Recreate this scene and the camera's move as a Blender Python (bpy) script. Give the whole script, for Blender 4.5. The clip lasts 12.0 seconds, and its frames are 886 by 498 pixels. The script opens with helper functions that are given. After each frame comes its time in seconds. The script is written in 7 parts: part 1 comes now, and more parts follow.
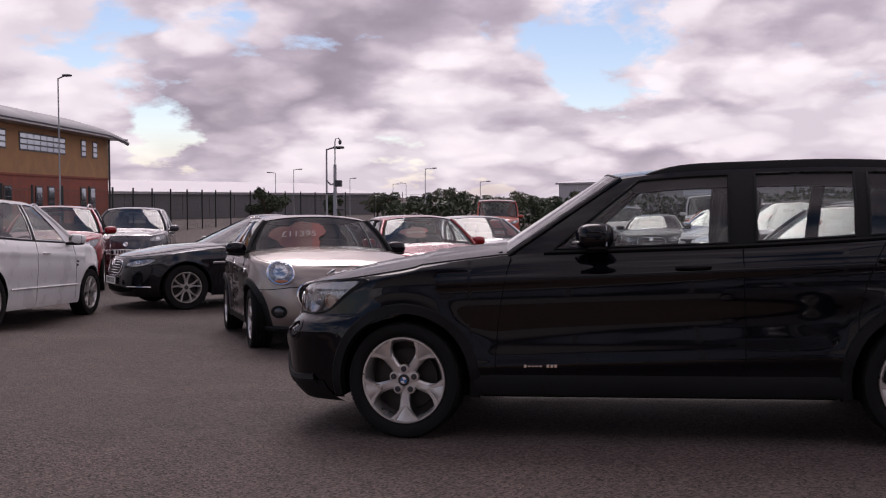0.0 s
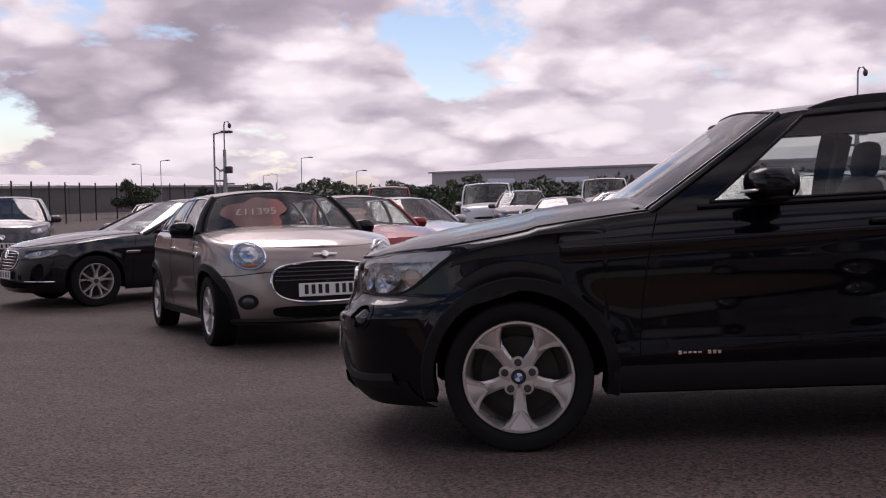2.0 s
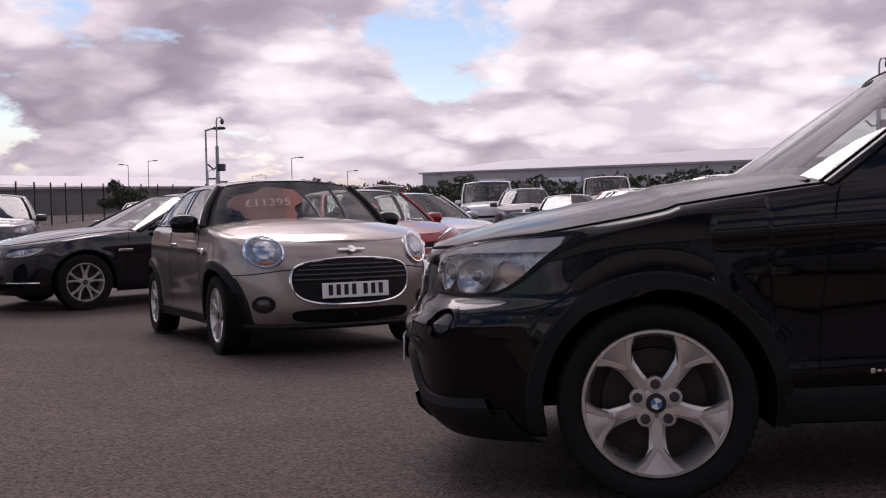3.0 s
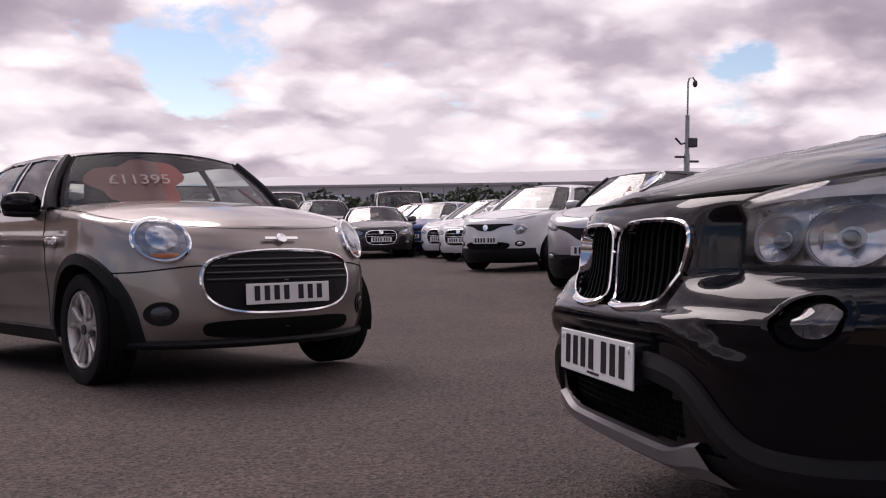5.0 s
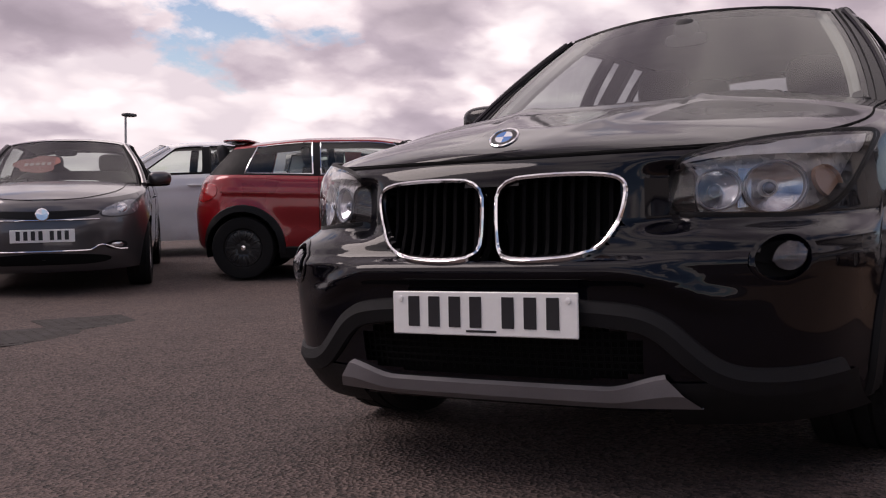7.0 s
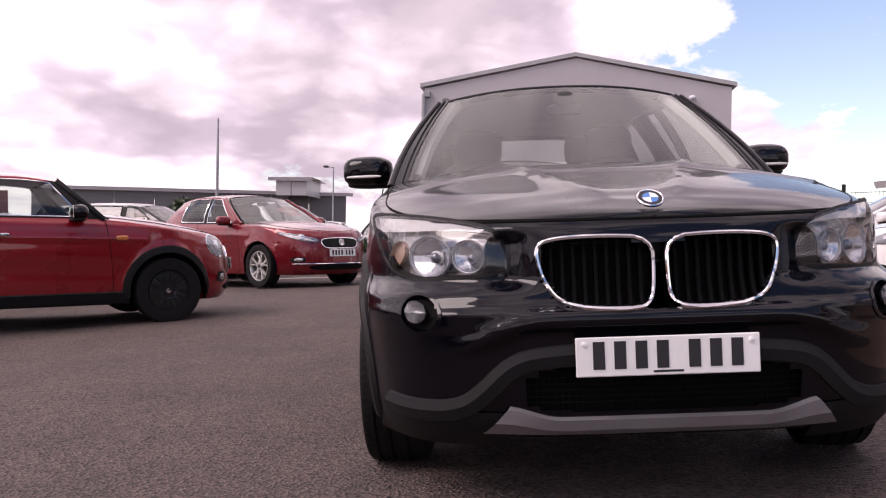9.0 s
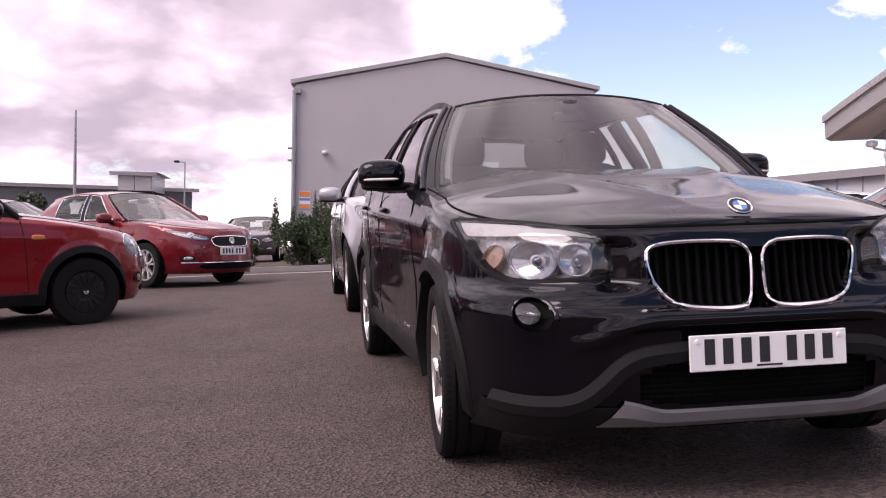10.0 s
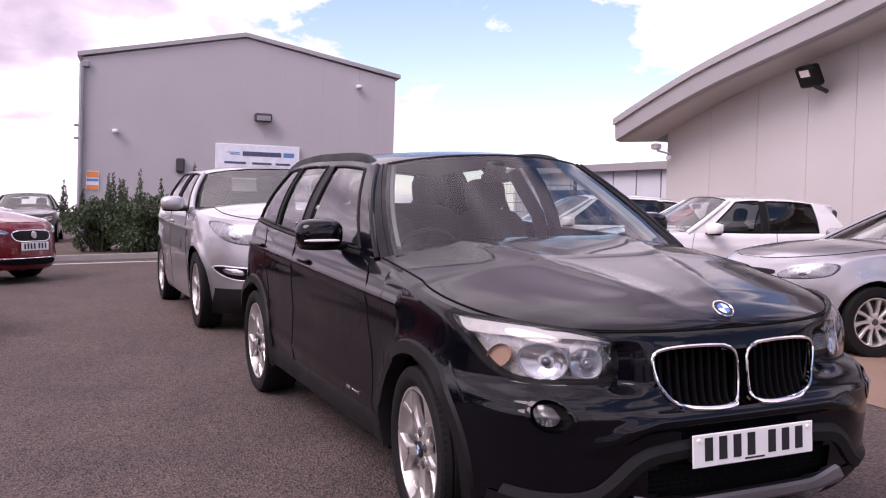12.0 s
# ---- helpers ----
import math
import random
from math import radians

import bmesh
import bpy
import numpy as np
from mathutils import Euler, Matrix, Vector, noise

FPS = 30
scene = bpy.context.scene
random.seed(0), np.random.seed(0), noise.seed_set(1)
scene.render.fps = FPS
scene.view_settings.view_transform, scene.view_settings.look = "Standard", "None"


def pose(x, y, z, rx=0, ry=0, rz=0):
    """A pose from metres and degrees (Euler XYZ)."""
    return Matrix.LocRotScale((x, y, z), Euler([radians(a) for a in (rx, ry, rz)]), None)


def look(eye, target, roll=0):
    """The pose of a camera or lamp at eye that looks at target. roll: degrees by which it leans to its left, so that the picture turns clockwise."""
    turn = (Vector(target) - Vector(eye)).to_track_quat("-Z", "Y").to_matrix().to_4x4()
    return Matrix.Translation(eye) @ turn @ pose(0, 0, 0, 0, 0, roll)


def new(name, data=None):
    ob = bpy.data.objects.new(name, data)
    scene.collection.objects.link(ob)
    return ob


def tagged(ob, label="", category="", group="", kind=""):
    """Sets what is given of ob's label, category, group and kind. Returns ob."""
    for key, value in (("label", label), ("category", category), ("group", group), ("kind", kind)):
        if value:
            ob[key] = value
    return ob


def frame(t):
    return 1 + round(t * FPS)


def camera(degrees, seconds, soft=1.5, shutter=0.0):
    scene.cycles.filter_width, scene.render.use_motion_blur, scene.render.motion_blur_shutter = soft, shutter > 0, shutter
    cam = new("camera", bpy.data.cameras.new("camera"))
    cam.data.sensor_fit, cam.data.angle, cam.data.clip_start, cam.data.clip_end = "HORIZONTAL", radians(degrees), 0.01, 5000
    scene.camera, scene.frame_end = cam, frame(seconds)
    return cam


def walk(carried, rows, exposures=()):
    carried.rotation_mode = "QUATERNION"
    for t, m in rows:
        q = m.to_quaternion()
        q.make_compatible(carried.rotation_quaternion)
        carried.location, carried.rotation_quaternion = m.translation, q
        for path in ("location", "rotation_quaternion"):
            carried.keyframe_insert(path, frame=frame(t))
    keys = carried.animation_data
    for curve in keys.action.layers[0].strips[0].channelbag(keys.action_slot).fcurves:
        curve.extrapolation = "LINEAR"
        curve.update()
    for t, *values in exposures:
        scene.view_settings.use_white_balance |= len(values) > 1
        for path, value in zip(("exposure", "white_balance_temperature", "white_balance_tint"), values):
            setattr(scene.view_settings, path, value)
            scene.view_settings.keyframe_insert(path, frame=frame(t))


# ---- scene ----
cam = camera(48.95, 12.0, soft=1.15)
PATH = [
    (0, (1.299, -6.175, 1.406), (0.898, -4.219, 1.3), 0.1),
    (0.5, (0.982, -6.002, 1.323), (0.541, -4.054, 1.222), -0.4),
    (1, (0.616, -5.73, 1.282), (0.319, -3.755, 1.17), -0.5),
    (1.5, (0.246, -5.467, 1.239), (0.077, -3.477, 1.12), -0.6),
    (2, (-0.072, -5.07, 1.197), (-0.199, -3.078, 1.072), -0.8),
    (2.5, (-0.335, -4.58, 1.127), (-0.452, -2.587, 1.007), -0.8),
    (2.7, (-0.418, -4.382, 1.114), (-0.529, -2.389, 0.992), -0.9),
    (4.3, (-1.286, -2.683, 0.866), (-1.274, -0.686, 0.765), 0.1),
    (4.5, (-1.417, -2.559, 0.845), (-1.346, -0.563, 0.751), -0.1),
    (5, (-1.777, -2.328, 0.824), (-1.381, -0.369, 0.742), 0.4),
    (5.5, (-2.123, -2.075, 0.772), (-1.321, -0.245, 0.684), 0.5),
    (6, (-2.53, -1.792, 0.74), (-1.311, -0.209, 0.649), 0.6),
    (6.5, (-2.823, -1.48, 0.724), (-1.32, -0.164, 0.623), 0.6),
    (7, (-3.063, -1.088, 0.735), (-1.326, -0.103, 0.634), 0.7),
    (7.2, (-3.151, -0.933, 0.742), (-1.345, -0.079, 0.657), 0.6),
    (8.8, (-3.618, 0.517, 0.752), (-1.618, 0.542, 0.748), 0.9),
    (9, (-3.634, 0.692, 0.737), (-1.634, 0.669, 0.738), 0.9),
    (9.5, (-3.653, 1.138, 0.743), (-1.662, 0.953, 0.737), 0.8),
    (10, (-3.67, 1.54, 0.748), (-1.701, 1.187, 0.747), 0.8),
    (10.5, (-3.549, 1.872, 0.758), (-1.629, 1.314, 0.758), 0.6),
    (11, (-3.438, 2.076, 0.867), (-1.61, 1.263, 0.853), 0.3),
    (11.5, (-3.457, 2.263, 1.072), (-1.742, 1.235, 1.055), 0.4),
    (12, (-3.497, 2.354, 1.177), (-1.668, 1.546, 1.122), 1.7),
]
walk(cam, [(t, look(eye, target, roll)) for t, eye, target, roll in PATH],
     [(0.0, -0.62, 6450, 26), (2.5, -0.58, 6450, 26), (5.5, -0.48, 6600, 25), (7.0, -0.45, 6750, 25), (8.8, 0.24, 6750, 29), (10.0, 0.28, 6600, 31), (12.0, 0.36, 6350, 35)])

# ---- light: broken cloud over a low sun-less sky, wide soft sun ----
SUN_AZ, SUN_EL = radians(110), radians(46)      # direction to the sun, from +x towards +y
sun = new("sun", bpy.data.lights.new("sun", "SUN"))
sun.data.energy, sun.data.angle, sun.data.color = 2.2, radians(34), (1.0, 0.95, 0.88)
sun.matrix_world = look((math.cos(SUN_AZ) * math.cos(SUN_EL) * 50, math.sin(SUN_AZ) * math.cos(SUN_EL) * 50, math.sin(SUN_EL) * 50), (0, 0, 0))


def build_world():
    w = bpy.data.worlds.new("sky")
    w.use_nodes = True
    scene.world = w
    nt = w.node_tree
    nt.nodes.clear()
    n, l = nt.nodes.new, nt.links.new
    out, bg = n("ShaderNodeOutputWorld"), n("ShaderNodeBackground")
    sky = n("ShaderNodeTexSky")
    sky.sky_type, sky.sun_disc = "NISHITA", False
    sky.sun_elevation, sky.sun_rotation = SUN_EL, radians(90) - SUN_AZ
    sky.air_density, sky.dust_density, sky.ozone_density = 1.0, 0.05, 2.0
    tc, sep = n("ShaderNodeTexCoord"), n("ShaderNodeSeparateXYZ")
    l(tc.outputs["Generated"], sep.inputs[0])

    def math_node(op, a, b=None, c=None):
        m = n("ShaderNodeMath")
        m.operation = op
        for i, v in enumerate((a, b, c)):
            if v is None:
                continue
            if isinstance(v, (int, float)):
                m.inputs[i].default_value = v
            else:
                l(v, m.inputs[i])
        return m.outputs[0]

    # the cloud layer as a plane overhead: direction divided by its height, so that clouds flatten to the horizon
    up = math_node("ADD", math_node("MAXIMUM", sep.outputs[2], 0.0), 0.34)
    px, py = math_node("DIVIDE", sep.outputs[0], up), math_node("DIVIDE", sep.outputs[1], up)
    comb = n("ShaderNodeCombineXYZ")
    l(px, comb.inputs[0]), l(py, comb.inputs[1])
    comb.inputs[2].default_value = 3.7

    def noise_tex(scale, detail, rough, shift, dist=0.0):
        mp, t = n("ShaderNodeMapping"), n("ShaderNodeTexNoise")
        mp.inputs["Location"].default_value = shift
        l(comb.outputs[0], mp.inputs[0])
        l(mp.outputs[0], t.inputs["Vector"])
        t.inputs["Scale"].default_value, t.inputs["Detail"].default_value = scale, detail
        t.inputs["Roughness"].default_value, t.inputs["Distortion"].default_value = rough, dist
        return t.outputs["Fac"]

    def ramp(fac, stops):
        r = n("ShaderNodeValToRGB")
        e = r.color_ramp.elements
        while len(e) < len(stops):
            e.new(0.5)
        for k, (p, c) in zip(e, stops):
            k.position, k.color = p, (*c, 1)
        l(fac, r.inputs[0])
        return r.outputs[0]

    def masses(rows):
        """Sums soft round masses of the sky: unit direction, width in degrees, weight."""
        total = None
        for x, y, z, wide, weight in rows:
            dot, mr = n("ShaderNodeVectorMath"), n("ShaderNodeMapRange")
            dot.operation, mr.interpolation_type = "DOT_PRODUCT", "SMOOTHSTEP"
            l(tc.outputs["Generated"], dot.inputs[0])
            dot.inputs[1].default_value = Vector((x, y, z)).normalized()
            l(dot.outputs["Value"], mr.inputs["Value"])
            mr.inputs["From Min"].default_value, mr.inputs["From Max"].default_value = math.cos(radians(wide * 1.5)), 1.0
            mr.inputs["To Max"].default_value = weight
            total = mr.outputs[0] if total is None else math_node("ADD", total, mr.outputs[0])
        return total

    gaps = masses(((-0.46, 0.89, 0.05, 2.2, 0.13), (-0.03, 0.96, 0.27, 3, 0.14), (-0.25, 0.965, 0.045, 2.2, 0.15), (-0.06, 0.99, 0.12, 2.2, 0.14), (0.48, 0.87, 0.12, 2.2, 0.13), (0.35, 0.93, 0.08, 2.2, 0.12),
                   (0.885, -0.44, 0.17, 8, 0.14), (0.93, -0.28, 0.24, 5, 0.12), (0.72, -0.66, 0.24, 11, 0.13), (0.86, -0.51, 0.10, 5, 0.12), (0.2, -0.85, 0.45, 30, 0.11), (-0.75, -0.45, 0.45, 34, 0.20), (-0.25, 0.1, 1.0, 26, 0.15)))
    heavy = masses(((-0.40, 0.90, 0.14, 11, 0.08), (0.10, 0.99, 0.13, 8, 0.05), (0.36, 0.92, 0.15, 8, -0.01), (0.72, 0.68, 0.16, 9, -0.06), (0.90, 0.40, 0.20, 9, 0.13), (0.84, 0.52, 0.12, 8, 0.07), (0.97, 0.10, 0.23, 10, 0.19), (0.98, -0.06, 0.22, 6, 0.14),
                    (0.985, 0.13, 0.11, 4, 0.09), (-0.8, 0.3, 0.4, 22, 0.12), (0.2, -0.6, 0.6, 25, 0.10), (0.1, 0.4, 0.9, 30, 0.12)))
    # round billows at two sizes, bent by a little noise
    bend, wob = n("ShaderNodeVectorMath"), n("ShaderNodeTexNoise")
    l(comb.outputs[0], wob.inputs["Vector"])
    wob.inputs["Scale"].default_value, wob.inputs["Detail"].default_value = 7.0, 6.0
    bend.operation = "MULTIPLY_ADD"
    l(wob.outputs["Color"], bend.inputs[0])
    bend.inputs[1].default_value = (0.22, 0.22, 0.0)
    l(comb.outputs[0], bend.inputs[2])

    def billow(scale):
        v = n("ShaderNodeTexVoronoi")
        v.feature, v.voronoi_dimensions = "SMOOTH_F1", "2D"
        v.inputs["Scale"].default_value, v.inputs["Smoothness"].default_value = scale, 0.35
        l(bend.outputs[0], v.inputs["Vector"])
        return v.outputs["Distance"]

    lumps = math_node("ADD", math_node("MULTIPLY", billow(3.6), 0.6), math_node("MULTIPLY", billow(8.5), 0.4))
    cover = ramp(math_node("SUBTRACT", noise_tex(2.3, 10, 0.58, (2.3, 5.1, 0), 0.12), gaps), [(0.325, (0, 0, 0)), (0.385, (1, 1, 1))])
    thick = math_node("ADD", noise_tex(2.0, 8, 0.5, (8.4, 1.7, 0), 0.1), math_node("ADD", heavy, math_node("MULTIPLY_ADD", lumps, 0.22, -0.135)))
    thick = math_node("ADD", thick, math_node("MULTIPLY_ADD", noise_tex(5.0, 9, 0.60, (1.2, 9.3, 0), 0.15), 0.12, -0.06))
    cloud = ramp(thick, [(0.45, (1.16, 1.14, 1.12)), (0.51, (0.98, 0.94, 0.95)), (0.57, (0.79, 0.74, 0.78)), (0.72, (0.56, 0.52, 0.56))])
    puff = ramp(lumps, [(0.12, (1.14, 1.13, 1.11)), (0.34, (1.0, 0.99, 0.99)), (0.58, (0.78, 0.765, 0.80))])
    mul = n("ShaderNodeMix")
    mul.data_type, mul.blend_type = "RGBA", "MULTIPLY"
    mul.inputs["Factor"].default_value = 1.0
    l(cloud, mul.inputs["A"]), l(puff, mul.inputs["B"])
    # bright haze low over the horizon
    low = ramp(sep.outputs[2], [(0.0, (1, 1, 1)), (0.02, (0.7, 0.7, 0.7)), (0.07, (0.0, 0.0, 0.0))])
    hz = n("ShaderNodeMix")
    hz.data_type = "RGBA"
    l(math_node("MULTIPLY", low, 0.35), hz.inputs["Factor"])
    l(mul.outputs["Result"], hz.inputs["A"])
    hz.inputs["B"].default_value = (0.90, 0.86, 0.86, 1)
    scale_sky = n("ShaderNodeMix")
    scale_sky.data_type, scale_sky.blend_type = "RGBA", "MULTIPLY"
    scale_sky.inputs["Factor"].default_value = 1.0
    l(sky.outputs[0], scale_sky.inputs["A"])
    scale_sky.inputs["B"].default_value = (1.7, 1.62, 1.5, 1)
    both = n("ShaderNodeMix")
    both.data_type = "RGBA"
    l(math_node("MAXIMUM", cover, math_node("MULTIPLY", low, 0.9)), both.inputs["Factor"])
    l(scale_sky.outputs["Result"], both.inputs["A"])
    cl = n("ShaderNodeMix")
    cl.data_type, cl.blend_type = "RGBA", "MULTIPLY"
    cl.inputs["Factor"].default_value = 1.0
    l(hz.outputs["Result"], cl.inputs["A"])
    cl.inputs["B"].default_value = (11.5, 11.5, 11.5, 1)
    l(cl.outputs["Result"], both.inputs["B"])
    l(both.outputs["Result"], bg.inputs["Color"])
    bg.inputs["Strength"].default_value = 0.1
    l(bg.outputs[0], out.inputs[0])


build_world()

# ---- materials ----
def mat(name, base, rough=0.5, metal=0.0, coat=0.0, var=0.12, scale=6.0, fine=90.0, bump=0.0, spec=0.5, rvar=0.1, sheen=0.0):
    """A surface with its base colour varied at two scales, uneven gloss and a fine relief."""
    m = bpy.data.materials.new(name)
    m.use_nodes = True
    nt = m.node_tree
    n, l = nt.nodes.new, nt.links.new
    p = nt.nodes["Principled BSDF"]
    tc = n("ShaderNodeTexCoord")

    def tex(s, d=5):
        t = n("ShaderNodeTexNoise")
        l(tc.outputs["Object"], t.inputs["Vector"])
        t.inputs["Scale"].default_value, t.inputs["Detail"].default_value = s, d
        return t.outputs["Fac"]

    big, small = tex(scale), tex(fine, 3)
    mixf = n("ShaderNodeMath")
    mixf.operation = "MULTIPLY_ADD"
    mixf.inputs[1].default_value = 0.45
    l(small, mixf.inputs[0]), l(big, mixf.inputs[2])
    r = n("ShaderNodeValToRGB")
    r.color_ramp.elements[0].position, r.color_ramp.elements[1].position = 0.45, 1.0
    r.color_ramp.elements[0].color = (*[c * (1 - var) for c in base], 1)
    r.color_ramp.elements[1].color = (*[min(1, c * (1 + var)) for c in base], 1)
    l(mixf.outputs[0], r.inputs[0])
    l(r.outputs[0], p.inputs["Base Color"])
    mr = n("ShaderNodeMapRange")
    mr.inputs["From Min"].default_value, mr.inputs["From Max"].default_value = 0.3, 0.75
    mr.inputs["To Min"].default_value, mr.inputs["To Max"].default_value = max(0.02, rough - rvar), min(1, rough + rvar)
    l(big, mr.inputs["Value"]), l(mr.outputs[0], p.inputs["Roughness"])
    p.inputs["Metallic"].default_value, p.inputs["Coat Weight"].default_value = metal, coat
    p.inputs["Coat Roughness"].default_value = 0.04
    p.inputs["Specular IOR Level"].default_value = spec
    if bump:
        b = n("ShaderNodeBump")
        b.inputs["Strength"].default_value, b.inputs["Distance"].default_value = bump, 0.01
        l(small, b.inputs["Height"]), l(b.outputs[0], p.inputs["Normal"])
    return m


def glass_mat(name, tint, gloss=1.0, base=0.07):
    """Thin pane: light goes straight through, the gloss follows the angle."""
    m = bpy.data.materials.new(name)
    m.use_nodes = True
    nt = m.node_tree
    nt.nodes.clear()
    n, l = nt.nodes.new, nt.links.new
    out, mix = n("ShaderNodeOutputMaterial"), n("ShaderNodeMixShader")
    tr, gl, lw = n("ShaderNodeBsdfTransparent"), n("ShaderNodeBsdfGlossy"), n("ShaderNodeLayerWeight")
    pw, fr = n("ShaderNodeMath"), n("ShaderNodeMath")
    pw.operation, fr.operation = "POWER", "MULTIPLY_ADD"
    pw.inputs[1].default_value = 4.5
    fr.inputs[1].default_value, fr.inputs[2].default_value = 1 - base, base
    l(lw.outputs["Facing"], pw.inputs[0]), l(pw.outputs[0], fr.inputs[0])
    tr.inputs[0].default_value = (*tint, 1)
    gl.inputs["Roughness"].default_value = 0.02
    gl.inputs[0].default_value = (gloss, gloss, gloss, 1)
    l(fr.outputs[0], mix.inputs[0]), l(tr.outputs[0], mix.inputs[1]), l(gl.outputs[0], mix.inputs[2])
    l(mix.outputs[0], out.inputs[0])
    return m


def paint(name, c, metal=0.35, rough=0.32, spec=0.3, coat=1.0):
    return mat(name, c, rough, metal, coat, 0.06, 3.0, 400.0, 0.0, spec, 0.06)


def asphalt_mat():
    m = bpy.data.materials.new("asphalt")
    m.use_nodes = True
    nt = m.node_tree
    n, l = nt.nodes.new, nt.links.new
    p = nt.nodes["Principled BSDF"]
    tc = n("ShaderNodeTexCoord")

    def tex(kind, s, d=4):
        t = n(kind)
        l(tc.outputs["Object"], t.inputs["Vector"])
        t.inputs["Scale"].default_value = s
        if kind == "ShaderNodeTexNoise":
            t.inputs["Detail"].default_value = d
        return t

    patch, stain = tex("ShaderNodeTexNoise", 0.22, 6).outputs["Fac"], tex("ShaderNodeTexNoise", 1.7, 7).outputs["Fac"]
    chips, grit = tex("ShaderNodeTexVoronoi", 80.0), tex("ShaderNodeTexNoise", 260.0, 2).outputs["Fac"]
    r1 = n("ShaderNodeValToRGB")
    e = r1.color_ramp.elements
    e[0].position, e[0].color = 0.30, (0.045, 0.0348, 0.0318, 1)
    e[1].position, e[1].color = 0.72, (0.086, 0.0638, 0.0568, 1)
    add = n("ShaderNodeMath")
    add.operation = "MULTIPLY_ADD"
    add.inputs[1].default_value = 0.5
    l(stain, add.inputs[0])
    half = n("ShaderNodeMath")
    half.operation = "MULTIPLY"
    half.inputs[1].default_value = 0.5
    l(patch, half.inputs[0]), l(half.outputs[0], add.inputs[2]), l(add.outputs[0], r1.inputs[0])
    r2 = n("ShaderNodeValToRGB")
    e = r2.color_ramp.elements
    e[0].position, e[0].color = 0.08, (0.16, 0.155, 0.155, 1)
    e[1].position, e[1].color = 0.94, (2.45, 2.28, 2.22, 1)
    l(chips.outputs["Color"], r2.inputs[0])
    mul = n("ShaderNodeMix")
    mul.data_type, mul.blend_type = "RGBA", "MULTIPLY"
    mul.inputs["Factor"].default_value = 0.86
    l(r1.outputs[0], mul.inputs["A"]), l(r2.outputs[0], mul.inputs["B"])
    # a darker round patch with an uneven edge beside the black SUV's front wheel
    far, edge, spot_tone = n("ShaderNodeVectorMath"), n("ShaderNodeMath"), n("ShaderNodeMapRange")
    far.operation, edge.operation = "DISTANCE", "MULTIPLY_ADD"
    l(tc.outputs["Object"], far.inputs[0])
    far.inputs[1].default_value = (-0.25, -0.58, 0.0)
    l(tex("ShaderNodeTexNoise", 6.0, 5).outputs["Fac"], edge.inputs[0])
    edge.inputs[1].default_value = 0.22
    l(far.outputs["Value"], edge.inputs[2]), l(edge.outputs[0], spot_tone.inputs["Value"])
    spot_tone.inputs["From Min"].default_value, spot_tone.inputs["From Max"].default_value = 0.20, 0.34
    spot_tone.inputs["To Min"].default_value, spot_tone.inputs["To Max"].default_value = 0.40, 1.0
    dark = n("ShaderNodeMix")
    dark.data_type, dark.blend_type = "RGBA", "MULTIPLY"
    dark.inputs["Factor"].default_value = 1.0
    l(mul.outputs["Result"], dark.inputs["A"]), l(spot_tone.outputs[0], dark.inputs["B"])
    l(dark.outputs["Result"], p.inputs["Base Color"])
    p.inputs["Roughness"].default_value = 0.85
    b, b2 = n("ShaderNodeBump"), n("ShaderNodeBump")
    b.inputs["Strength"].default_value, b.inputs["Distance"].default_value = 1.0, 0.010
    l(chips.outputs["Distance"], b.inputs["Height"])
    b2.inputs["Strength"].default_value, b2.inputs["Distance"].default_value = 0.5, 0.003
    l(grit, b2.inputs["Height"]), l(b.outputs[0], b2.inputs["Normal"]), l(b2.outputs[0], p.inputs["Normal"])
    return m


ASPHALT = asphalt_mat()
BLACK_PLASTIC = mat("black_plastic", (0.0075, 0.0075, 0.008), 0.55, 0, 0, 0.2, 5, 300, 0.15, 0.2)
GRILLE_BLACK = mat("grille_black", (0.0045, 0.0045, 0.005), 0.7, 0, 0, 0.2, 5, 200, 0.1, 0.04)
GREY_PLASTIC = mat("grey_plastic", (0.011, 0.011, 0.012), 0.6, 0, 0, 0.2, 5, 400, 0.2, 0.2)
DARK_VOID = mat("dark_void", (0.006, 0.006, 0.006), 0.9, 0, 0, 0.2, 5, 90, 0, 0.1)
RUBBER = mat("rubber", (0.009, 0.0088, 0.0088), 0.8, 0, 0, 0.3, 9, 200, 0.2, 0.2)
ALLOY = mat("alloy", (0.60, 0.58, 0.56), 0.35, 0.75, 0.3, 0.1, 12, 200)
ALLOY_DARK = mat("dark_alloy", (0.013, 0.013, 0.014), 0.4, 0.4, 0.3, 0.1, 12, 200)
BRAKE = mat("brake_steel", (0.045, 0.04, 0.038), 0.55, 0.5, 0, 0.3, 14, 80)
CHROME = mat("chrome", (0.82, 0.82, 0.83), 0.08, 1.0, 0, 0.03, 8, 90, 0, 0.5, 0.04)
SATIN = mat("satin_silver", (0.48, 0.48, 0.50), 0.42, 0.6, 0, 0.1, 8, 300)
SKID_GREY = mat("skid_grey", (0.22, 0.21, 0.22), 0.45, 0.4, 0, 0.12, 8, 300)
PLATE_WHITE = mat("plate_white", (0.80, 0.80, 0.78), 0.35, 0, 0.2, 0.04, 6, 90)
PLATE_YELLOW = mat("plate_yellow", (0.78, 0.60, 0.05), 0.35, 0, 0.2, 0.04, 6, 90)
INK = mat("black_ink", (0.012, 0.012, 0.015), 0.4)
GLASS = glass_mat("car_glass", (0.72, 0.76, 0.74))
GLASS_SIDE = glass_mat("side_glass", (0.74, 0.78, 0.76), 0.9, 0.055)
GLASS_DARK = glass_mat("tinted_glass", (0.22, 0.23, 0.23))
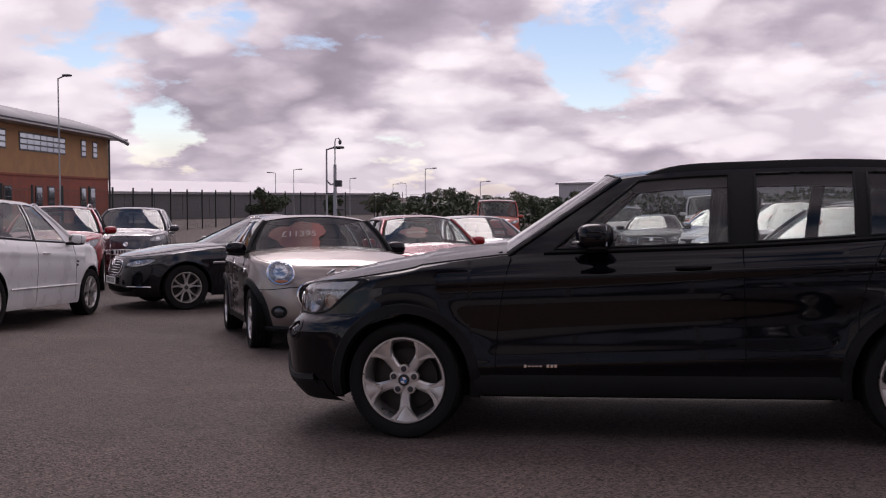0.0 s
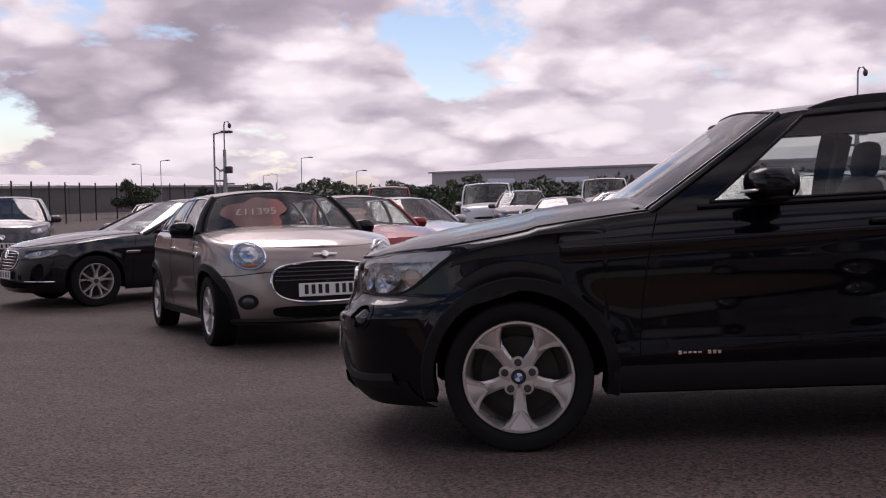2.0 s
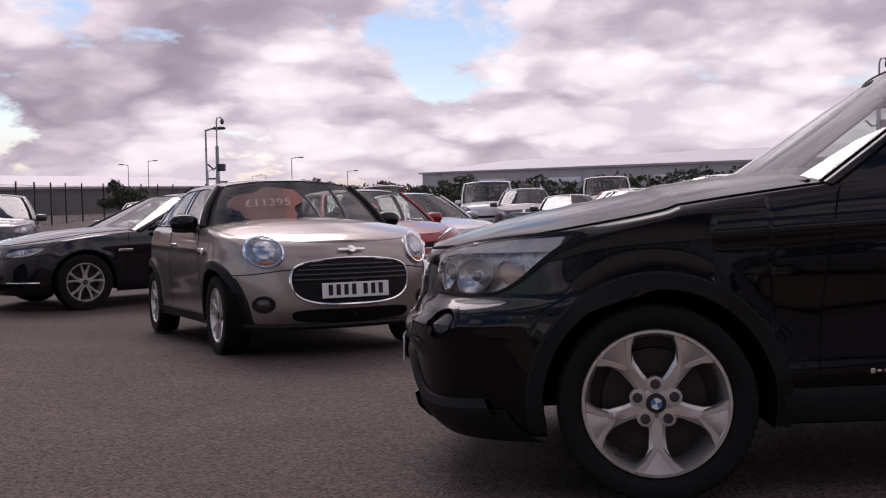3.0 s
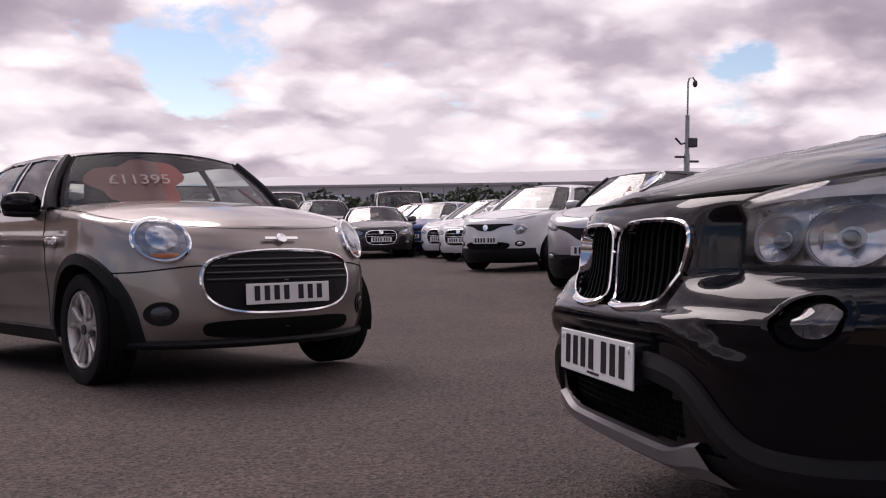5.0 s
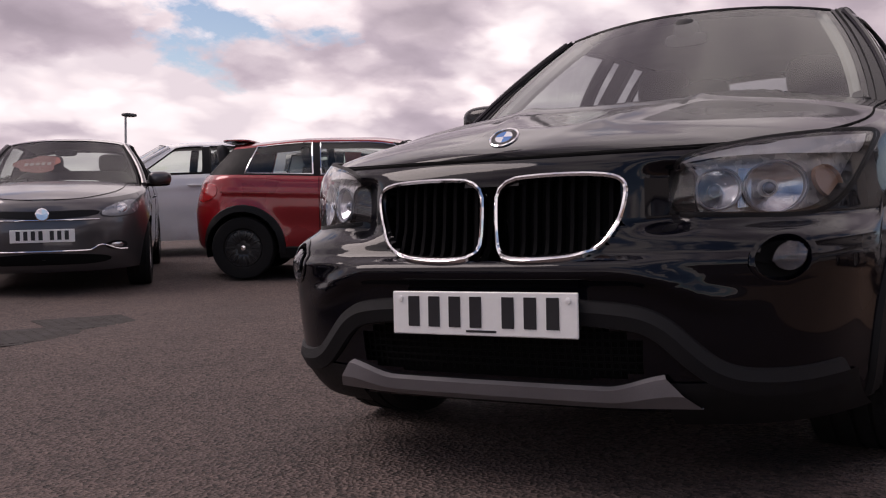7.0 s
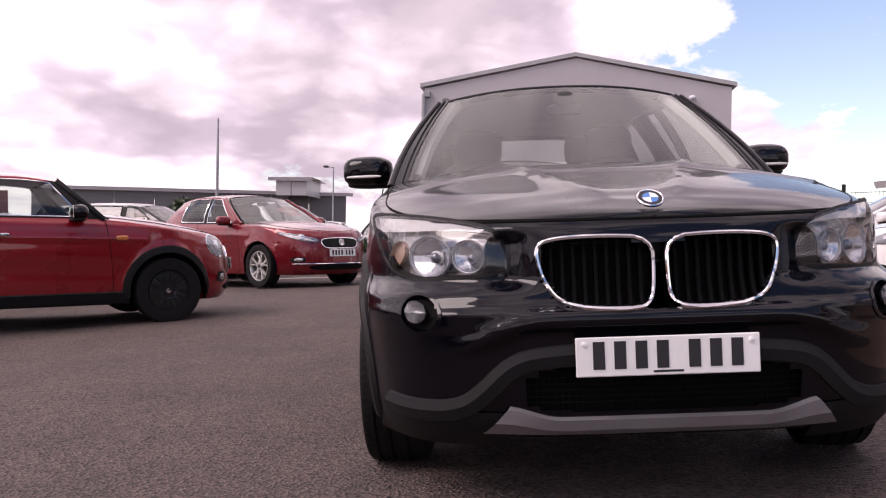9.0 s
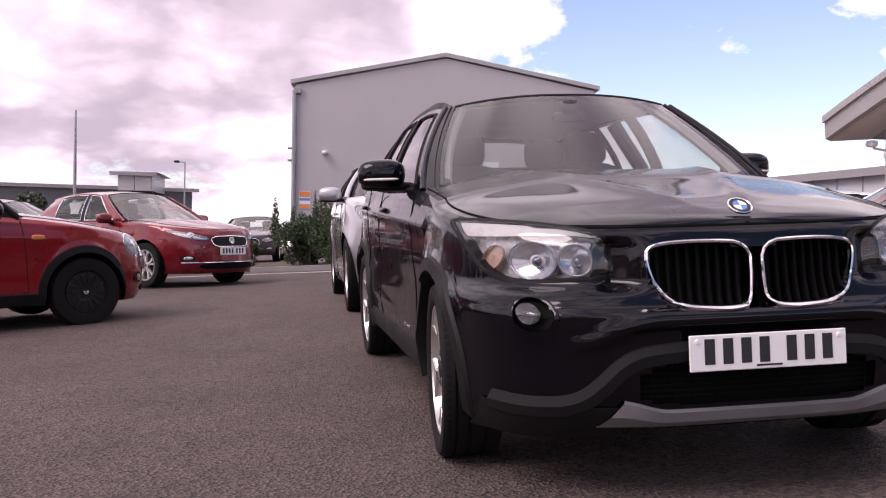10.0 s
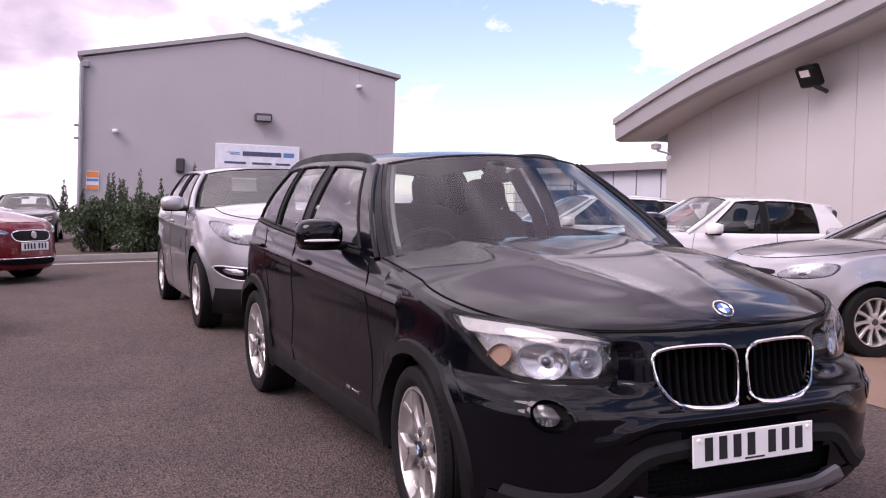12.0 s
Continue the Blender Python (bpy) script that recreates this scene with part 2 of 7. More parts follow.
LENS = glass_mat("lamp_lens", (0.86, 0.87, 0.89), 0.95, 0.07)
FOG_GLASS = mat("fog_reflector", (0.07, 0.07, 0.075), 0.2, 0.8, 0.2, 0.3, 60, 90, 0.4)
LAMP_BOWL = mat("lamp_bowl_silver", (0.62, 0.60, 0.58), 0.28, 0.35, 0, 0.25, 25, 60, 0.2)
INDICATOR_CLEAR = mat("clear_indicator", (0.46, 0.29, 0.20), 0.25, 0, 1, 0.1)
REFLECTOR = mat("lamp_reflector", (0.60, 0.61, 0.63), 0.20, 0.9, 0, 0.15, 30, 60, 0.06)
LAMP_GREY = mat("lamp_inner_grey", (0.27, 0.28, 0.30), 0.25, 0.5, 0.6, 0.25, 14, 60)
LAMP_WHITE = mat("lamp_diffuser", (0.74, 0.72, 0.68), 0.3, 0, 0.5, 0.06, 20, 90)
AMBER = mat("amber_lens", (0.65, 0.20, 0.05), 0.2, 0, 1, 0.1)
RED_LENS = mat("red_lens", (0.35, 0.01, 0.012), 0.15, 0, 1, 0.1)
BULB_BLUE = mat("projector_glass", (0.15, 0.165, 0.20), 0.05, 0.6, 1, 0.2, 40, 90)
CLOTH = mat("seat_cloth", (0.045, 0.044, 0.044), 0.9, 0, 0, 0.2, 20, 300, 0.3)
DASH = mat("dashboard_plastic", (0.03, 0.03, 0.031), 0.7, 0, 0, 0.2, 20, 300, 0.2)
PRICE_FIGURE = mat("price_figure_white", (0.42, 0.34, 0.31), 0.5)
PRICE_RED = mat("price_sticker_red", (0.27, 0.085, 0.07), 0.5, 0, 0, 0.08, 9, 60)
STICKER_WHITE = mat("sticker_white", (0.8, 0.78, 0.76), 0.5)
BADGE_BLUE = mat("badge_blue", (0.05, 0.20, 0.52), 0.2, 0, 1)
BADGE_WHITE = mat("badge_white", (0.78, 0.80, 0.82), 0.2, 0, 1)
PAINT_BLACK = paint("black_paint", (0.0016, 0.0016, 0.0036), 0.0, 0.3, 0.03, 0.62)
HEADLINING = mat("headlining_cloth", (0.42, 0.41, 0.39), 0.9)
BUFF = mat("buff_surfacing", (0.23, 0.15, 0.105), 0.9, 0, 0, 0.15, 1.2, 120, 0.4)
PAINT_TAUPE = paint("silver_beige_paint", (0.27, 0.235, 0.215), 0.7, 0.34)
PAINT_NAVY = paint("midnight_black_paint", (0.005, 0.0055, 0.009), 0.1, 0.25, 0.1)
PAINT_WHITE = paint("white_paint", (0.74, 0.74, 0.74), 0.0, 0.3)
PAINT_RED = paint("red_paint", (0.24, 0.004, 0.008), 0.25, 0.3)
PAINT_DEEPRED = paint("deep_red_paint", (0.17, 0.004, 0.010), 0.4, 0.3)
PAINT_GREY = paint("dark_grey_paint", (0.08, 0.076, 0.08), 0.6, 0.34)
PAINT_SILVER = paint("silver_paint", (0.42, 0.42, 0.44), 0.75, 0.33)
PAINT_BLUE = paint("blue_paint", (0.02, 0.05, 0.18), 0.4, 0.3)
PAINT_CHARCOAL = paint("charcoal_paint", (0.03, 0.03, 0.033), 0.5, 0.3)
PAINT_PURPLE = paint("slate_paint", (0.05, 0.048, 0.06), 0.5, 0.3)
PAINT_ORANGE = paint("orange_red_paint", (0.42, 0.06, 0.03), 0.0, 0.35)
CLAD_GREY = mat("grey_cladding", (0.42, 0.40, 0.41), 0.5, 0.1, 0, 0.05, 0.8, 40)
CLAD_CREAM = mat("cream_cladding", (0.50, 0.485, 0.475), 0.5, 0.1, 0, 0.05, 0.8, 40)
CLAD_PALE = mat("pale_cladding", (0.60, 0.62, 0.66), 0.5, 0.1, 0, 0.05, 0.8, 40)
ROOF_WHITE = mat("pale_roof", (0.58, 0.56, 0.58), 0.5, 0.1, 0, 0.06, 0.3, 30)
ROOF_GREY = mat("grey_roof", (0.20, 0.20, 0.22), 0.6, 0.1, 0, 0.1, 0.5, 30)
TRIM_GREY = mat("trim_grey", (0.36, 0.355, 0.36), 0.45, 0.2, 0, 0.05, 2, 60)
DARK_TRIM = mat("dark_trim", (0.05, 0.05, 0.055), 0.5, 0.2)
CLAD_DARK = mat("dark_cladding", (0.13, 0.125, 0.13), 0.6, 0.1, 0, 0.12, 0.4, 30)
BRICK_TAN = mat("tan_brick", (0.36, 0.20, 0.095), 0.85, 0, 0, 0.18, 1.5, 26, 0.3)
BRICK_RED = mat("red_brick", (0.25, 0.075, 0.05), 0.85, 0, 0, 0.25, 1.5, 26, 0.3)
STEEL_GREY = mat("galvanised_steel", (0.30, 0.30, 0.31), 0.5, 0.6, 0, 0.12, 3, 60)
FENCE_GREEN = mat("fence_paint", (0.018, 0.024, 0.022), 0.5, 0.2, 0, 0.2, 3, 60)
SIGN_WHITE = mat("sign_white", (0.72, 0.74, 0.80), 0.4)
SIGN_BLUE = mat("sign_blue", (0.08, 0.22, 0.50), 0.4)
SIGN_DARK = mat("sign_dark", (0.05, 0.07, 0.13), 0.4)
SIGN_ORANGE = mat("sign_orange", (0.75, 0.25, 0.06), 0.4)
WINDOW_MIRROR = mat("window_reflective_glass", (0.30, 0.33, 0.38), 0.04, 0.85, 0, 0.04, 0.8, 30, 0, 0.5, 0.02)
LEAF = mat("leaf_green", (0.05, 0.078, 0.032), 0.6, 0, 0, 0.4, 2.5, 30)
LEAF_DARK = mat("leaf_dark", (0.042, 0.060, 0.028), 0.65, 0, 0, 0.4, 0.4, 12)
LEAF_OLIVE = mat("leaf_olive", (0.07, 0.075, 0.03), 0.65, 0, 0, 0.4, 0.4, 12)
BARK = mat("bark", (0.09, 0.07, 0.05), 0.9, 0, 0, 0.3, 8, 60, 0.5)
KERB = mat("kerb_concrete", (0.32, 0.30, 0.28), 0.85, 0, 0, 0.15, 3, 60, 0.3)
WHITE_LINE = mat("line_paint", (0.55, 0.53, 0.50), 0.7, 0, 0, 0.2, 4, 30, 0.2)
IRON = mat("cast_iron", (0.018, 0.0138, 0.0118), 0.8, 0.0, 0, 0.3, 9, 60, 0.4)
SOIL = mat("soil", (0.09, 0.07, 0.05), 0.95, 0, 0, 0.3, 2, 30, 0.5)

# ---- mesh tools ----
class Geo:
    """Collects points and faces for one mesh."""

    def __init__(self):
        self.v, self.f, self.n = [], [], 0

    def add(self, v, f):
        v = np.asarray(v, float).reshape(-1, 3)
        self.v.append(v)
        self.f += [tuple(i + self.n for i in q) for q in f]
        self.n += len(v)
        return self

    def grid(self, p, wrap=False, flip=False, skip=None):
        p = np.asarray(p, float)
        a, b = p.shape[:2]
        q = []
        for i in range(a - 1):
            for j in range(b if wrap else b - 1):
                if skip is not None and skip[i, j]:
                    continue
                k = (j + 1) % b
                c = (i * b + j, (i + 1) * b + j, (i + 1) * b + k, i * b + k)
                q.append(c[::-1] if flip else c)
        return self.add(p, q)

    def box(self, c, s, r=0.0, m=None):
        """A box with bevelled edges of radius r."""
        hx, hy, hz = (d / 2 for d in s)
        r = min(r, hx * 0.9, hy * 0.9, hz * 0.9)
        if r <= 0:
            v = np.array([(x, y, z) for z in (-hz, hz) for y in (-hy, hy) for x in (-hx, hx)])
            f = [(0, 2, 3, 1), (4, 5, 7, 6), (0, 1, 5, 4), (2, 6, 7, 3), (0, 4, 6, 2), (1, 3, 7, 5)]
        else:
            v, f, idx = [], [], {}
            for sx in (-1, 1):
                for sy in (-1, 1):
                    for sz in (-1, 1):
                        for ax in range(3):
                            p = [sx * (hx - r), sy * (hy - r), sz * (hz - r)]
                            p[ax] += (sx, sy, sz)[ax] * r
                            idx[sx, sy, sz, ax] = len(v)
                            v.append(p)
            g = lambda x, y, z, a: idx[x, y, z, a]  # noqa: E731
            for s1 in (-1, 1):
                f.append(tuple(g(s1, y, z, 0) for y, z in ((-1, -1), (1, -1), (1, 1), (-1, 1))[::s1]))
                f.append(tuple(g(x, s1, z, 1) for x, z in ((-1, -1), (-1, 1), (1, 1), (1, -1))[::s1]))
                f.append(tuple(g(x, y, s1, 2) for x, y in ((-1, -1), (1, -1), (1, 1), (-1, 1))[::s1]))
            for a in (-1, 1):
                for b in (-1, 1):
                    o = a * b
                    f.append((g(-1, a, b, 1), g(1, a, b, 1), g(1, a, b, 2), g(-1, a, b, 2))[::o])
                    f.append((g(a, -1, b, 0), g(a, -1, b, 2), g(a, 1, b, 2), g(a, 1, b, 0))[::o])
                    f.append((g(a, b, -1, 0), g(a, b, 1, 0), g(a, b, 1, 1), g(a, b, -1, 1))[::o])
            for a in (-1, 1):
                for b in (-1, 1):
                    for c2 in (-1, 1):
                        f.append((g(a, b, c2, 0), g(a, b, c2, 1), g(a, b, c2, 2))[:: a * b * c2])
            v = np.array(v)
        if m is not None:
            v = np.array([m @ Vector(p) for p in v])
        return self.add(v + np.asarray(c), f)

    def lathe(self, prof, c=(0, 0, 0), axis="y", n=40, closed=False):
        """Turns a profile of (along, radius) round an axis through c."""
        t = np.linspace(0, 2 * math.pi, n, endpoint=False)
        rows = []
        for al, r in prof:
            if axis == "y":
                rows.append(np.stack([r * np.cos(t), np.full(n, al), r * np.sin(t)], -1))
            elif axis == "z":
                rows.append(np.stack([r * np.cos(t), r * np.sin(t), np.full(n, al)], -1))
            else:
                rows.append(np.stack([np.full(n, al), r * np.cos(t), r * np.sin(t)], -1))
        return self.grid(np.array(rows) + np.asarray(c), wrap=True, flip=axis != "y")

    def tube(self, pts, r, n=8, cap=True):
        """A round bar along a polyline; r one radius or one for each point."""
        pts = np.asarray(pts, float)
        rr = np.full(len(pts), r) if np.isscalar(r) else np.asarray(r)
        d = np.gradient(pts, axis=0)
        d /= np.linalg.norm(d, axis=1)[:, None] + 1e-12
        ref = np.array([0, 0, 1.0]) if abs(d[0][2]) < 0.9 else np.array([1.0, 0, 0])
        t, rows = np.linspace(0, 2 * math.pi, n, endpoint=False), []
        for p, e, q in zip(pts, d, rr):
            u = np.cross(e, ref)
            u /= np.linalg.norm(u) + 1e-12
            w = np.cross(u, e)
            rows.append(p + q * (np.cos(t)[:, None] * u + np.sin(t)[:, None] * w))
        base = self.n
        self.grid(np.array(rows), wrap=True, flip=True)
        if cap:
            self.f.append(tuple(base + i for i in range(n))[::-1])
            self.f.append(tuple(base + (len(pts) - 1) * n + i for i in range(n)))
        return self

    def blob(self, c, rad, e=0.6, nu=20, nv=12, m=None):
        """A superellipsoid: e below 1 is boxier."""
        u, v = np.linspace(0, 2 * math.pi, nu, endpoint=False), np.linspace(-math.pi / 2, math.pi / 2, nv)
        sp = lambda a: np.sign(a) * np.abs(a) ** e  # noqa: E731
        p = np.stack([rad[0] * np.outer(sp(np.cos(v)), sp(np.cos(u))), rad[1] * np.outer(sp(np.cos(v)), sp(np.sin(u))),
                      rad[2] * np.outer(sp(np.sin(v)), np.ones(nu))], -1)
        if m is not None:
            p = p @ np.array(m.to_3x3()).T
        return self.grid(p + np.asarray(c), wrap=True, flip=True)

    def strip(self, pts, width, thick, normal):
        """A flat band along a polyline with a normal for each point."""
        pts, normal = np.asarray(pts, float), np.asarray(normal, float)
        d = np.gradient(pts, axis=0)
        side = np.cross(normal, d)
        side /= np.linalg.norm(side, axis=1)[:, None] + 1e-12
        h = width / 2
        rows = [pts - side * h - normal * thick, pts - side * h * 0.8 + normal * thick, pts + side * h * 0.8 + normal * thick, pts + side * h - normal * thick]
        return self.grid(np.stack(rows, 1), flip=True)

    def mesh(self, name, angle=32):
        me = bpy.data.meshes.new(name)
        me.from_pydata([tuple(p) for p in np.concatenate(self.v)], [], self.f)
        me.polygons.foreach_set("use_smooth", [True] * len(me.polygons))
        me.set_sharp_from_angle(angle=radians(angle))
        return me


def part(name, geo, material, parent=None, label="", angle=32):
    me = geo.mesh(name, angle) if isinstance(geo, Geo) else geo
    if not me.materials:
        me.materials.append(material)
    ob = new(name, me)
    ob.parent = parent
    return tagged(ob, label)


def thing(name, label, category, m=None, group="", kind=""):
    ob = new(name)
    if m is not None:
        ob.matrix_world = m
    return tagged(ob, label, category, group, kind)


def curve(*pts):
    """A smooth function through (x, y) knots, with no overshoot."""
    x, y = (np.array(k, float) for k in zip(*pts))
    s = np.diff(y) / np.diff(x)
    d = np.zeros(len(x))
    d[0], d[-1] = s[0], s[-1]
    for i in range(1, len(x) - 1):
        d[i] = 0 if s[i - 1] * s[i] <= 0 else 2 * s[i - 1] * s[i] / (s[i - 1] + s[i])

    X, Y, D, last = x.tolist(), y.tolist(), d.tolist(), len(x) - 2

    def at(q):
        q = min(max(float(q), X[0]), X[-1])
        i = 0
        while i < last and q > X[i + 1]:
            i += 1
        h = X[i + 1] - X[i]
        t = (q - X[i]) / h
        u = 1 - t
        return (1 + 2 * t) * u * u * Y[i] + t * u * u * h * D[i] + t * t * (3 - 2 * t) * Y[i + 1] + t * t * (t - 1) * h * D[i + 1]
    return at


def smooth_loop(pts, rounds=2):
    p = np.asarray(pts, float)
    for _ in range(rounds):
        q = np.roll(p, -1, 0)
        p = np.stack([0.75 * p + 0.25 * q, 0.25 * p + 0.75 * q], 1).reshape(-1, p.shape[1])
    return p


def inside(poly, x, y):
    """Which of the points (x, y) lie in the polygon."""
    x, y = np.asarray(x, float), np.asarray(y, float)
    hit = np.zeros(x.shape, bool)
    for (x0, y0), (x1, y1) in zip(poly, np.roll(poly, -1, 0)):
        with np.errstate(divide="ignore", invalid="ignore"):
            cut = ((y0 > y) != (y1 > y)) & (x < (x1 - x0) * (y - y0) / (y1 - y0 + 1e-12) + x0)
        hit ^= cut
    return hit


def smoothstep(a, b, x):
    t = min(1.0, max(0.0, (x - a) / (b - a)))
    return t * t * (3 - 2 * t)


def ground_z(x, y):
    """The lot falls to a gully line and rises again behind it."""
    rise = 0.032 * min(max(x, -1.0), 6) + 0.010 * min(max(x - 6, 0), 16)
    near = rise - 0.048 * min(max(y, -1.2), 1.4) - (0.02 + 0.028 * smoothstep(1, 4, x)) * min(max(y - 1.4, 0), 2.6) - 0.017 * max(min(-1.2 - y, 4), 0)
    far = -0.21 + 0.03 * min(max(x, -3.0), 6) - 0.017 * min(max(y - 6, 0), 20)
    k = smoothstep(3.2, 5.4, y) * (1 - smoothstep(6, 10, x))
    return near * (1 - k) + far * k

# ---- ground ----
def axis_steps():
    near = list(np.arange(-14, 26.01, 0.5))
    far = [30, 36, 45, 60, 90, 150, 300, 600, 1200, 2400]
    return [-q for q in far[::-1] if q > 16] + [-20, -17] + near + far


gx, gy = axis_steps(), axis_steps()
gp = np.array([[(x, y, ground_z(x, y)) for y in gy] for x in gx])
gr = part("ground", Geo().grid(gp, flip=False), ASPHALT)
tagged(gr, "worn grey-brown asphalt car lot", "ground", kind="structure")

# ---- cars: local axes: front axle at x = 0, nose towards -x, car's left at -y, ground z = 0 ----
class Shell:
    """The lower body of a car as a wrap of plan outlines stacked over height."""

    def __init__(self, sp):
        self.sp = sp
        self.xf, self.xr, self.wz = curve(*sp["nose"]), curve(*sp["tail"]), curve(*sp["width"])
        self.top, self.low = curve(*sp["shoulder"]), curve(*sp["under"])
        self.xa, self.xb = sp.get("corner", (0.1, sp["wb"] + 0.05))
        rd = sp.get("round", 2.6)
        self.nz = curve(*rd) if isinstance(rd, tuple) else (lambda z: rd)
        self.sculpt = sp.get("sculpt")
        self.r, self.ar, self.wb = sp["wheel"], sp["arch"], sp["wb"]

    def bulge(self, x, z):
        """Flared arches and a shoulder crease."""
        out = 0.0
        for xc in (0.0, self.wb):
            d = math.hypot(x - xc, z - self.r) - self.ar
            out += self.sp.get("flare", 0.012) * math.exp(-(d / 0.07) ** 2) * (1 if z > 0.15 else 0)
        for zc, amp, wd in self.sp.get("creases", ()):
            if 0.2 < x < self.wb + 0.2:
                out += amp * math.exp(-((z - zc - 0.03 * (x - 1)) / wd) ** 2)
        return out

    def at(self, st, z):
        """The half outline's point (y >= 0) for a station at height z."""
        kind, q = st
        w = float(self.wz(z))
        if kind == "s":
            return np.array([q, w + self.bulge(q, z), z])
        n = self.nz(z)
        c, s = max(0.0, math.cos(q)) ** (2 / n), max(0.0, math.sin(q)) ** (2 / n)
        if kind == "f":
            x = self.xa - (self.xa - float(self.xf(z))) * c
            if self.sculpt:
                x -= self.sculpt(w * s, z)
        else:
            x = self.xb + (float(self.xr(z)) - self.xb) * c
        y = w * s
        return np.array([x, y + self.bulge(x, z) * (s > 0.9), z])

    def ang(self, y, z):
        return math.asin(min(1.0, (abs(y) / float(self.wz(z))) ** (self.nz(z) / 2)))

    def face(self, y, z, off=0.0, end="f"):
        """A point of the front or rear face at (y, z), off metres proud of it."""
        st = (end, self.ang(y, z))
        p = self.at(st, z)
        if off:
            e = 0.004
            b = self.at((end, min(math.pi / 2, st[1] + e)), z) - self.at((end, max(0, st[1] - e)), z)
            u = self.at(st, z + e) - self.at(st, z - e)
            nn = np.cross(b, u) if end == "r" else np.cross(u, b)
            p = p + nn / (np.linalg.norm(nn) + 1e-12) * off
        p[1] *= -1 if y < 0 else 1
        return p

    def side(self, x, z, sgn, off=0.0):
        """A point of the flank at (x, z); sgn is -1 on the car's left."""
        if x < self.xa:
            c = min(1.0, (self.xa - x) / (self.xa - float(self.xf(z)))) ** (self.nz(z) / 2)
            p = self.at(("f", math.acos(c)), z)
        elif x > self.xb:
            c = min(1.0, (x - self.xb) / (float(self.xr(z)) - self.xb)) ** (self.nz(z) / 2)
            p = self.at(("r", math.acos(c)), z)
        else:
            p = self.at(("s", x), z)
        p[1] = (p[1] + off) * sgn
        return p

    def stations(self, fine):
        na = 40 if fine else 22
        a = np.linspace(0, math.pi / 2, na)
        xs = [x for xc in (0.0, self.wb) for x in xc - self.ar * np.cos(np.linspace(0, math.pi, 40 if fine else 22))]
        xs += list(np.arange(self.xa, self.xb, 0.05 if fine else 0.1))
        xs = sorted(x for x in xs if self.xa + 0.004 < x < self.xb - 0.004)
        keep = [xs[0]]
        for x in xs[1:]:
            if x - keep[-1] > 0.004:
                keep.append(x)
        front = [("f", q) for q in a]
        extra = []
        for x in -self.ar * np.cos(np.linspace(0, math.pi / 2, 26 if fine else 14)):
            if x < self.xa:
                c = min(1.0, (self.xa - x) / (self.xa - float(self.xf(0.45)))) ** (self.nz(0.45) / 2)
                extra.append(("f", math.acos(c)))
        rear = []
        for x in self.wb + self.ar * np.cos(np.linspace(0, math.pi / 2, 26 if fine else 14)):
            if x > self.xb:
                c = min(1.0, (x - self.xb) / (float(self.xr(0.45)) - self.xb)) ** (self.nz(0.45) / 2)
                rear.append(("r", math.acos(c)))
        front = sorted(front + extra, key=lambda s: s[1])
        back = sorted([("r", q) for q in a] + rear, key=lambda s: -s[1])
        return front + [("s", x) for x in keep] + back

    def lowest(self, x):
        z = float(self.low(x))
        for xc in (0.0, self.wb):
            if abs(x - xc) < self.ar:
                z = max(z, self.r + math.sqrt(self.ar ** 2 - (x - xc) ** 2) * 1.0)
        return z

    def build(self, fine, holes):
        """The grid of half outlines from sill to shoulder, and a mask of the cells that openings take away."""
        sts = self.stations(fine)
        nz = self.sp.get("levels", 64) if fine else 26
        v = np.linspace(0, 1, nz) ** 0.95
        p = np.zeros((len(sts), nz, 3))
        for i, st in enumerate(sts):
            x0 = self.at(st, 0.45)[0]
            z0, z1 = self.lowest(x0), float(self.top(x0))
            for j, t in enumerate(v):
                p[i, j] = self.at(st, z0 + (z1 - z0) * t)
                k = max(0.0, (t - 0.90) / 0.10)
                p[i, j, 1] *= 1 - self.sp.get("soft", 0.022) * k * k
        mid = (p[:-1, :-1] + p[1:, 1:] + p[:-1, 1:] + p[1:, :-1]) / 4
        skip = np.zeros(mid.shape[:2], bool)
        isf = np.array([s[0] == "f" for s in sts[:-1]])[:, None]
        for poly in holes:
            skip |= inside(poly, mid[..., 1], mid[..., 2]) & isf
        return sts, p, skip


def patch(sh, outline, off=0.004, dome=0.0, rings=5, end="f", sgn=1, hollow=0.0, rounds=2, edge=0.012):
    """A piece that lies on the front or rear face inside an outline of (y, z): a plate, lamp or, with hollow, a ring."""
    o = smooth_loop(outline, rounds)
    if sgn < 0:
        o = o * (-1, 1)
    c = o.mean(0)
    rr = [1.0] + list(np.linspace(1.0, max(hollow, 0.03), rings))
    rows = []
    for k, r in enumerate(rr):
        lift = -edge if k == 0 else off + dome * (1 - ((r - hollow) / (1 - hollow)) ** 2)
        rows.append([sh.face(*(c + (q - c) * r), lift, end) for q in o])
    if hollow:
        rows.append([sh.face(*(c + (q - c) * hollow), -edge, end) for q in o])
    same = (sgn < 0) ^ (end == "r")
    g = Geo()
    area = sum(a[0] * b[1] - b[0] * a[1] for a, b in zip(o, np.roll(o, -1, 0)))
    return g.grid(np.array(rows), wrap=True, flip=(area > 0) ^ (end == "r"))


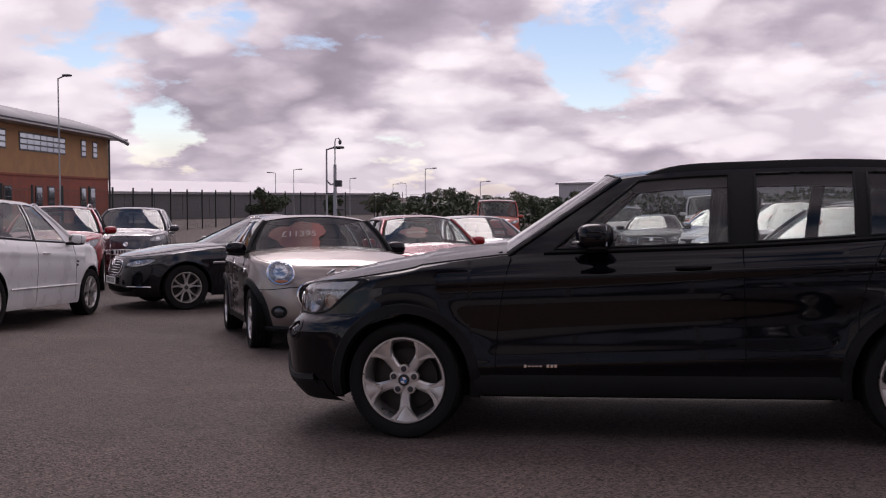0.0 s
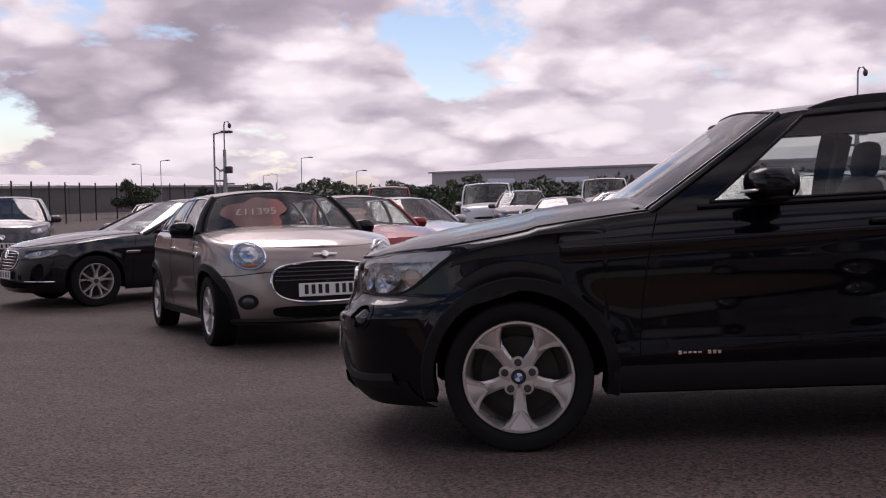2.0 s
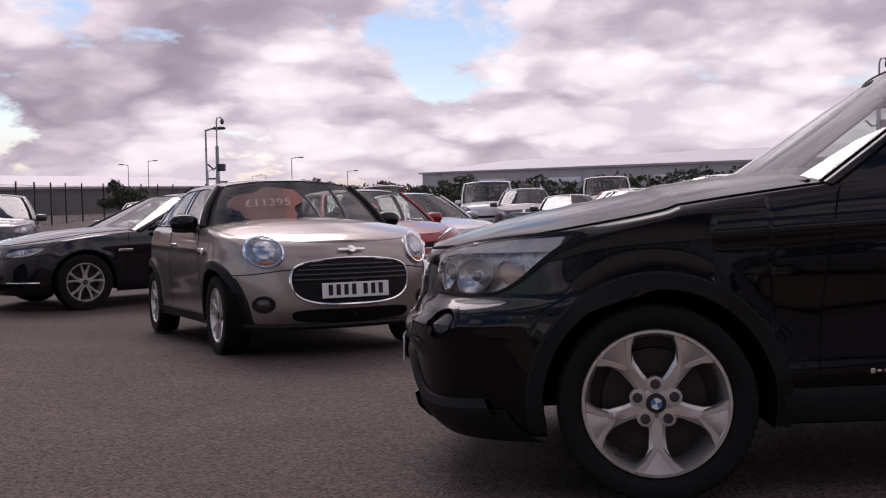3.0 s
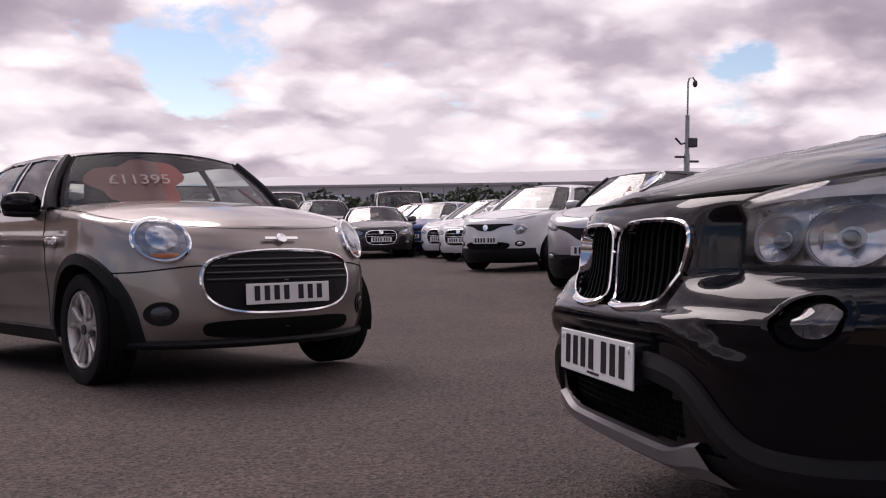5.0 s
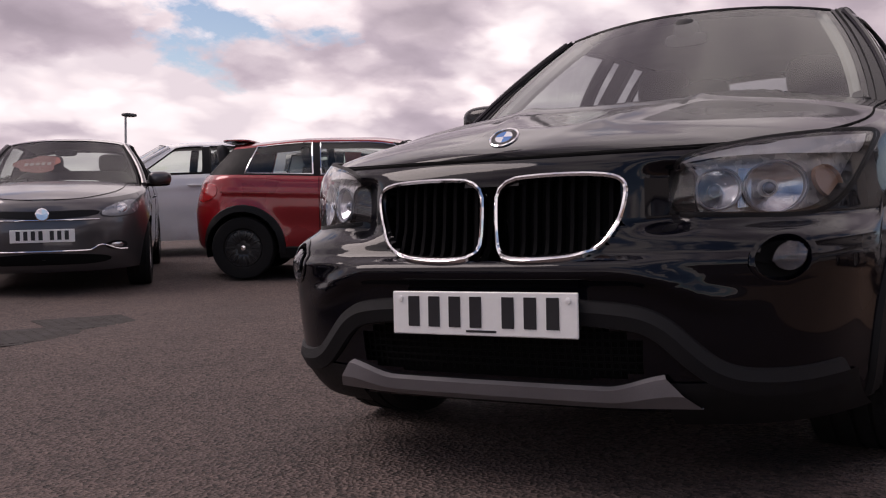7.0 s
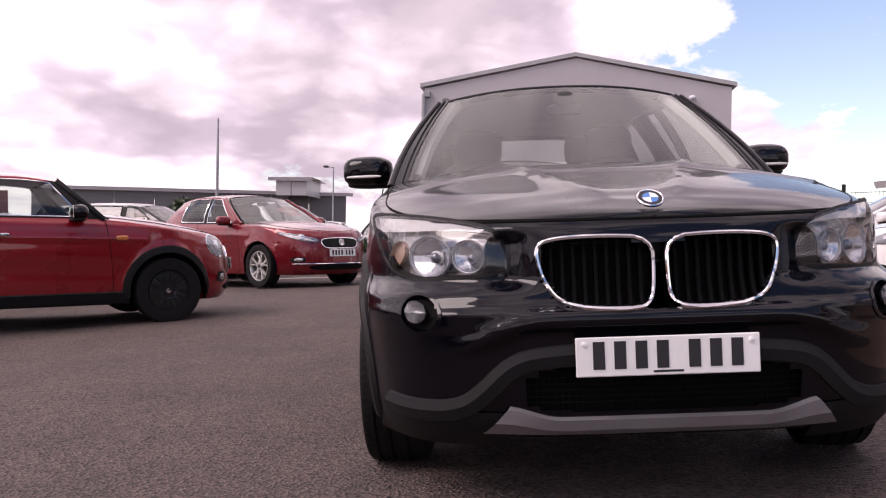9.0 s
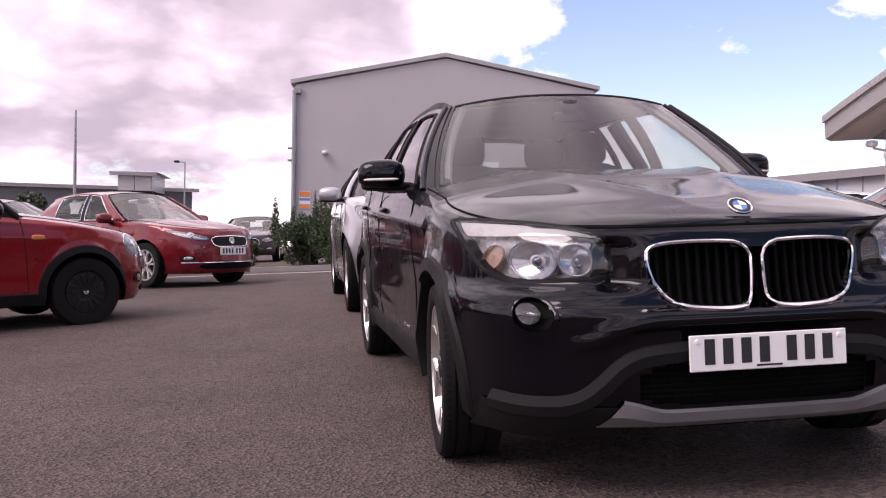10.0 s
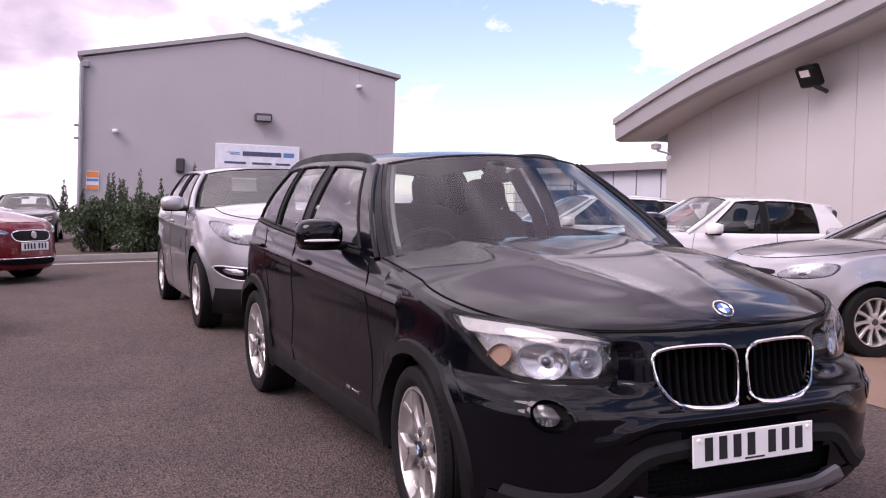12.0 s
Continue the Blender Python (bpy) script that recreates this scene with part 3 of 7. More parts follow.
def ring_band(sh, outline, width, off, sgn=1, rounds=2, proud=0.008, end="f"):
    """A band of even width along an outline on the face, such as a chrome surround."""
    o = smooth_loop(outline, rounds)
    if sgn < 0:
        o = o * (-1, 1)
    d = np.roll(o, -1, 0) - np.roll(o, 1, 0)
    d /= np.linalg.norm(d, axis=1)[:, None]
    area = sum(a[0] * b[1] - b[0] * a[1] for a, b in zip(o, np.roll(o, -1, 0)))
    nrm = np.stack([d[:, 1], -d[:, 0]], 1) * (1 if area > 0 else -1)
    rows = []
    for w, h in ((1, -0.014), (0.8, off + proud * 0.7), (0.2, off + proud), (-0.5, off + proud * 0.8), (-1, -0.03)):
        rows.append([sh.face(q[0] + nn[0] * width * w, q[1] + nn[1] * width * w, h, end) for q, nn in zip(o, nrm)])
    return Geo().grid(np.array(rows), wrap=True, flip=(area > 0) ^ (end == "r"))


def ellipse(cy, cz, ry, rz, n=14, tilt=0.0):
    t = np.linspace(0, 2 * math.pi, n, endpoint=False)
    c, s = math.cos(tilt), math.sin(tilt)
    return [(cy + ry * math.cos(a) * c - rz * math.sin(a) * s, cz + ry * math.cos(a) * s + rz * math.sin(a) * c) for a in t]


# ---- wheels ----
WHEELS = {}


def wheel_meshes(style, r, w):
    """Tyre, rim, spokes and hub meshes; outer face towards -y, centre at the origin."""
    key = (style, round(r, 3))
    if key in WHEELS:
        return WHEELS[key]
    rr = r * {"star": 0.755, "steel": 0.60}.get(style, 0.70)
    h = w / 2
    tyre = Geo()
    tyre.lathe([(-h * 0.72, rr * 0.97), (-h * 0.95, rr + 0.012), (-h * 1.02, (rr + r) / 2), (-h * 0.98, r * 0.965), (-h * 0.86, r * 0.992), (-h * 0.62, r),
                (-h * 0.60, r - 0.008), (-h * 0.54, r - 0.008), (-h * 0.52, r), (-h * 0.2, r), (-h * 0.18, r - 0.008), (-h * 0.10, r - 0.008), (-h * 0.08, r),
                (h * 0.3, r), (h * 0.32, r - 0.008), (h * 0.4, r - 0.008), (h * 0.42, r), (h * 0.86, r * 0.992), (h, (rr + r) / 2), (h * 0.7, rr * 0.97)], n=64)
    for k in range(72):
        a = 2 * math.pi * k / 72
        m = pose(0, 0, 0, 0, -math.degrees(a), 0)
        tyre.box(np.array(m @ Vector((r - 0.0075, -h * 0.78, 0))), (0.012, 0.026, 0.016), 0, m)
    rim = Geo()
    rim.lathe([(-h * 0.78, rr * 1.0), (-h * 0.90, rr * 0.985), (-h * 0.90, rr * 0.945), (-h * 0.74, rr * 0.90), (h * 0.2, rr * 0.86), (h * 0.6, rr * 0.95)], n=64)
    spokes, face = Geo(), -h * 0.80

    def blade(a0, pts):
        """A spoke from rows of (radius, centre angle, half width, y front, depth)."""
        rows = []
        for rad, da, hw, yf, dep in pts:
            a = a0 + da
            u, t = np.array([math.cos(a), 0, math.sin(a)]), np.array([-math.sin(a), 0, math.cos(a)])
            c = u * rad
            Y = np.array([0, 1.0, 0])
            rows.append([c - t * hw + Y * (yf + dep), c - t * hw + Y * (yf + 0.010), c - t * hw * 0.6 + Y * yf, c + t * hw * 0.6 + Y * yf, c + t * hw + Y * (yf + 0.010), c + t * hw + Y * (yf + dep)])
        spokes.grid(np.array(rows), flip=False)
        spokes.f.append(tuple(range(spokes.n - 6, spokes.n)))

    if style == "star":
        for k in range(5):
            a = 2 * math.pi * k / 5 + math.pi / 2 * 3
            blade(a, [(rr * 0.16, 0, 0.030, face + 0.012, 0.03), (rr * 0.42, 0, 0.026, face + 0.006, 0.03), (rr * 0.62, 0, 0.030, face + 0.003, 0.03), (rr * 0.80, 0, 0.048, face - 0.002, 0.03), (rr * 0.94, 0, 0.072, face - 0.006, 0.03)])
            for s in (-1, 1):
                blade(a, [(rr * 0.60, s * 0.05, 0.012, face - 0.001, 0.03), (rr * 0.80, s * 0.19, 0.014, face - 0.004, 0.03), (rr * 0.95, s * 0.30, 0.022, face - 0.008, 0.03)])
    elif style == "multi":
        for k in range(5):
            a = 2 * math.pi * k / 5 + 0.3
            for s in (-1, 1):
                blade(a, [(rr * 0.15, s * 0.25, 0.016, face + 0.014, 0.03), (rr * 0.55, s * 0.16, 0.014, face + 0.006, 0.03), (rr * 0.95, s * 0.26, 0.017, face - 0.004, 0.03)])
    elif style == "turbine":
        for k in range(10):
            a = 2 * math.pi * k / 10
            blade(a, [(rr * 0.15, 0, 0.014, face + 0.012, 0.03), (rr * 0.55, 0.06, 0.016, face + 0.004, 0.03), (rr * 0.95, 0.16, 0.024, face - 0.002, 0.03)])
    elif style == "steel":
        spokes.lathe([(face + 0.02, rr * 0.15), (face + 0.004, rr * 0.45), (face - 0.004, rr * 0.80), (face + 0.006, rr * 0.99)], n=48)
        for k in range(14):
            a = 2 * math.pi * k / 14
            blade(a, [(rr * 0.45, 0, 0.010, face - 0.008, 0.012), (rr * 0.7, 0.02, 0.014, face - 0.012, 0.012), (rr * 0.93, 0.04, 0.020, face - 0.006, 0.012)])
    else:
        for k in range(5):
            a = 2 * math.pi * k / 5 + math.pi / 2
            blade(a, [(rr * 0.15, 0, 0.034, face + 0.012, 0.03), (rr * 0.5, 0, 0.028, face + 0.004, 0.03), (rr * 0.95, 0, 0.044, face - 0.004, 0.03)])
    hub = Geo().lathe([(face + 0.03, rr * 0.22), (face + 0.012, rr * 0.215), (face + 0.006, rr * 0.15), (face + 0.006, 0.001)], n=28)
    cap = Geo().lathe([(face + 0.006, rr * 0.135), (face - 0.002, rr * 0.130), (face - 0.004, 0.001)], n=24)
    nuts = Geo().lathe([(face + 0.012, 0.017), (face + 0.002, 0.017), (face + 0.001, 0.011), (face - 0.001, 0.010), (face - 0.001, 0.001)], n=12)
    for k in range(5):
        a = 2 * math.pi * (k + 0.5) / 5 + math.pi / 2 * 3
        hub.lathe([(face + 0.03, 0.030), (face + 0.006, 0.030), (face + 0.004, 0.001)], (math.cos(a) * rr * 0.24, 0, math.sin(a) * rr * 0.24), n=12)
    disc = Geo().lathe([(0.02, rr * 0.70), (0.0, rr * 0.70), (-0.002, rr * 0.30), (-0.03, rr * 0.24), (-0.03, 0.01)], n=40)
    disc.lathe([(0.03, rr * 0.93), (0.035, 0.02)], n=32)
    WHEELS[key] = tuple(g.mesh(nm, 40) for nm, g in (("tyre", tyre), ("rim", rim), ("spokes", spokes), ("hub_cap", cap), ("brake_disc", disc), ("hub", hub), ("wheel_nut", nuts)))
    return WHEELS[key]


def add_wheels(root, sp):
    tyre, rim, spk, cap, disc, hub, nuts = wheel_meshes(sp["style"], sp["wheel"], sp.get("tyre_w", 0.215))
    alloy = sp.get("rim_mat", ALLOY)
    for x in (0.0, sp["wb"]):
        for s in (-1, 1):
            steer = sp.get("steer", 0.0) if x == 0 else 0.0
            wh = new("wheel")
            wh.parent = root
            wh.matrix_basis = pose(x, s * (sp["hub_y"] - sp.get("tyre_w", 0.215) / 2 + 0.02), sp["wheel"], 0, 0, steer + (180 if s > 0 else 0))
            part("tyre", tyre, RUBBER, wh, "black rubber tyre")
            for nm, me, ma in (("rim", rim, alloy), ("spokes", spk, alloy), ("hub", hub, alloy), ("brake_disc", disc, BRAKE), ("hub_cap", cap, sp.get("cap_mat", DARK_TRIM))):
                ob = new(nm, me)
                ob.parent = wh
                if not me.materials:
                    me.materials.append(ma)
                ob.material_slots[0].link = "OBJECT"
                ob.material_slots[0].material = ma
            rr = sp["wheel"] * {"star": 0.755, "steel": 0.60}.get(sp["style"], 0.70)
            for k in range(5 if sp["style"] == "star" else 0):
                a = 2 * math.pi * (k + 0.5) / 5 + math.pi / 2 * 3
                ob = part("wheel_nut", nuts, DARK_TRIM, wh)
                ob.matrix_basis = pose(math.cos(a) * rr * 0.255, 0, math.sin(a) * rr * 0.255)
            for k in range(4 if sp["style"] == "star" else 0):
                t = np.linspace(k * math.pi / 2, (k + 1) * math.pi / 2, 7) + 0.4
                y = -sp.get("tyre_w", 0.215) / 2 * 0.80 - 0.0055
                v = [(0, y, 0)] + [(0.019 * math.cos(a), y, 0.019 * math.sin(a)) for a in t]
                part("cap_quarter", Geo().add(v, [(0, i, i + 1) for i in range(1, 7)]), BADGE_BLUE if k % 2 else BADGE_WHITE, wh)


def lettering(root, m, w=0.45, h=0.078, gap_after=4, n=7):
    """Dark bars in place of a plate's characters."""
    for k in range(n):
        g = Geo()
        step = w / (n + 0.5)
        x = -w / 2 + step * (k + 0.5 + (0.5 if k >= gap_after else 0))
        g.box((0, 0, 0), (step * 0.56, 0.0016, h), 0.0005)
        ob = part("character_bar", g, INK, root)
        ob.matrix_basis = m @ pose(x, 0, 0)


def plate(root, m, front=True, w=0.52):
    g = Geo().box((0, 0, 0), (w, 0.006, 0.111), 0.0025)
    pl = part("number_plate", g, PLATE_WHITE if front else PLATE_YELLOW, root, "white number plate with dark bars" if front else "yellow rear number plate")
    pl.matrix_basis = m
    lettering(pl, pose(0, -0.0042, 0.004))
    return pl


def seat_geo(x, y, z, wide=0.5, bench=False):
    g = Geo()
    g.blob((x, y, z + 0.10), (0.26, wide / 2, 0.10), 0.5)
    g.blob((x + 0.30, y, z + 0.42), (0.085, wide / 2, 0.34), 0.5, m=pose(0, 0, 0, 0, 14, 0))
    for q in ((-0.36, 0.36) if bench else (0,)):
        g.blob((x + 0.40, y + q, z + 0.84), (0.05, 0.13, 0.10), 0.55, m=pose(0, 0, 0, 0, 10, 0))
        for d in (-0.05, 0.05):
            g.tube([(x + 0.37, y + q + d, z + 0.68), (x + 0.39, y + q + d, z + 0.80)], 0.007, 6)
    return g


def cabin(root, sp):
    """Dashboard, wheel and seats."""
    xa = sp["pillars"][0][0]
    zb = float(curve(*sp["shoulder"])(xa + 0.3))
    hw = sp["hub_y"] - 0.16
    g = Geo().blob((xa + 0.42, 0, zb - 0.13), (0.36, hw, 0.12), 0.6)
    part("dashboard", g, DASH, root)
    seat_z = zb - 0.80 + sp.get("seat_up", 0.08)
    sx = xa + 0.95
    for s in (-1, 1):
        part("seat", seat_geo(sx, s * 0.37, seat_z + 0.12), CLOTH, root)
    part("rear_seat", seat_geo(sx + 0.85, 0, seat_z + 0.14, 1.2, True), CLOTH, root)
    t = np.linspace(0, 2 * math.pi, 25)
    m = pose(sx - 0.40, 0.37, zb - 0.07, 0, 62, 0)
    ring = [np.array(m @ Vector((0.18 * math.cos(a), 0.18 * math.sin(a), 0))) for a in t]
    g = Geo().tube(ring, 0.014, 8)
    g.blob(np.array(m @ Vector((0, 0, -0.02))), (0.06, 0.07, 0.04), 0.7)
    for a in (0, math.pi * 0.5, math.pi, math.pi * 1.5):
        g.tube([np.array(m @ Vector((0, 0, -0.01))), np.array(m @ Vector((0.17 * math.cos(a), 0.17 * math.sin(a), 0)))], 0.012, 6)
    part("steering_wheel", g, DASH, root)
    g = Geo().box((sp["wb"] / 2 + 0.25, 0, seat_z + 0.02), (sp["wb"] + 0.2, 2 * hw, 0.04), 0.01)
    part("cabin_floor", g, DARK_VOID, root)


def greenhouse(root, sp, sh, body_mat, glass, rear_glass):
    """Windscreen, side panes, pillars and roof between the shoulder line and the roof rail line."""
    rail, rw = curve(*sp["roof"]), curve(*sp["roof_w"])
    pil = sp["pillars"]                    # (bottom x, top x, what follows it): "p" pillar, "g" glass
    surround, bul = Geo(), sp.get("bulge", 0.028)
    black = Geo()

    def line(xb, xt, v):
        zb, zt = float(sh.top(xb)), float(rail(xt))
        yb, yt = sh.side(xb, zb, 1)[1] * (1 - sp.get("soft", 0.022)) - 0.006, float(rw(xt))
        vv = np.asarray(v)
        return np.stack([xb + (xt - xb) * vv, yb + (yt - yb) * vv + bul * 4 * vv * (1 - vv), zb + (zt - zb) * vv], -1)

    vs = np.array([-0.06, 0.05, 0.2, 0.35, 0.5, 0.65, 0.8, 0.93, 1.0])
    for (b0, t0, kind), (b1, t1, _) in zip(pil, pil[1:]):
        k = 7 if kind == "g" else 4
        p = np.stack([line(b0 + (b1 - b0) * u, t0 + (t1 - t0) * u, vs) for u in np.linspace(0, 1, k)])
        for s in (-1, 1):
            q = p * (1, s, 1)
            dest = Geo()
            if kind == "g":
                part("window_header", Geo().grid(q[:, 7:], flip=s > 0), body_mat, root)
                part("waist_trim", Geo().grid(q[:, :2] + (0, 0.003 * s, 0), flip=s > 0), BLACK_PLASTIC, root)
                back = b0 > sp.get("privacy", 99)
                g = Geo().grid(q[:, 1:8] - (0, 0.006 * s, 0), flip=s > 0)
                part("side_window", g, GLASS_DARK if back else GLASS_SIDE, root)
                # rubber edge round the pane
                e = Geo()
                loop = list(q[0, 1:8]) + list(q[:, 7]) + list(q[-1, 1:8][::-1]) + list(q[:, 1][::-1])
                e.tube(np.array([loop[0]] + [x for y, x in zip(loop, loop[1:]) if np.linalg.norm(x - y) > 1e-6]), sp.get("seal", 0.011), 6)
                part("window_seal", e, sp.get("seal_mat", BLACK_PLASTIC), root)
            else:
                dest.grid(q[:, :8] if kind == "b" else q, flip=s > 0)
                if kind == "b":
                    part("window_header", Geo().grid(q[:, 7:], flip=s > 0), body_mat, root)
                part("pillar", dest, BLACK_PLASTIC if kind == "b" else sp.get("pillar_mat", body_mat), root)
    (ab, at_, _), (db, dt, _) = pil[0], pil[-1]
    tt = np.linspace(-1, 1, 25)
    # windscreen
    bow, cr = sp.get("bow", 0.20), sp.get("crown", 0.045)
    vv = np.linspace(-0.10, 1.0, 12)
    A = line(ab, at_, vv)
    ws = np.zeros((len(vv), len(tt), 3))
    for i, v in enumerate(vv):
        ws[i, :, 0] = A[i, 0] - bow * (1 - 0.55 * v) * (1 - tt ** 2)
        ws[i, :, 1] = A[i, 1] * tt
        ws[i, :, 2] = A[i, 2] + cr * max(v, 0) * (1 - np.abs(tt) ** 2.4)
    wi = sp.get("ws_in", 1)
    part("windscreen", Geo().grid(ws[:, wi:-wi], flip=False), glass, root)
    edge = Geo()
    for j in (wi, -1 - wi):
        edge.strip(ws[:, j], 0.045, 0.004, np.cross(np.gradient(ws[:, j], axis=0), np.array([[0, -1.0 if j > 0 else 1.0, 0]] * len(vv))) * (1 if j > 0 else -1) / 0.1)
    edge.tube(ws[-1, 1:-1] + (0.004, 0, -0.002), 0.009, 8)
    edge.tube(ws[1, 1:-1] + (-0.01, 0, 0.008), 0.016, 8)
    part("windscreen_surround", edge, BLACK_PLASTIC, root)
    for s in (-1, 1):
        part("windscreen_pillar", Geo().tube(A[1:] * (1, s, 1), 0.016 if "ws_in" in sp else 0.028, 10), sp.get("pillar_mat", body_mat), root)
        if "ws_in" in sp:
            side = ws[1:, :wi + 1] if s < 0 else ws[1:, -1 - wi:]
            part("windscreen_pillar", Geo().grid(side + (0, 0, 0.004), flip=False), sp.get("pillar_mat", body_mat), root)
    # roof
    xs = np.linspace(at_, dt, 26)
    rf = np.zeros((len(xs), len(tt), 3))
    rbow = sp.get("rear_bow", 0.10)
    for i, x in enumerate(xs):
        f = i / (len(xs) - 1)
        rf[i, :, 0] = x + (-bow * 0.45 * (1 - f) + rbow * 0.6 * f) * (1 - tt ** 2)
        rf[i, :, 1] = float(rw(x)) * tt
        rf[i, :, 2] = float(rail(x)) + cr * (1 - np.abs(tt) ** 2.4)
    part("roof", Geo().grid(rf, flip=False), sp.get("roof_mat", body_mat), root)
    part("headlining", Geo().grid((rf * (1, 0.93, 1) - (0, 0, 0.03))[1:-1], flip=True), HEADLINING, root)
    # rear pane and the panel round it
    vv = np.linspace(0.0, 1.0, 9)
    D = line(db, dt, vv)
    rg = np.zeros((len(vv), len(tt), 3))
    zt = float(sh.top(db))
    for i, v in enumerate(vv):
        rg[i, :, 0] = D[i, 0] + (max(rbow, float(sh.xr(zt)) - db - 0.04) * (1 - v) + rbow * 0.6 * v) * (1 - np.abs(tt) ** 2.2)
        rg[i, :, 1] = D[i, 1] * tt
        rg[i, :, 2] = D[i, 2] + cr * v * (1 - np.abs(tt) ** 2.4)
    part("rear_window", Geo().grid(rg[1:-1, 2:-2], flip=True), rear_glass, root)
    surround.grid(rg[:, :3], flip=True).grid(rg[:, -3:], flip=True).grid(rg[:2], flip=True).grid(rg[-2:], flip=True)
    part("tailgate_frame", surround, sp.get("pillar_mat", body_mat), root)
    return ws, rf


def car(name, sp, m, label, category="car", fine=False, group="", cabin_in=True):
    """A whole car; returns its root, shell and windscreen grid."""
    root = thing(name, label, category, m, group)
    sh = Shell(sp)
    col = sp["paint"]
    sts, p, skip = sh.build(fine, sp.get("holes", ()))
    body = Geo()
    for s in (-1, 1):
        body.grid(p * (1, s, 1), flip=s > 0, skip=skip)
    # bonnet and rear deck: spans between the shoulders
    tops = p[:, -1]
    xcowl = sp["pillars"][0][0] + 0.12
    crown, ridge = curve(*sp["crown_x"]), sp.get("ridge", 0.0)
    nt = 61 if fine else 25
    tt = np.linspace(-1, 1, nt)

    def span(q):
        x, y, z = q
        r = ridge * np.exp(-np.abs(np.abs(tt) * abs(y) - (0.08 + 0.28 * (x + 0.7))) / 0.06) * smoothstep(-0.75, -0.2, x)
        return np.stack([np.full(nt, x), tt * y, z + float(crown(x)) * (1 - np.abs(tt) ** sp.get("dome", 2.3)) + r], -1)

    hood = np.array([span(q) for q, s in zip(tops, sts) if q[0] <= xcowl and s[0] != "r"])
    hs = max(1, int(nt * sp.get("bonnet_edge", 0.10)))
    part("bonnet", Geo().grid(hood[:, hs:nt - hs] + (0, 0, 0.003), flip=False), sp.get("hood_mat", col), root)
    body.grid(hood[:, :hs + 1], flip=False).grid(hood[:, nt - hs - 1:], flip=False)
    seam = Geo()
    for j in (hs, nt - hs - 1):
        seam.tube(hood[2:, j] + (0, 0, 0.0015), 0.0035, 5)
    if sp.get("nose_gap"):
        lip = [q for q, s in zip(tops, sts) if s[0] == "f" and q[1] < 0.80]
        seam.tube(np.array([q * (1, -1, 1) for q in lip[:0:-1]] + lip) + (-0.001, 0, 0), 0.004, 5)
    if not sp.get("clamshell"):
        part("bonnet_gap", seam, DARK_VOID, root)
    xd = sp["pillars"][-1][0] - 0.05
    deck = np.array([span(q) for q, s in zip(tops, sts) if q[0] >= xd and s[0] != "f"])
    if len(deck) > 1:
        body.grid(deck, flip=False)
    part("body", body, col, root)
    # underside and wheel housings
    u = Geo().box((sp["wb"] / 2, 0, 0.30), (sp["wb"] - 2 * sh.ar - 0.04, 2 * sp["hub_y"] - 0.10, 0.14), 0.03)
    for x0, x1 in ((float(sh.xf(0.35)) + 0.24, -sh.ar - 0.02), (sp["wb"] + sh.ar + 0.02, float(sh.xr(0.35)) - 0.24)):
        u.box(((x0 + x1) / 2, 0, 0.36), (abs(x1 - x0), 2 * sp["hub_y"] - 0.90, 0.12), 0.03)
    for xc in (0.0, sp["wb"]):
        for s in (-1, 1):
            t = np.linspace(-0.25, math.pi + 0.25, 20)
            row = lambda y: np.stack([xc + sh.ar * 1.012 * np.cos(t), np.full(20, y), sh.r + sh.ar * 1.012 * np.sin(t)], -1)  # noqa: E731
            u.grid(np.stack([row(s * (sp["hub_y"] - 0.012)), row(s * (sp["hub_y"] - 0.30))], 0), flip=s < 0)
        u.box((xc, 0, sh.r + 0.15), (2 * sh.ar, 2 * sp["hub_y"] - 0.60, 0.40), 0.02)
    part("underbody", u, DARK_VOID, root)
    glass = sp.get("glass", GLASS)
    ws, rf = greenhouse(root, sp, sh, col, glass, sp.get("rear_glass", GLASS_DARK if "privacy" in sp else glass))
    if cabin_in:
        cabin(root, sp)
    add_wheels(root, sp)
    # door gaps
    for s in (-1, 1):
        for x0, lean in sp["doors"]:
            g = Geo()
            z0, z1 = sh.lowest(x0) + 0.06, float(sh.top(x0))
            zs = np.linspace(z0, z1, 16)
            g.tube([sh.side(x0 + lean * ((z - z0) / (z1 - z0)) ** 2, z, s, 0.0002) for z in zs], 0.003, 5)
            part("door_gap", g, DARK_VOID, root)
        for x0, z0 in sp["handles"]:
            g = Geo().blob(sh.side(x0, z0, s, 0.012), (0.095, 0.016, 0.014), 0.6)
            part("door_handle", g, sp.get("handle_mat", col), root)
        (mx, mz), my = sp["mirror"], sp.get("mirror_y", 0.10)
        mr = part("door_mirror", Geo().blob((mx, s * (sp["hub_y"] + my), mz), (sp.get("mirror_x", 0.08), 0.115, 0.072), sp.get("mirror_e", 0.66), m=pose(0, 0, 0, 0, 0, s * -12)), sp.get("mirror_mat", col), root)
        part("mirror_base", Geo().blob((mx + 0.01, s * (sp["hub_y"] + my - 0.04), mz - 0.060), (0.065, 0.14, 0.022), 0.7), BLACK_PLASTIC, mr)
        part("mirror_glass", Geo().box((mx + 0.066, s * (sp["hub_y"] + my), mz), (0.008, 0.19, 0.11), 0.003), CHROME, mr)
    return root, sh, ws, rf


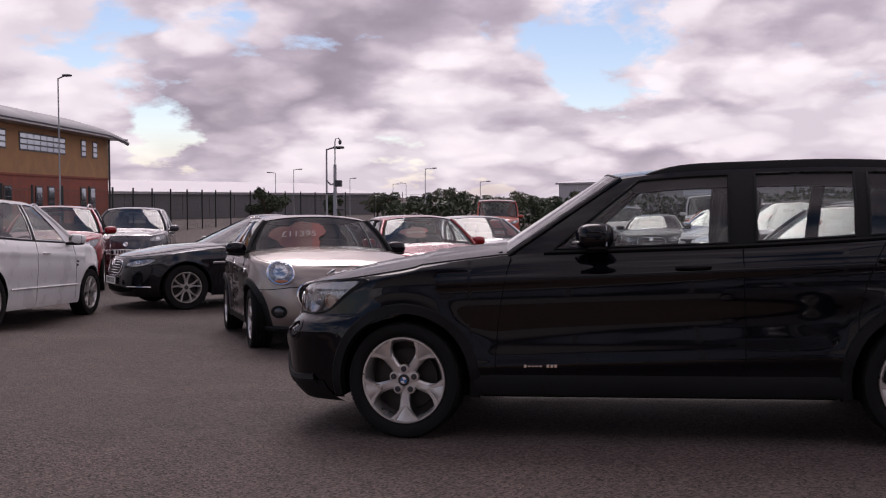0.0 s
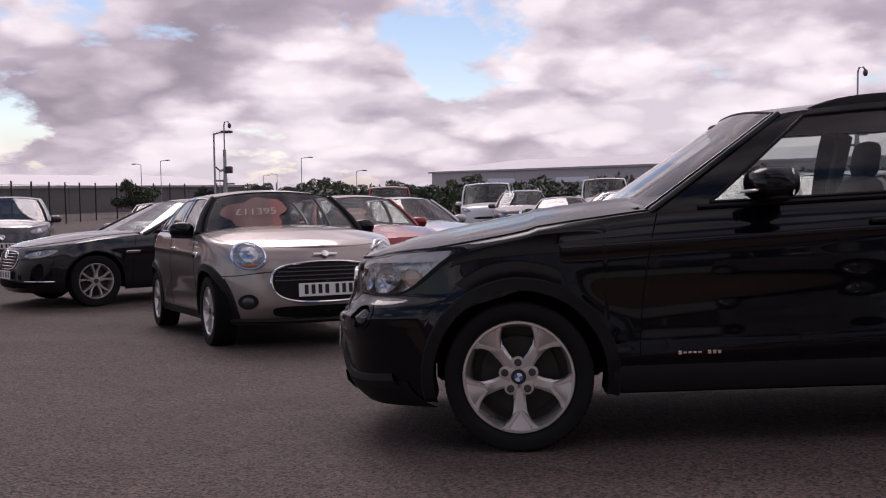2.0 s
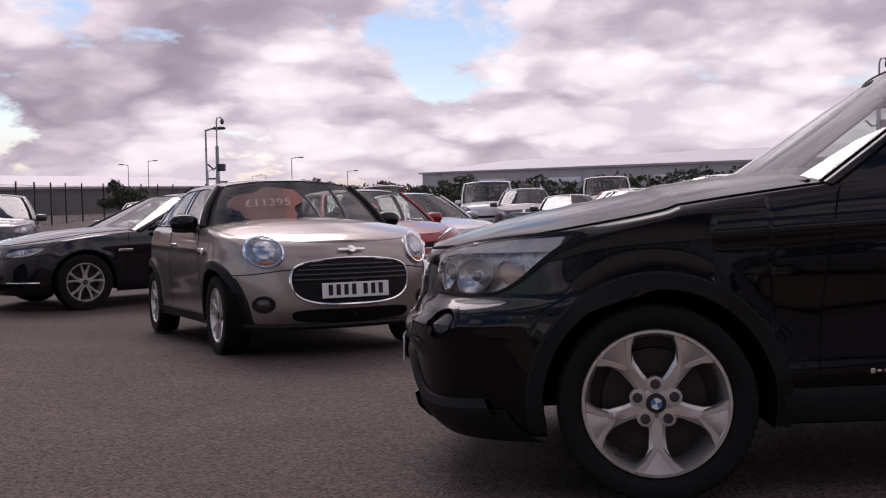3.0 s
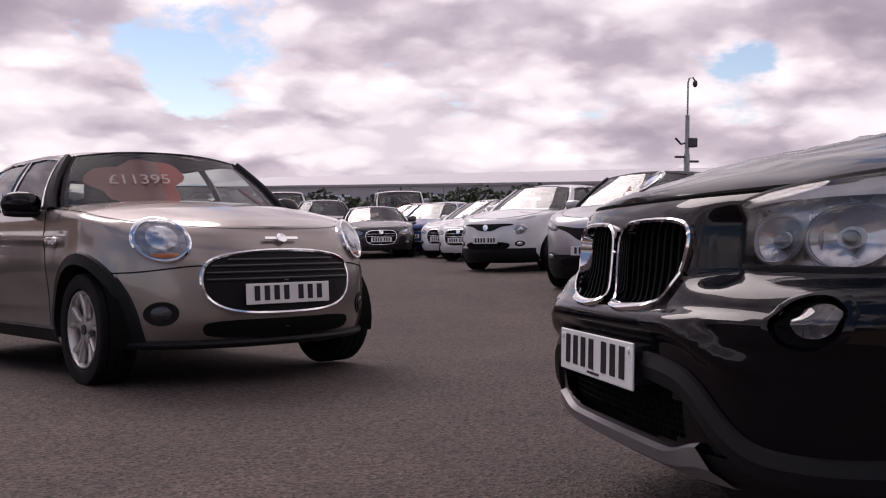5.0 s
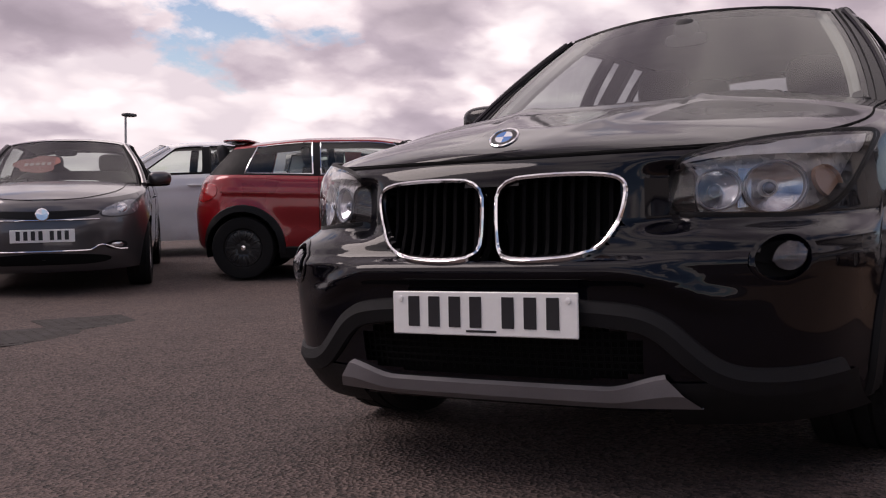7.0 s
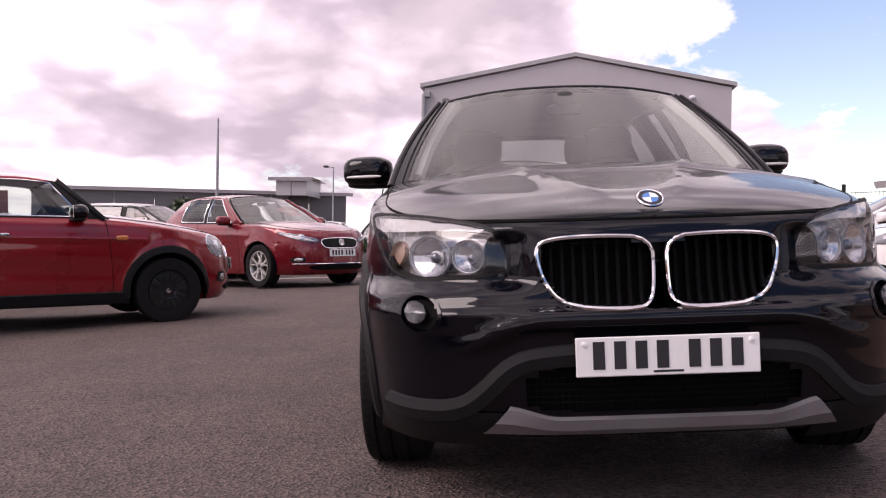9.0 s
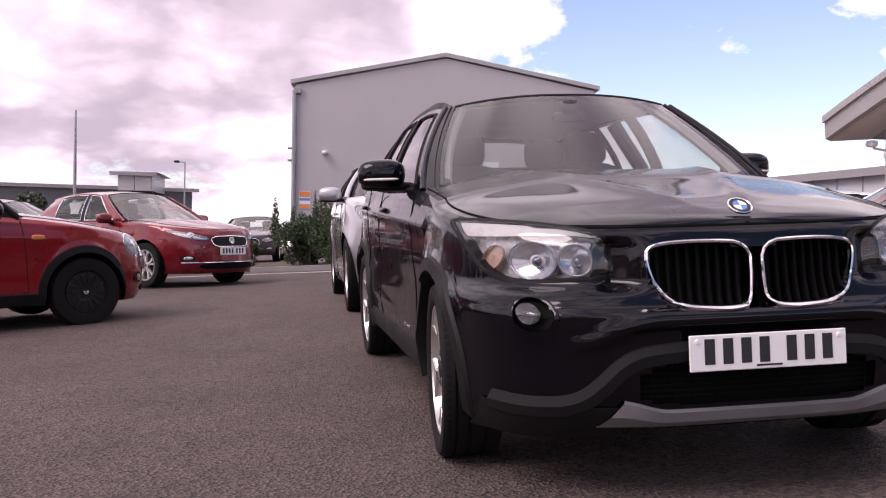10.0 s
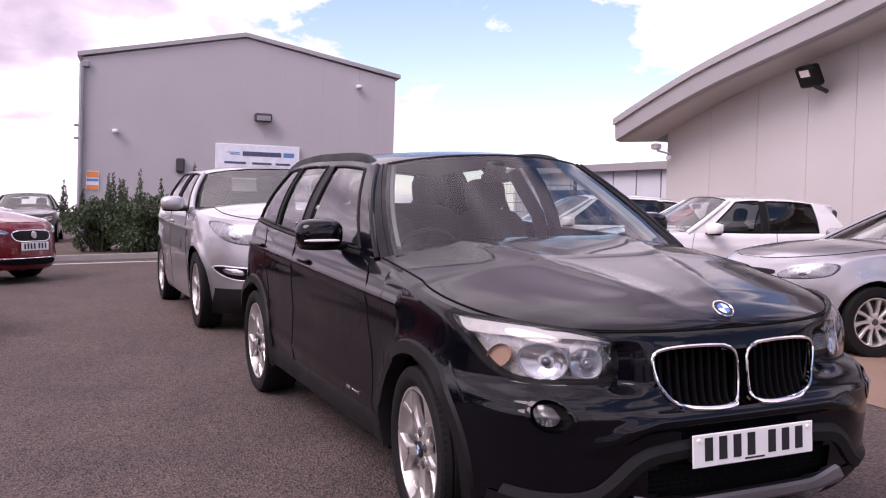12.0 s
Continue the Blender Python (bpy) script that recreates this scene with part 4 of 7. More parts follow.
def place(x, y, heading, wb=2.6):
    """A pose on the ground for a car whose front axle stands over (x, y), nose towards the heading in degrees."""
    h = radians(heading)
    d = np.array([math.cos(h), math.sin(h)])
    s = np.array([-d[1], d[0]])
    F, B = np.array([x, y]), np.array([x, y]) - d * wb
    z = [ground_z(*(q + s * k)) for q in (F, B) for k in (-0.75, 0.75)]
    zf, zb = (z[0] + z[1]) / 2, (z[2] + z[3]) / 2
    ax = Vector((-d[0], -d[1], (zb - zf) / wb)).normalized()
    ay = Vector((-s[0], -s[1], ((z[0] + z[2]) - (z[1] + z[3])) / 3.0)).normalized()
    az = ax.cross(ay).normalized()
    ay = az.cross(ax)
    m = Matrix((ax, ay, az)).transposed().to_4x4()
    m.translation = (x, y, zf)
    return m

# ---- the black compact SUV in the middle of the lot ----
KIDNEY = [(0.022, 0.808), (0.16, 0.816), (0.30, 0.812), (0.349, 0.795), (0.346, 0.74), (0.320, 0.662), (0.268, 0.619), (0.16, 0.610), (0.09, 0.609), (0.030, 0.618), (0.020, 0.70)]
HEADLAMP = [(0.432, 0.712), (0.428, 0.755), (0.448, 0.822), (0.490, 0.855), (0.60, 0.878), (0.72, 0.893), (0.825, 0.902), (0.852, 0.900), (0.848, 0.870), (0.825, 0.80), (0.795, 0.735), (0.755, 0.704), (0.70, 0.698), (0.60, 0.704), (0.50, 0.708)]
INTAKE = [(-0.44, 0.320), (-0.36, 0.47), (0.36, 0.47), (0.44, 0.320), (0.0, 0.315)]
FOG = ellipse(0.697, 0.602, 0.060, 0.057)
CAR_TILT = Matrix(((0.99949, 0.00155, -0.0319, 0), (0, 0.99883, 0.04842, 0), (0.03194, -0.0484, 0.99832, 0), (0, 0, 0, 1)))


def nose_relief(y, z):
    """How far the black SUV's nose stands proud of its plain outline: the lip under the grilles, the hollow beside the lamps."""
    y = abs(y)
    mid = 0.582 - 0.075 * smoothstep(0.36, 0.60, y)
    lip = 0.020 * smoothstep(mid - 0.040, mid - 0.008, z) * (1 - smoothstep(mid + 0.004, mid + 0.045, z)) * (1 - smoothstep(0.46, 0.66, y))
    hollow = -0.050 * math.exp(-((y - 0.435) / 0.042) ** 2) * smoothstep(0.655, 0.70, z) * (1 - smoothstep(0.80, 0.85, z))
    return lip + hollow


HERO = dict(
    paint=PAINT_BLACK, wb=2.76, wheel=0.328, arch=0.385, hub_y=0.875, tyre_w=0.225, style="star", steer=-4, corner=(0.1, 2.78), round=((0.2, 3.6), (0.635, 3.6), (0.70, 2.65), (1.1, 2.6)), sculpt=nose_relief, levels=96,
    nose=((0.16, -0.70), (0.24, -0.795), (0.30, -0.838), (0.40, -0.852), (0.50, -0.856), (0.545, -0.858), (0.565, -0.862), (0.60, -0.862), (0.625, -0.835), (0.65, -0.824), (0.70, -0.818), (0.80, -0.805), (0.84, -0.790), (0.88, -0.752), (0.96, -0.66)),
    tail=((0.2, 3.42), (0.4, 3.58), (0.7, 3.60), (0.95, 3.56), (1.12, 3.48)),
    width=((0.15, 0.82), (0.25, 0.862), (0.45, 0.882), (0.62, 0.893), (0.85, 0.886), (1.0, 0.862), (1.14, 0.825)),
    shoulder=((-0.85, 0.866), (-0.72, 0.870), (-0.6, 0.886), (-0.3, 0.926), (0.0, 0.960), (0.35, 1.000), (0.7, 1.030), (1.2, 1.038), (1.8, 1.048), (2.4, 1.070), (3.0, 1.10), (3.6, 1.11)),
    under=((-0.85, 0.235), (-0.5, 0.225), (0.4, 0.25), (2.4, 0.25), (3.2, 0.27), (3.6, 0.34)), flare=0.016,
    creases=((0.90, 0.012, 0.030), (0.62, -0.016, 0.12), (0.42, 0.008, 0.04)), soft=0.03, ridge=0.018, bonnet_edge=0.03, nose_gap=True,
    dome=2.8, crown_x=((-0.85, 0.0), (-0.79, 0.008), (-0.72, 0.030), (-0.6, 0.056), (-0.45, 0.072), (-0.2, 0.080), (0.0, 0.083), (0.4, 0.080), (0.7, 0.066), (1.0, 0.05), (3.0, 0.03)),
    roof=((1.1, 1.425), (1.3, 1.455), (1.7, 1.478), (2.2, 1.478), (2.8, 1.448), (3.3, 1.385)), roof_w=((1.1, 0.595), (1.6, 0.61), (2.4, 0.61), (3.3, 0.56)),
    pillars=((0.60, 1.22, "p"), (0.83, 1.36, "g"), (1.79, 1.81, "b"), (1.93, 1.95, "g"), (2.43, 2.46, "b"), (2.50, 2.53, "g"), (3.00, 2.82, "p"), (3.40, 3.18, "end")),
    crown=0.055, bow=0.24, rear_bow=0.12, bulge=0.03, doors=((0.52, 0.10), (1.86, 0.0), (2.42, 0.16)), handles=((1.60, 0.945), (2.62, 0.965)),
    mirror=(1.085, 1.118), mirror_x=0.10, mirror_y=0.075, ws_in=1, holes=[smooth_loop(k, 2) for k in (KIDNEY, HEADLAMP, INTAKE, FOG)], cap_mat=INK, seal=0.008)


def bars(root, sh, cells, s, material, name="badge_letter_bar"):
    for x, z, w, h in cells:
        part(name, Geo().box(sh.side(x, z, s, 0.003), (w, 0.004, h), 0.001), material, root)


def hero_car():
    root, sh, ws, rf = car("compact_suv", HERO, CAR_TILT, "glossy black compact SUV with twin chrome-framed grilles, parked on the lot", fine=True)
    f = lambda y, z, o=0.0: sh.face(y, z, o)  # noqa: E731
    # lower face: grey cladding arch, dark sides, silver skid
    for nm, path, w, ma in (("bumper_arch_trim", [(-0.80, 0.318), (-0.72, 0.310), (-0.61, 0.316), (-0.55, 0.340), (-0.50, 0.385), (-0.45, 0.438), (-0.39, 0.472), (-0.2, 0.485), (0, 0.488), (0.2, 0.485), (0.39, 0.472), (0.45, 0.438), (0.50, 0.385), (0.55, 0.340), (0.61, 0.316), (0.72, 0.310), (0.80, 0.318)], 0.034, GREY_PLASTIC),):
        q = np.array(path)
        k = np.linspace(0, len(q) - 1, 90)
        q = np.stack([np.interp(k, range(len(q)), q[:, 0]), np.interp(k, range(len(q)), q[:, 1])], 1)
        for _ in range(6):
            q[1:-1] = (q[:-2] + 2 * q[1:-1] + q[2:]) / 4
        q[:, 0] = np.clip(q[:, 0], -0.80, 0.80)
        d = np.gradient(q, axis=0)
        d /= np.linalg.norm(d, axis=1)[:, None]
        nn = np.stack([-d[:, 1], d[:, 0]], 1)
        rows = [[f(a[0] + b[0] * w * t, a[1] + b[1] * w * t, o) for a, b in zip(q, nn)] for t, o in ((1.1, -0.01), (0.95, 0.010), (0.2, 0.020), (-0.8, 0.012), (-1.1, -0.03))]
        part(nm, Geo().grid(np.array(rows), flip=False), ma, root, "grey plastic bumper trim")
    for s in (-1, 1):
        rows = [[f(s * y, z, 0.006) for z in np.linspace(0.205, 0.318, 8)] for y in np.linspace(0.44, 0.82, 24)]
        part("lower_bumper", Geo().grid(np.array(rows), flip=s < 0), BLACK_PLASTIC, root, "black plastic lower bumper")
    up = np.linspace(-1, 1, 41)
    rows = []
    for t in (1.0, 0.92, 0.5, 0.1, 0.0):
        row = []
        for u in up:
            y = u * (0.525 - 0.085 * t)
            top = 0.304 + 0.036 * smoothstep(0.30, 0.46, abs(y))
            z = 0.248 + (top - 0.248) * t
            row.append(f(y, z, {1.0: -0.01, 0.92: 0.018, 0.5: 0.022, 0.1: 0.012, 0.0: -0.02}[t]))
        rows.append(row)
    part("skid_plate", Geo().grid(np.array(rows), flip=False), SKID_GREY, root, "satin silver skid plate")
    # intake: dark box with a mesh of bars
    g = Geo()
    ys, zs = np.linspace(-0.56, 0.56, 24), np.linspace(0.24, 0.53, 8)
    g.grid(np.array([[f(y, z, -0.055 if abs(y) < 0.5 and 0.26 < z < 0.5 else -0.03) for z in zs] for y in ys]), flip=False)
    part("intake_backing", g, DARK_VOID, root)
    g = Geo()
    for k in range(44):
        y = -0.43 + k * 0.02
        g.tube([f(y, z, -0.035) for z in (0.315, 0.39, 0.46)], 0.0028, 5)
    for z in (0.333, 0.352, 0.371, 0.390, 0.409, 0.428, 0.447):
        g.tube([f(y, z, -0.035) for y in np.linspace(-0.42, 0.42, 20)], 0.0028, 5)
    part("intake_mesh", g, DARK_VOID, root)
    # grilles
    for s in (-1, 1):
        gr = part("grille", ring_band(sh, KIDNEY, 0.0075, 0.003, s, 2, 0.010), CHROME, root, "chrome-framed kidney-shaped grille")
        part("grille_backing", patch(sh, KIDNEY, -0.055, 0.0, 6, "f", s, edge=0.06), DARK_VOID, gr)
        o = smooth_loop(KIDNEY, 2)
        for k in range(10):
            y = 0.052 + k * 0.0325
            col = o[np.abs(o[:, 0] - y) < 0.03]
            if len(col) < 2:
                continue
            z0, z1 = col[:, 1].min() + 0.004, col[:, 1].max() - 0.004
            g = Geo()
            zs = np.linspace(z0, z1, 9)
            a = [f(s * (y - 0.005), z, -0.020) for z in zs]
            b = [f(s * (y + 0.005), z, -0.020) for z in zs]
            c = [f(s * (y - 0.005), z, -0.050) for z in zs]
            d = [f(s * (y + 0.005), z, -0.050) for z in zs]
            g.grid(np.array([c, a, b, d]), flip=s > 0)
            part("grille_slat", g, GRILLE_BLACK, gr)
    # head lamps
    for s in (-1, 1):
        hl = part("headlight", ring_band(sh, HEADLAMP, 0.009, -0.002, s, 2, 0.004), BLACK_PLASTIC, root, "clear headlight with two round projectors")
        part("lamp_bowl", patch(sh, HEADLAMP, -0.048, 0.0, 6, "f", s, edge=-0.002), LAMP_BOWL, hl)
        part("lens", patch(sh, HEADLAMP, 0.001, 0.012, 7, "f", s, edge=0.004), LENS, hl)
        top = curve((0.45, 0.816), (0.50, 0.850), (0.60, 0.871), (0.72, 0.886), (0.84, 0.893))
        ys = np.linspace(0.47, 0.838, 26)
        rows = [[f(s * y, top(y) - k * (0.006 + 0.040 * smoothstep(0.46, 0.86, y)), -0.007 - 0.010 * k) for y in ys] for k in (0, 0.5, 1.0)]
        part("lamp_brow", Geo().grid(np.array(rows), flip=s > 0), LAMP_WHITE, hl, "pale upper lamp strip")
        part("lamp_surround", patch(sh, [(0.436, 0.716), (0.436, 0.79), (0.47, 0.82), (0.50, 0.80), (0.497, 0.73), (0.52, 0.712)], -0.030, 0.0, 4, "f", s, rounds=1), BLACK_PLASTIC, hl)
        for cy, rr in ((0.553, 0.050), (0.672, 0.064)):
            part("projector", patch(sh, ellipse(cy, 0.768, rr, rr, 20), -0.022, -0.030, 8, "f", s, rounds=1), REFLECTOR, hl)
            part("projector_ring", ring_band(sh, ellipse(cy, 0.768, rr, rr, 24), 0.0035, -0.022, s, 1, 0.006), SATIN, hl)
            c = f(s * cy, 0.766, -0.042)
            part("bulb_lens", Geo().blob(c, (0.020, 0.017, 0.017), 1.0, 18, 12), BULB_BLUE, hl)
        for k in range(6):
            part("reflector_flute", Geo().tube([f(s * (0.604 + 0.005 * k), z, -0.036) for z in (0.722, 0.77, 0.822)], 0.0032, 5), REFLECTOR, hl)
        part("indicator", patch(sh, ellipse(0.776, 0.776, 0.024, 0.044, 16, 0.35), -0.026, 0.0, 4, "f", s, rounds=1), INDICATOR_CLEAR, hl, "amber-tinted indicator behind the clear lens")
        fg = part("fog_light", ring_band(sh, FOG, 0.009, 0.0, s, 1, 0.004), PAINT_BLACK, root, "round fog light")
        part("fog_bezel", patch(sh, ellipse(0.697, 0.602, 0.058, 0.055), -0.012, -0.020, 6, "f", s), DARK_VOID, fg)
        part("fog_reflector", patch(sh, ellipse(0.712, 0.606, 0.032, 0.033), -0.002, -0.016, 6, "f", s), FOG_GLASS, fg)
        for k in range(5):
            y = 0.689 + 0.010 * k
            h = 0.030 * math.sqrt(max(0.1, 1 - ((k - 2) / 3) ** 2))
            part("fog_flute", Geo().tube([f(s * y, 0.606 + h * q, 0.0) for q in (-1, 0, 1)], 0.0018, 5), FOG_GLASS, fg)
        part("fog_lens", patch(sh, ellipse(0.712, 0.606, 0.033, 0.034), 0.000, 0.008, 5, "f", s), LENS, fg)
    # roundel on the bonnet
    c = np.array([-0.715, 0.0, 0.9215])
    bm_ = pose(*c, 0, -38, 0)
    rd = part("roundel", Geo().lathe([(0.0, 0.041), (0.006, 0.041), (0.008, 0.037), (0.006, 0.035)], n=32, axis="z"), CHROME, root, "round blue and white bonnet badge")
    rd.matrix_basis = bm_
    part("roundel_ring", Geo().lathe([(0.005, 0.036), (0.006, 0.024)], n=32, axis="z"), INK, rd)
    for k in range(4):
        t = np.linspace(k * math.pi / 2, (k + 1) * math.pi / 2, 9)
        v = [(0, 0, 0.0075)] + [(0.024 * math.cos(a), 0.024 * math.sin(a), 0.0065) for a in t]
        part("roundel_quarter", Geo().add(v, [(0, i, i + 1) for i in range(1, 9)]), BADGE_BLUE if k % 2 == 0 else BADGE_WHITE, rd)
    # plate
    pl = plate(root, pose(-0.890, 0, 0.4800, -3, 0, -90))
    for x in (-0.235, 0.235):
        part("plate_screw", Geo().lathe([(-0.003, 0.008), (-0.007, 0.007), (-0.008, 0.001)], (x, 0, 0.036), n=12), PLATE_WHITE, pl)
    part("dealer_line", Geo().box((0.0, -0.0036, -0.044), (0.085, 0.001, 0.006)), INK, pl)
    part("plate_plinth", Geo().box((-0.862, 0, 0.480), (0.05, 0.50, 0.09), 0.01), BLACK_PLASTIC, root)
    # arches, sills, rails, badges, repeaters
    for s in (-1, 1):
        for xc in (0.0, HERO["wb"]):
            t = np.linspace(-0.22, math.pi + 0.22, 40)
            rows = []
            for dr, o in ((-0.012, -0.05), (-0.004, 0.010), (0.045, 0.012), (0.055, -0.004)):
                rows.append([sh.side(xc + (sh.ar + dr) * math.cos(a), sh.r + (sh.ar + dr) * math.sin(a), s, o) for a in t])
            part("arch_trim", Geo().grid(np.array(rows), flip=s > 0), BLACK_PLASTIC, root, "black plastic wheel arch trim")
        xs = np.linspace(sh.ar + 0.02, HERO["wb"] - sh.ar - 0.02, 30)
        part("sill_trim", Geo().grid(np.array([[sh.side(x, z, s, o) for z, o in ((0.235, -0.06), (0.25, 0.008), (0.33, 0.014), (0.37, -0.004))] for x in xs]), flip=s < 0), BLACK_PLASTIC, root, "black plastic sill trim")
        part("belt_moulding", Geo().tube([sh.side(x, float(sh.top(x)) + 0.004, s, -0.022) for x in np.linspace(0.80, 3.0, 30)], 0.011, 6), BLACK_PLASTIC, root)
        xs, edge_z = np.linspace(1.34, 3.06, 34), curve(*HERO["roof"])
        rows = []
        for x in xs:
            z, h = float(edge_z(x)), 0.004 + 0.042 * (1 - abs((x - 2.20) / 0.86) ** 8)
            rows.append([(x, s * y, z + q) for y, q in ((0.590, -0.012), (0.578, h * 0.8), (0.570, h), (0.548, h), (0.540, h * 0.8), (0.530, 0.002))])
        part("roof_rail", Geo().grid(np.array(rows), flip=s < 0), BLACK_PLASTIC, root, "black roof rail")
        part("pillar_trim", Geo().tube([(1.87, s * 0.74, 1.0), (1.88, s * 0.70, 1.15), (1.90, s * 0.535, 1.42)], 0.045, 8), CLOTH, root)
        bars(root, sh, [(0.69 + k * 0.021 + (0.02 if k > 4 else 0), 0.412, 0.015, 0.016 if k in (0, 5, 6, 7) else 0.008) for k in range(8)], s, CHROME)
        rp = part("mirror_indicator", Geo().blob((0.986, s * 0.965, 1.090), (0.012, 0.085, 0.007), 0.7, m=pose(0, 0, 0, 0, 0, s * -12)), LAMP_WHITE, root)
    for s in (-1, 1):
        inner = ws[2:, 1 if s < 0 else -2] + (0.05, -0.035 * s, -0.012)
        part("pillar_lining", Geo().tube(inner, 0.030, 8), HEADLINING, root, "pale grey windscreen pillar lining")
    # wipers, inner mirror
    for y0, y1 in ((-0.55, 0.10), (0.10, 0.62)):
        pts = []
        for k in np.linspace(0, 1, 9):
            y = y0 + (y1 - y0) * k
            j = int(round((y / 0.78 + 1) / 2 * (ws.shape[1] - 1)))
            pts.append(ws[1, j] * 0.86 + ws[2, j] * 0.14 + (-0.015, 0, 0.014))
        part("wiper", Geo().tube(pts, 0.007, 6), BLACK_PLASTIC, root)
    part("rear_view_mirror", Geo().blob(ws[-3, 12] + (0.10, 0, -0.02), (0.015, 0.09, 0.028), 0.6), DASH, root)
    part("sensor_pod", Geo().blob(ws[-2, 12] + (0.04, 0, -0.02), (0.05, 0.05, 0.04), 0.7), DASH, root)
    part("windscreen_paper", Geo().box((0.70, -0.36, 1.045), (0.10, 0.24, 0.002)), STICKER_WHITE, root)
    return root


hero_car()

# ---- the other cars ----
def spec(paint_mat, fo, wb, ro, hw, h, hood, belt, a_pillar, panes, d_pillar, wheel=0.315, style="five", **more):
    """Numbers for a car: overhangs, wheelbase, half width, height, bonnet and belt heights, pillar lines."""
    xr = wb + ro
    rail = h - 0.055
    s = dict(
        paint=paint_mat, wb=wb, wheel=wheel, arch=wheel + 0.055, hub_y=hw - 0.02, style=style, corner=(0.1, wb + 0.02), round=2.5,
        nose=((0.14, -fo + 0.16), (0.24, -fo + 0.04), (0.36, -fo), (0.52, -fo + 0.005), (hood - 0.12, -fo + 0.04), (hood - 0.03, -fo + 0.09), (hood + 0.02, -fo + 0.15), (hood + 0.14, -fo + 0.32)),
        tail=((0.2, xr - 0.18), (0.35, xr - 0.02), (0.6, xr), (belt - 0.05, xr - 0.06), (belt + 0.1, xr - 0.16)),
        width=((0.14, hw * 0.92), (0.26, hw * 0.965), (0.5, hw * 0.995), (0.66, hw), (belt - 0.06, hw * 0.975), (belt + 0.12, hw * 0.92)),
        shoulder=((-fo, hood), (-fo * 0.45, hood + 0.055), (0.1, hood + 0.11), (a_pillar[0] + 0.1, belt), (wb * 0.62, belt + 0.02), (wb, belt + 0.05), (xr, belt + 0.06)),
        under=((-fo, 0.20), (0.5, 0.21), (wb - 0.5, 0.21), (xr, 0.28)), soft=0.03,
        crown_x=((-fo, 0.0), (-fo + 0.14, 0.010), (-fo * 0.55, 0.045), (0.0, 0.06), (1.0, 0.05), (3.0, 0.02)),
        roof=((a_pillar[1], rail - 0.045), (a_pillar[1] + 0.35, rail - 0.005), ((a_pillar[1] + d_pillar[1]) / 2, rail), (d_pillar[1], rail - 0.06)),
        roof_w=((a_pillar[1], hw * 0.68), ((a_pillar[1] + d_pillar[1]) / 2, hw * 0.70), (d_pillar[1], hw * 0.63)),
        pillars=((*a_pillar, "p"), *panes, (*d_pillar, "end")), crown=0.05, bow=0.18,
        doors=((0.50, 0.08), (panes[0][0] + 0.95, 0.0)), handles=((panes[0][0] + 0.72, belt - 0.13),), mirror=(a_pillar[0] + 0.28, belt + 0.06),
        creases=((belt - 0.16, 0.010, 0.035), (0.5, -0.010, 0.12)))
    s.update(more)
    return s


def face_parts(root, sh, items):
    """Pieces on the nose: name, outline, material, how proud, dome, both sides or one."""
    for nm, outline, ma, off, dome, two, lab in items:
        for s in ((-1, 1) if two else (1,)):
            part(nm, patch(sh, outline, off, dome, 5, "f", s), ma, root, lab)


def lamp(root, sh, outline, drl=None, rounds=2, base=None):
    """A headlight: dark bowl, bright reflector core and a clear lens over it."""
    for s in (-1, 1):
        o = np.array(outline)
        hl = part("headlight", patch(sh, o, 0.004, 0.006, 5, "f", s, rounds=rounds), base or DARK_TRIM, root, "clear headlight")
        c = o.mean(0)
        part("lamp_reflector", patch(sh, c + (o - c) * (0.94, 0.90), 0.010, 0.004, 6, "f", s, rounds=rounds), LAMP_GREY, hl)
        k = (o[:, 1].max() - o[:, 1].min()) * 0.24
        part("projector", patch(sh, ellipse(c[0], c[1], k, k), 0.014, 0.006, 5, "f", s, rounds=1), REFLECTOR, hl)
        if drl is not None:
            part("running_light", patch(sh, drl, 0.012, 0.004, 4, "f", s), LAMP_WHITE, hl)


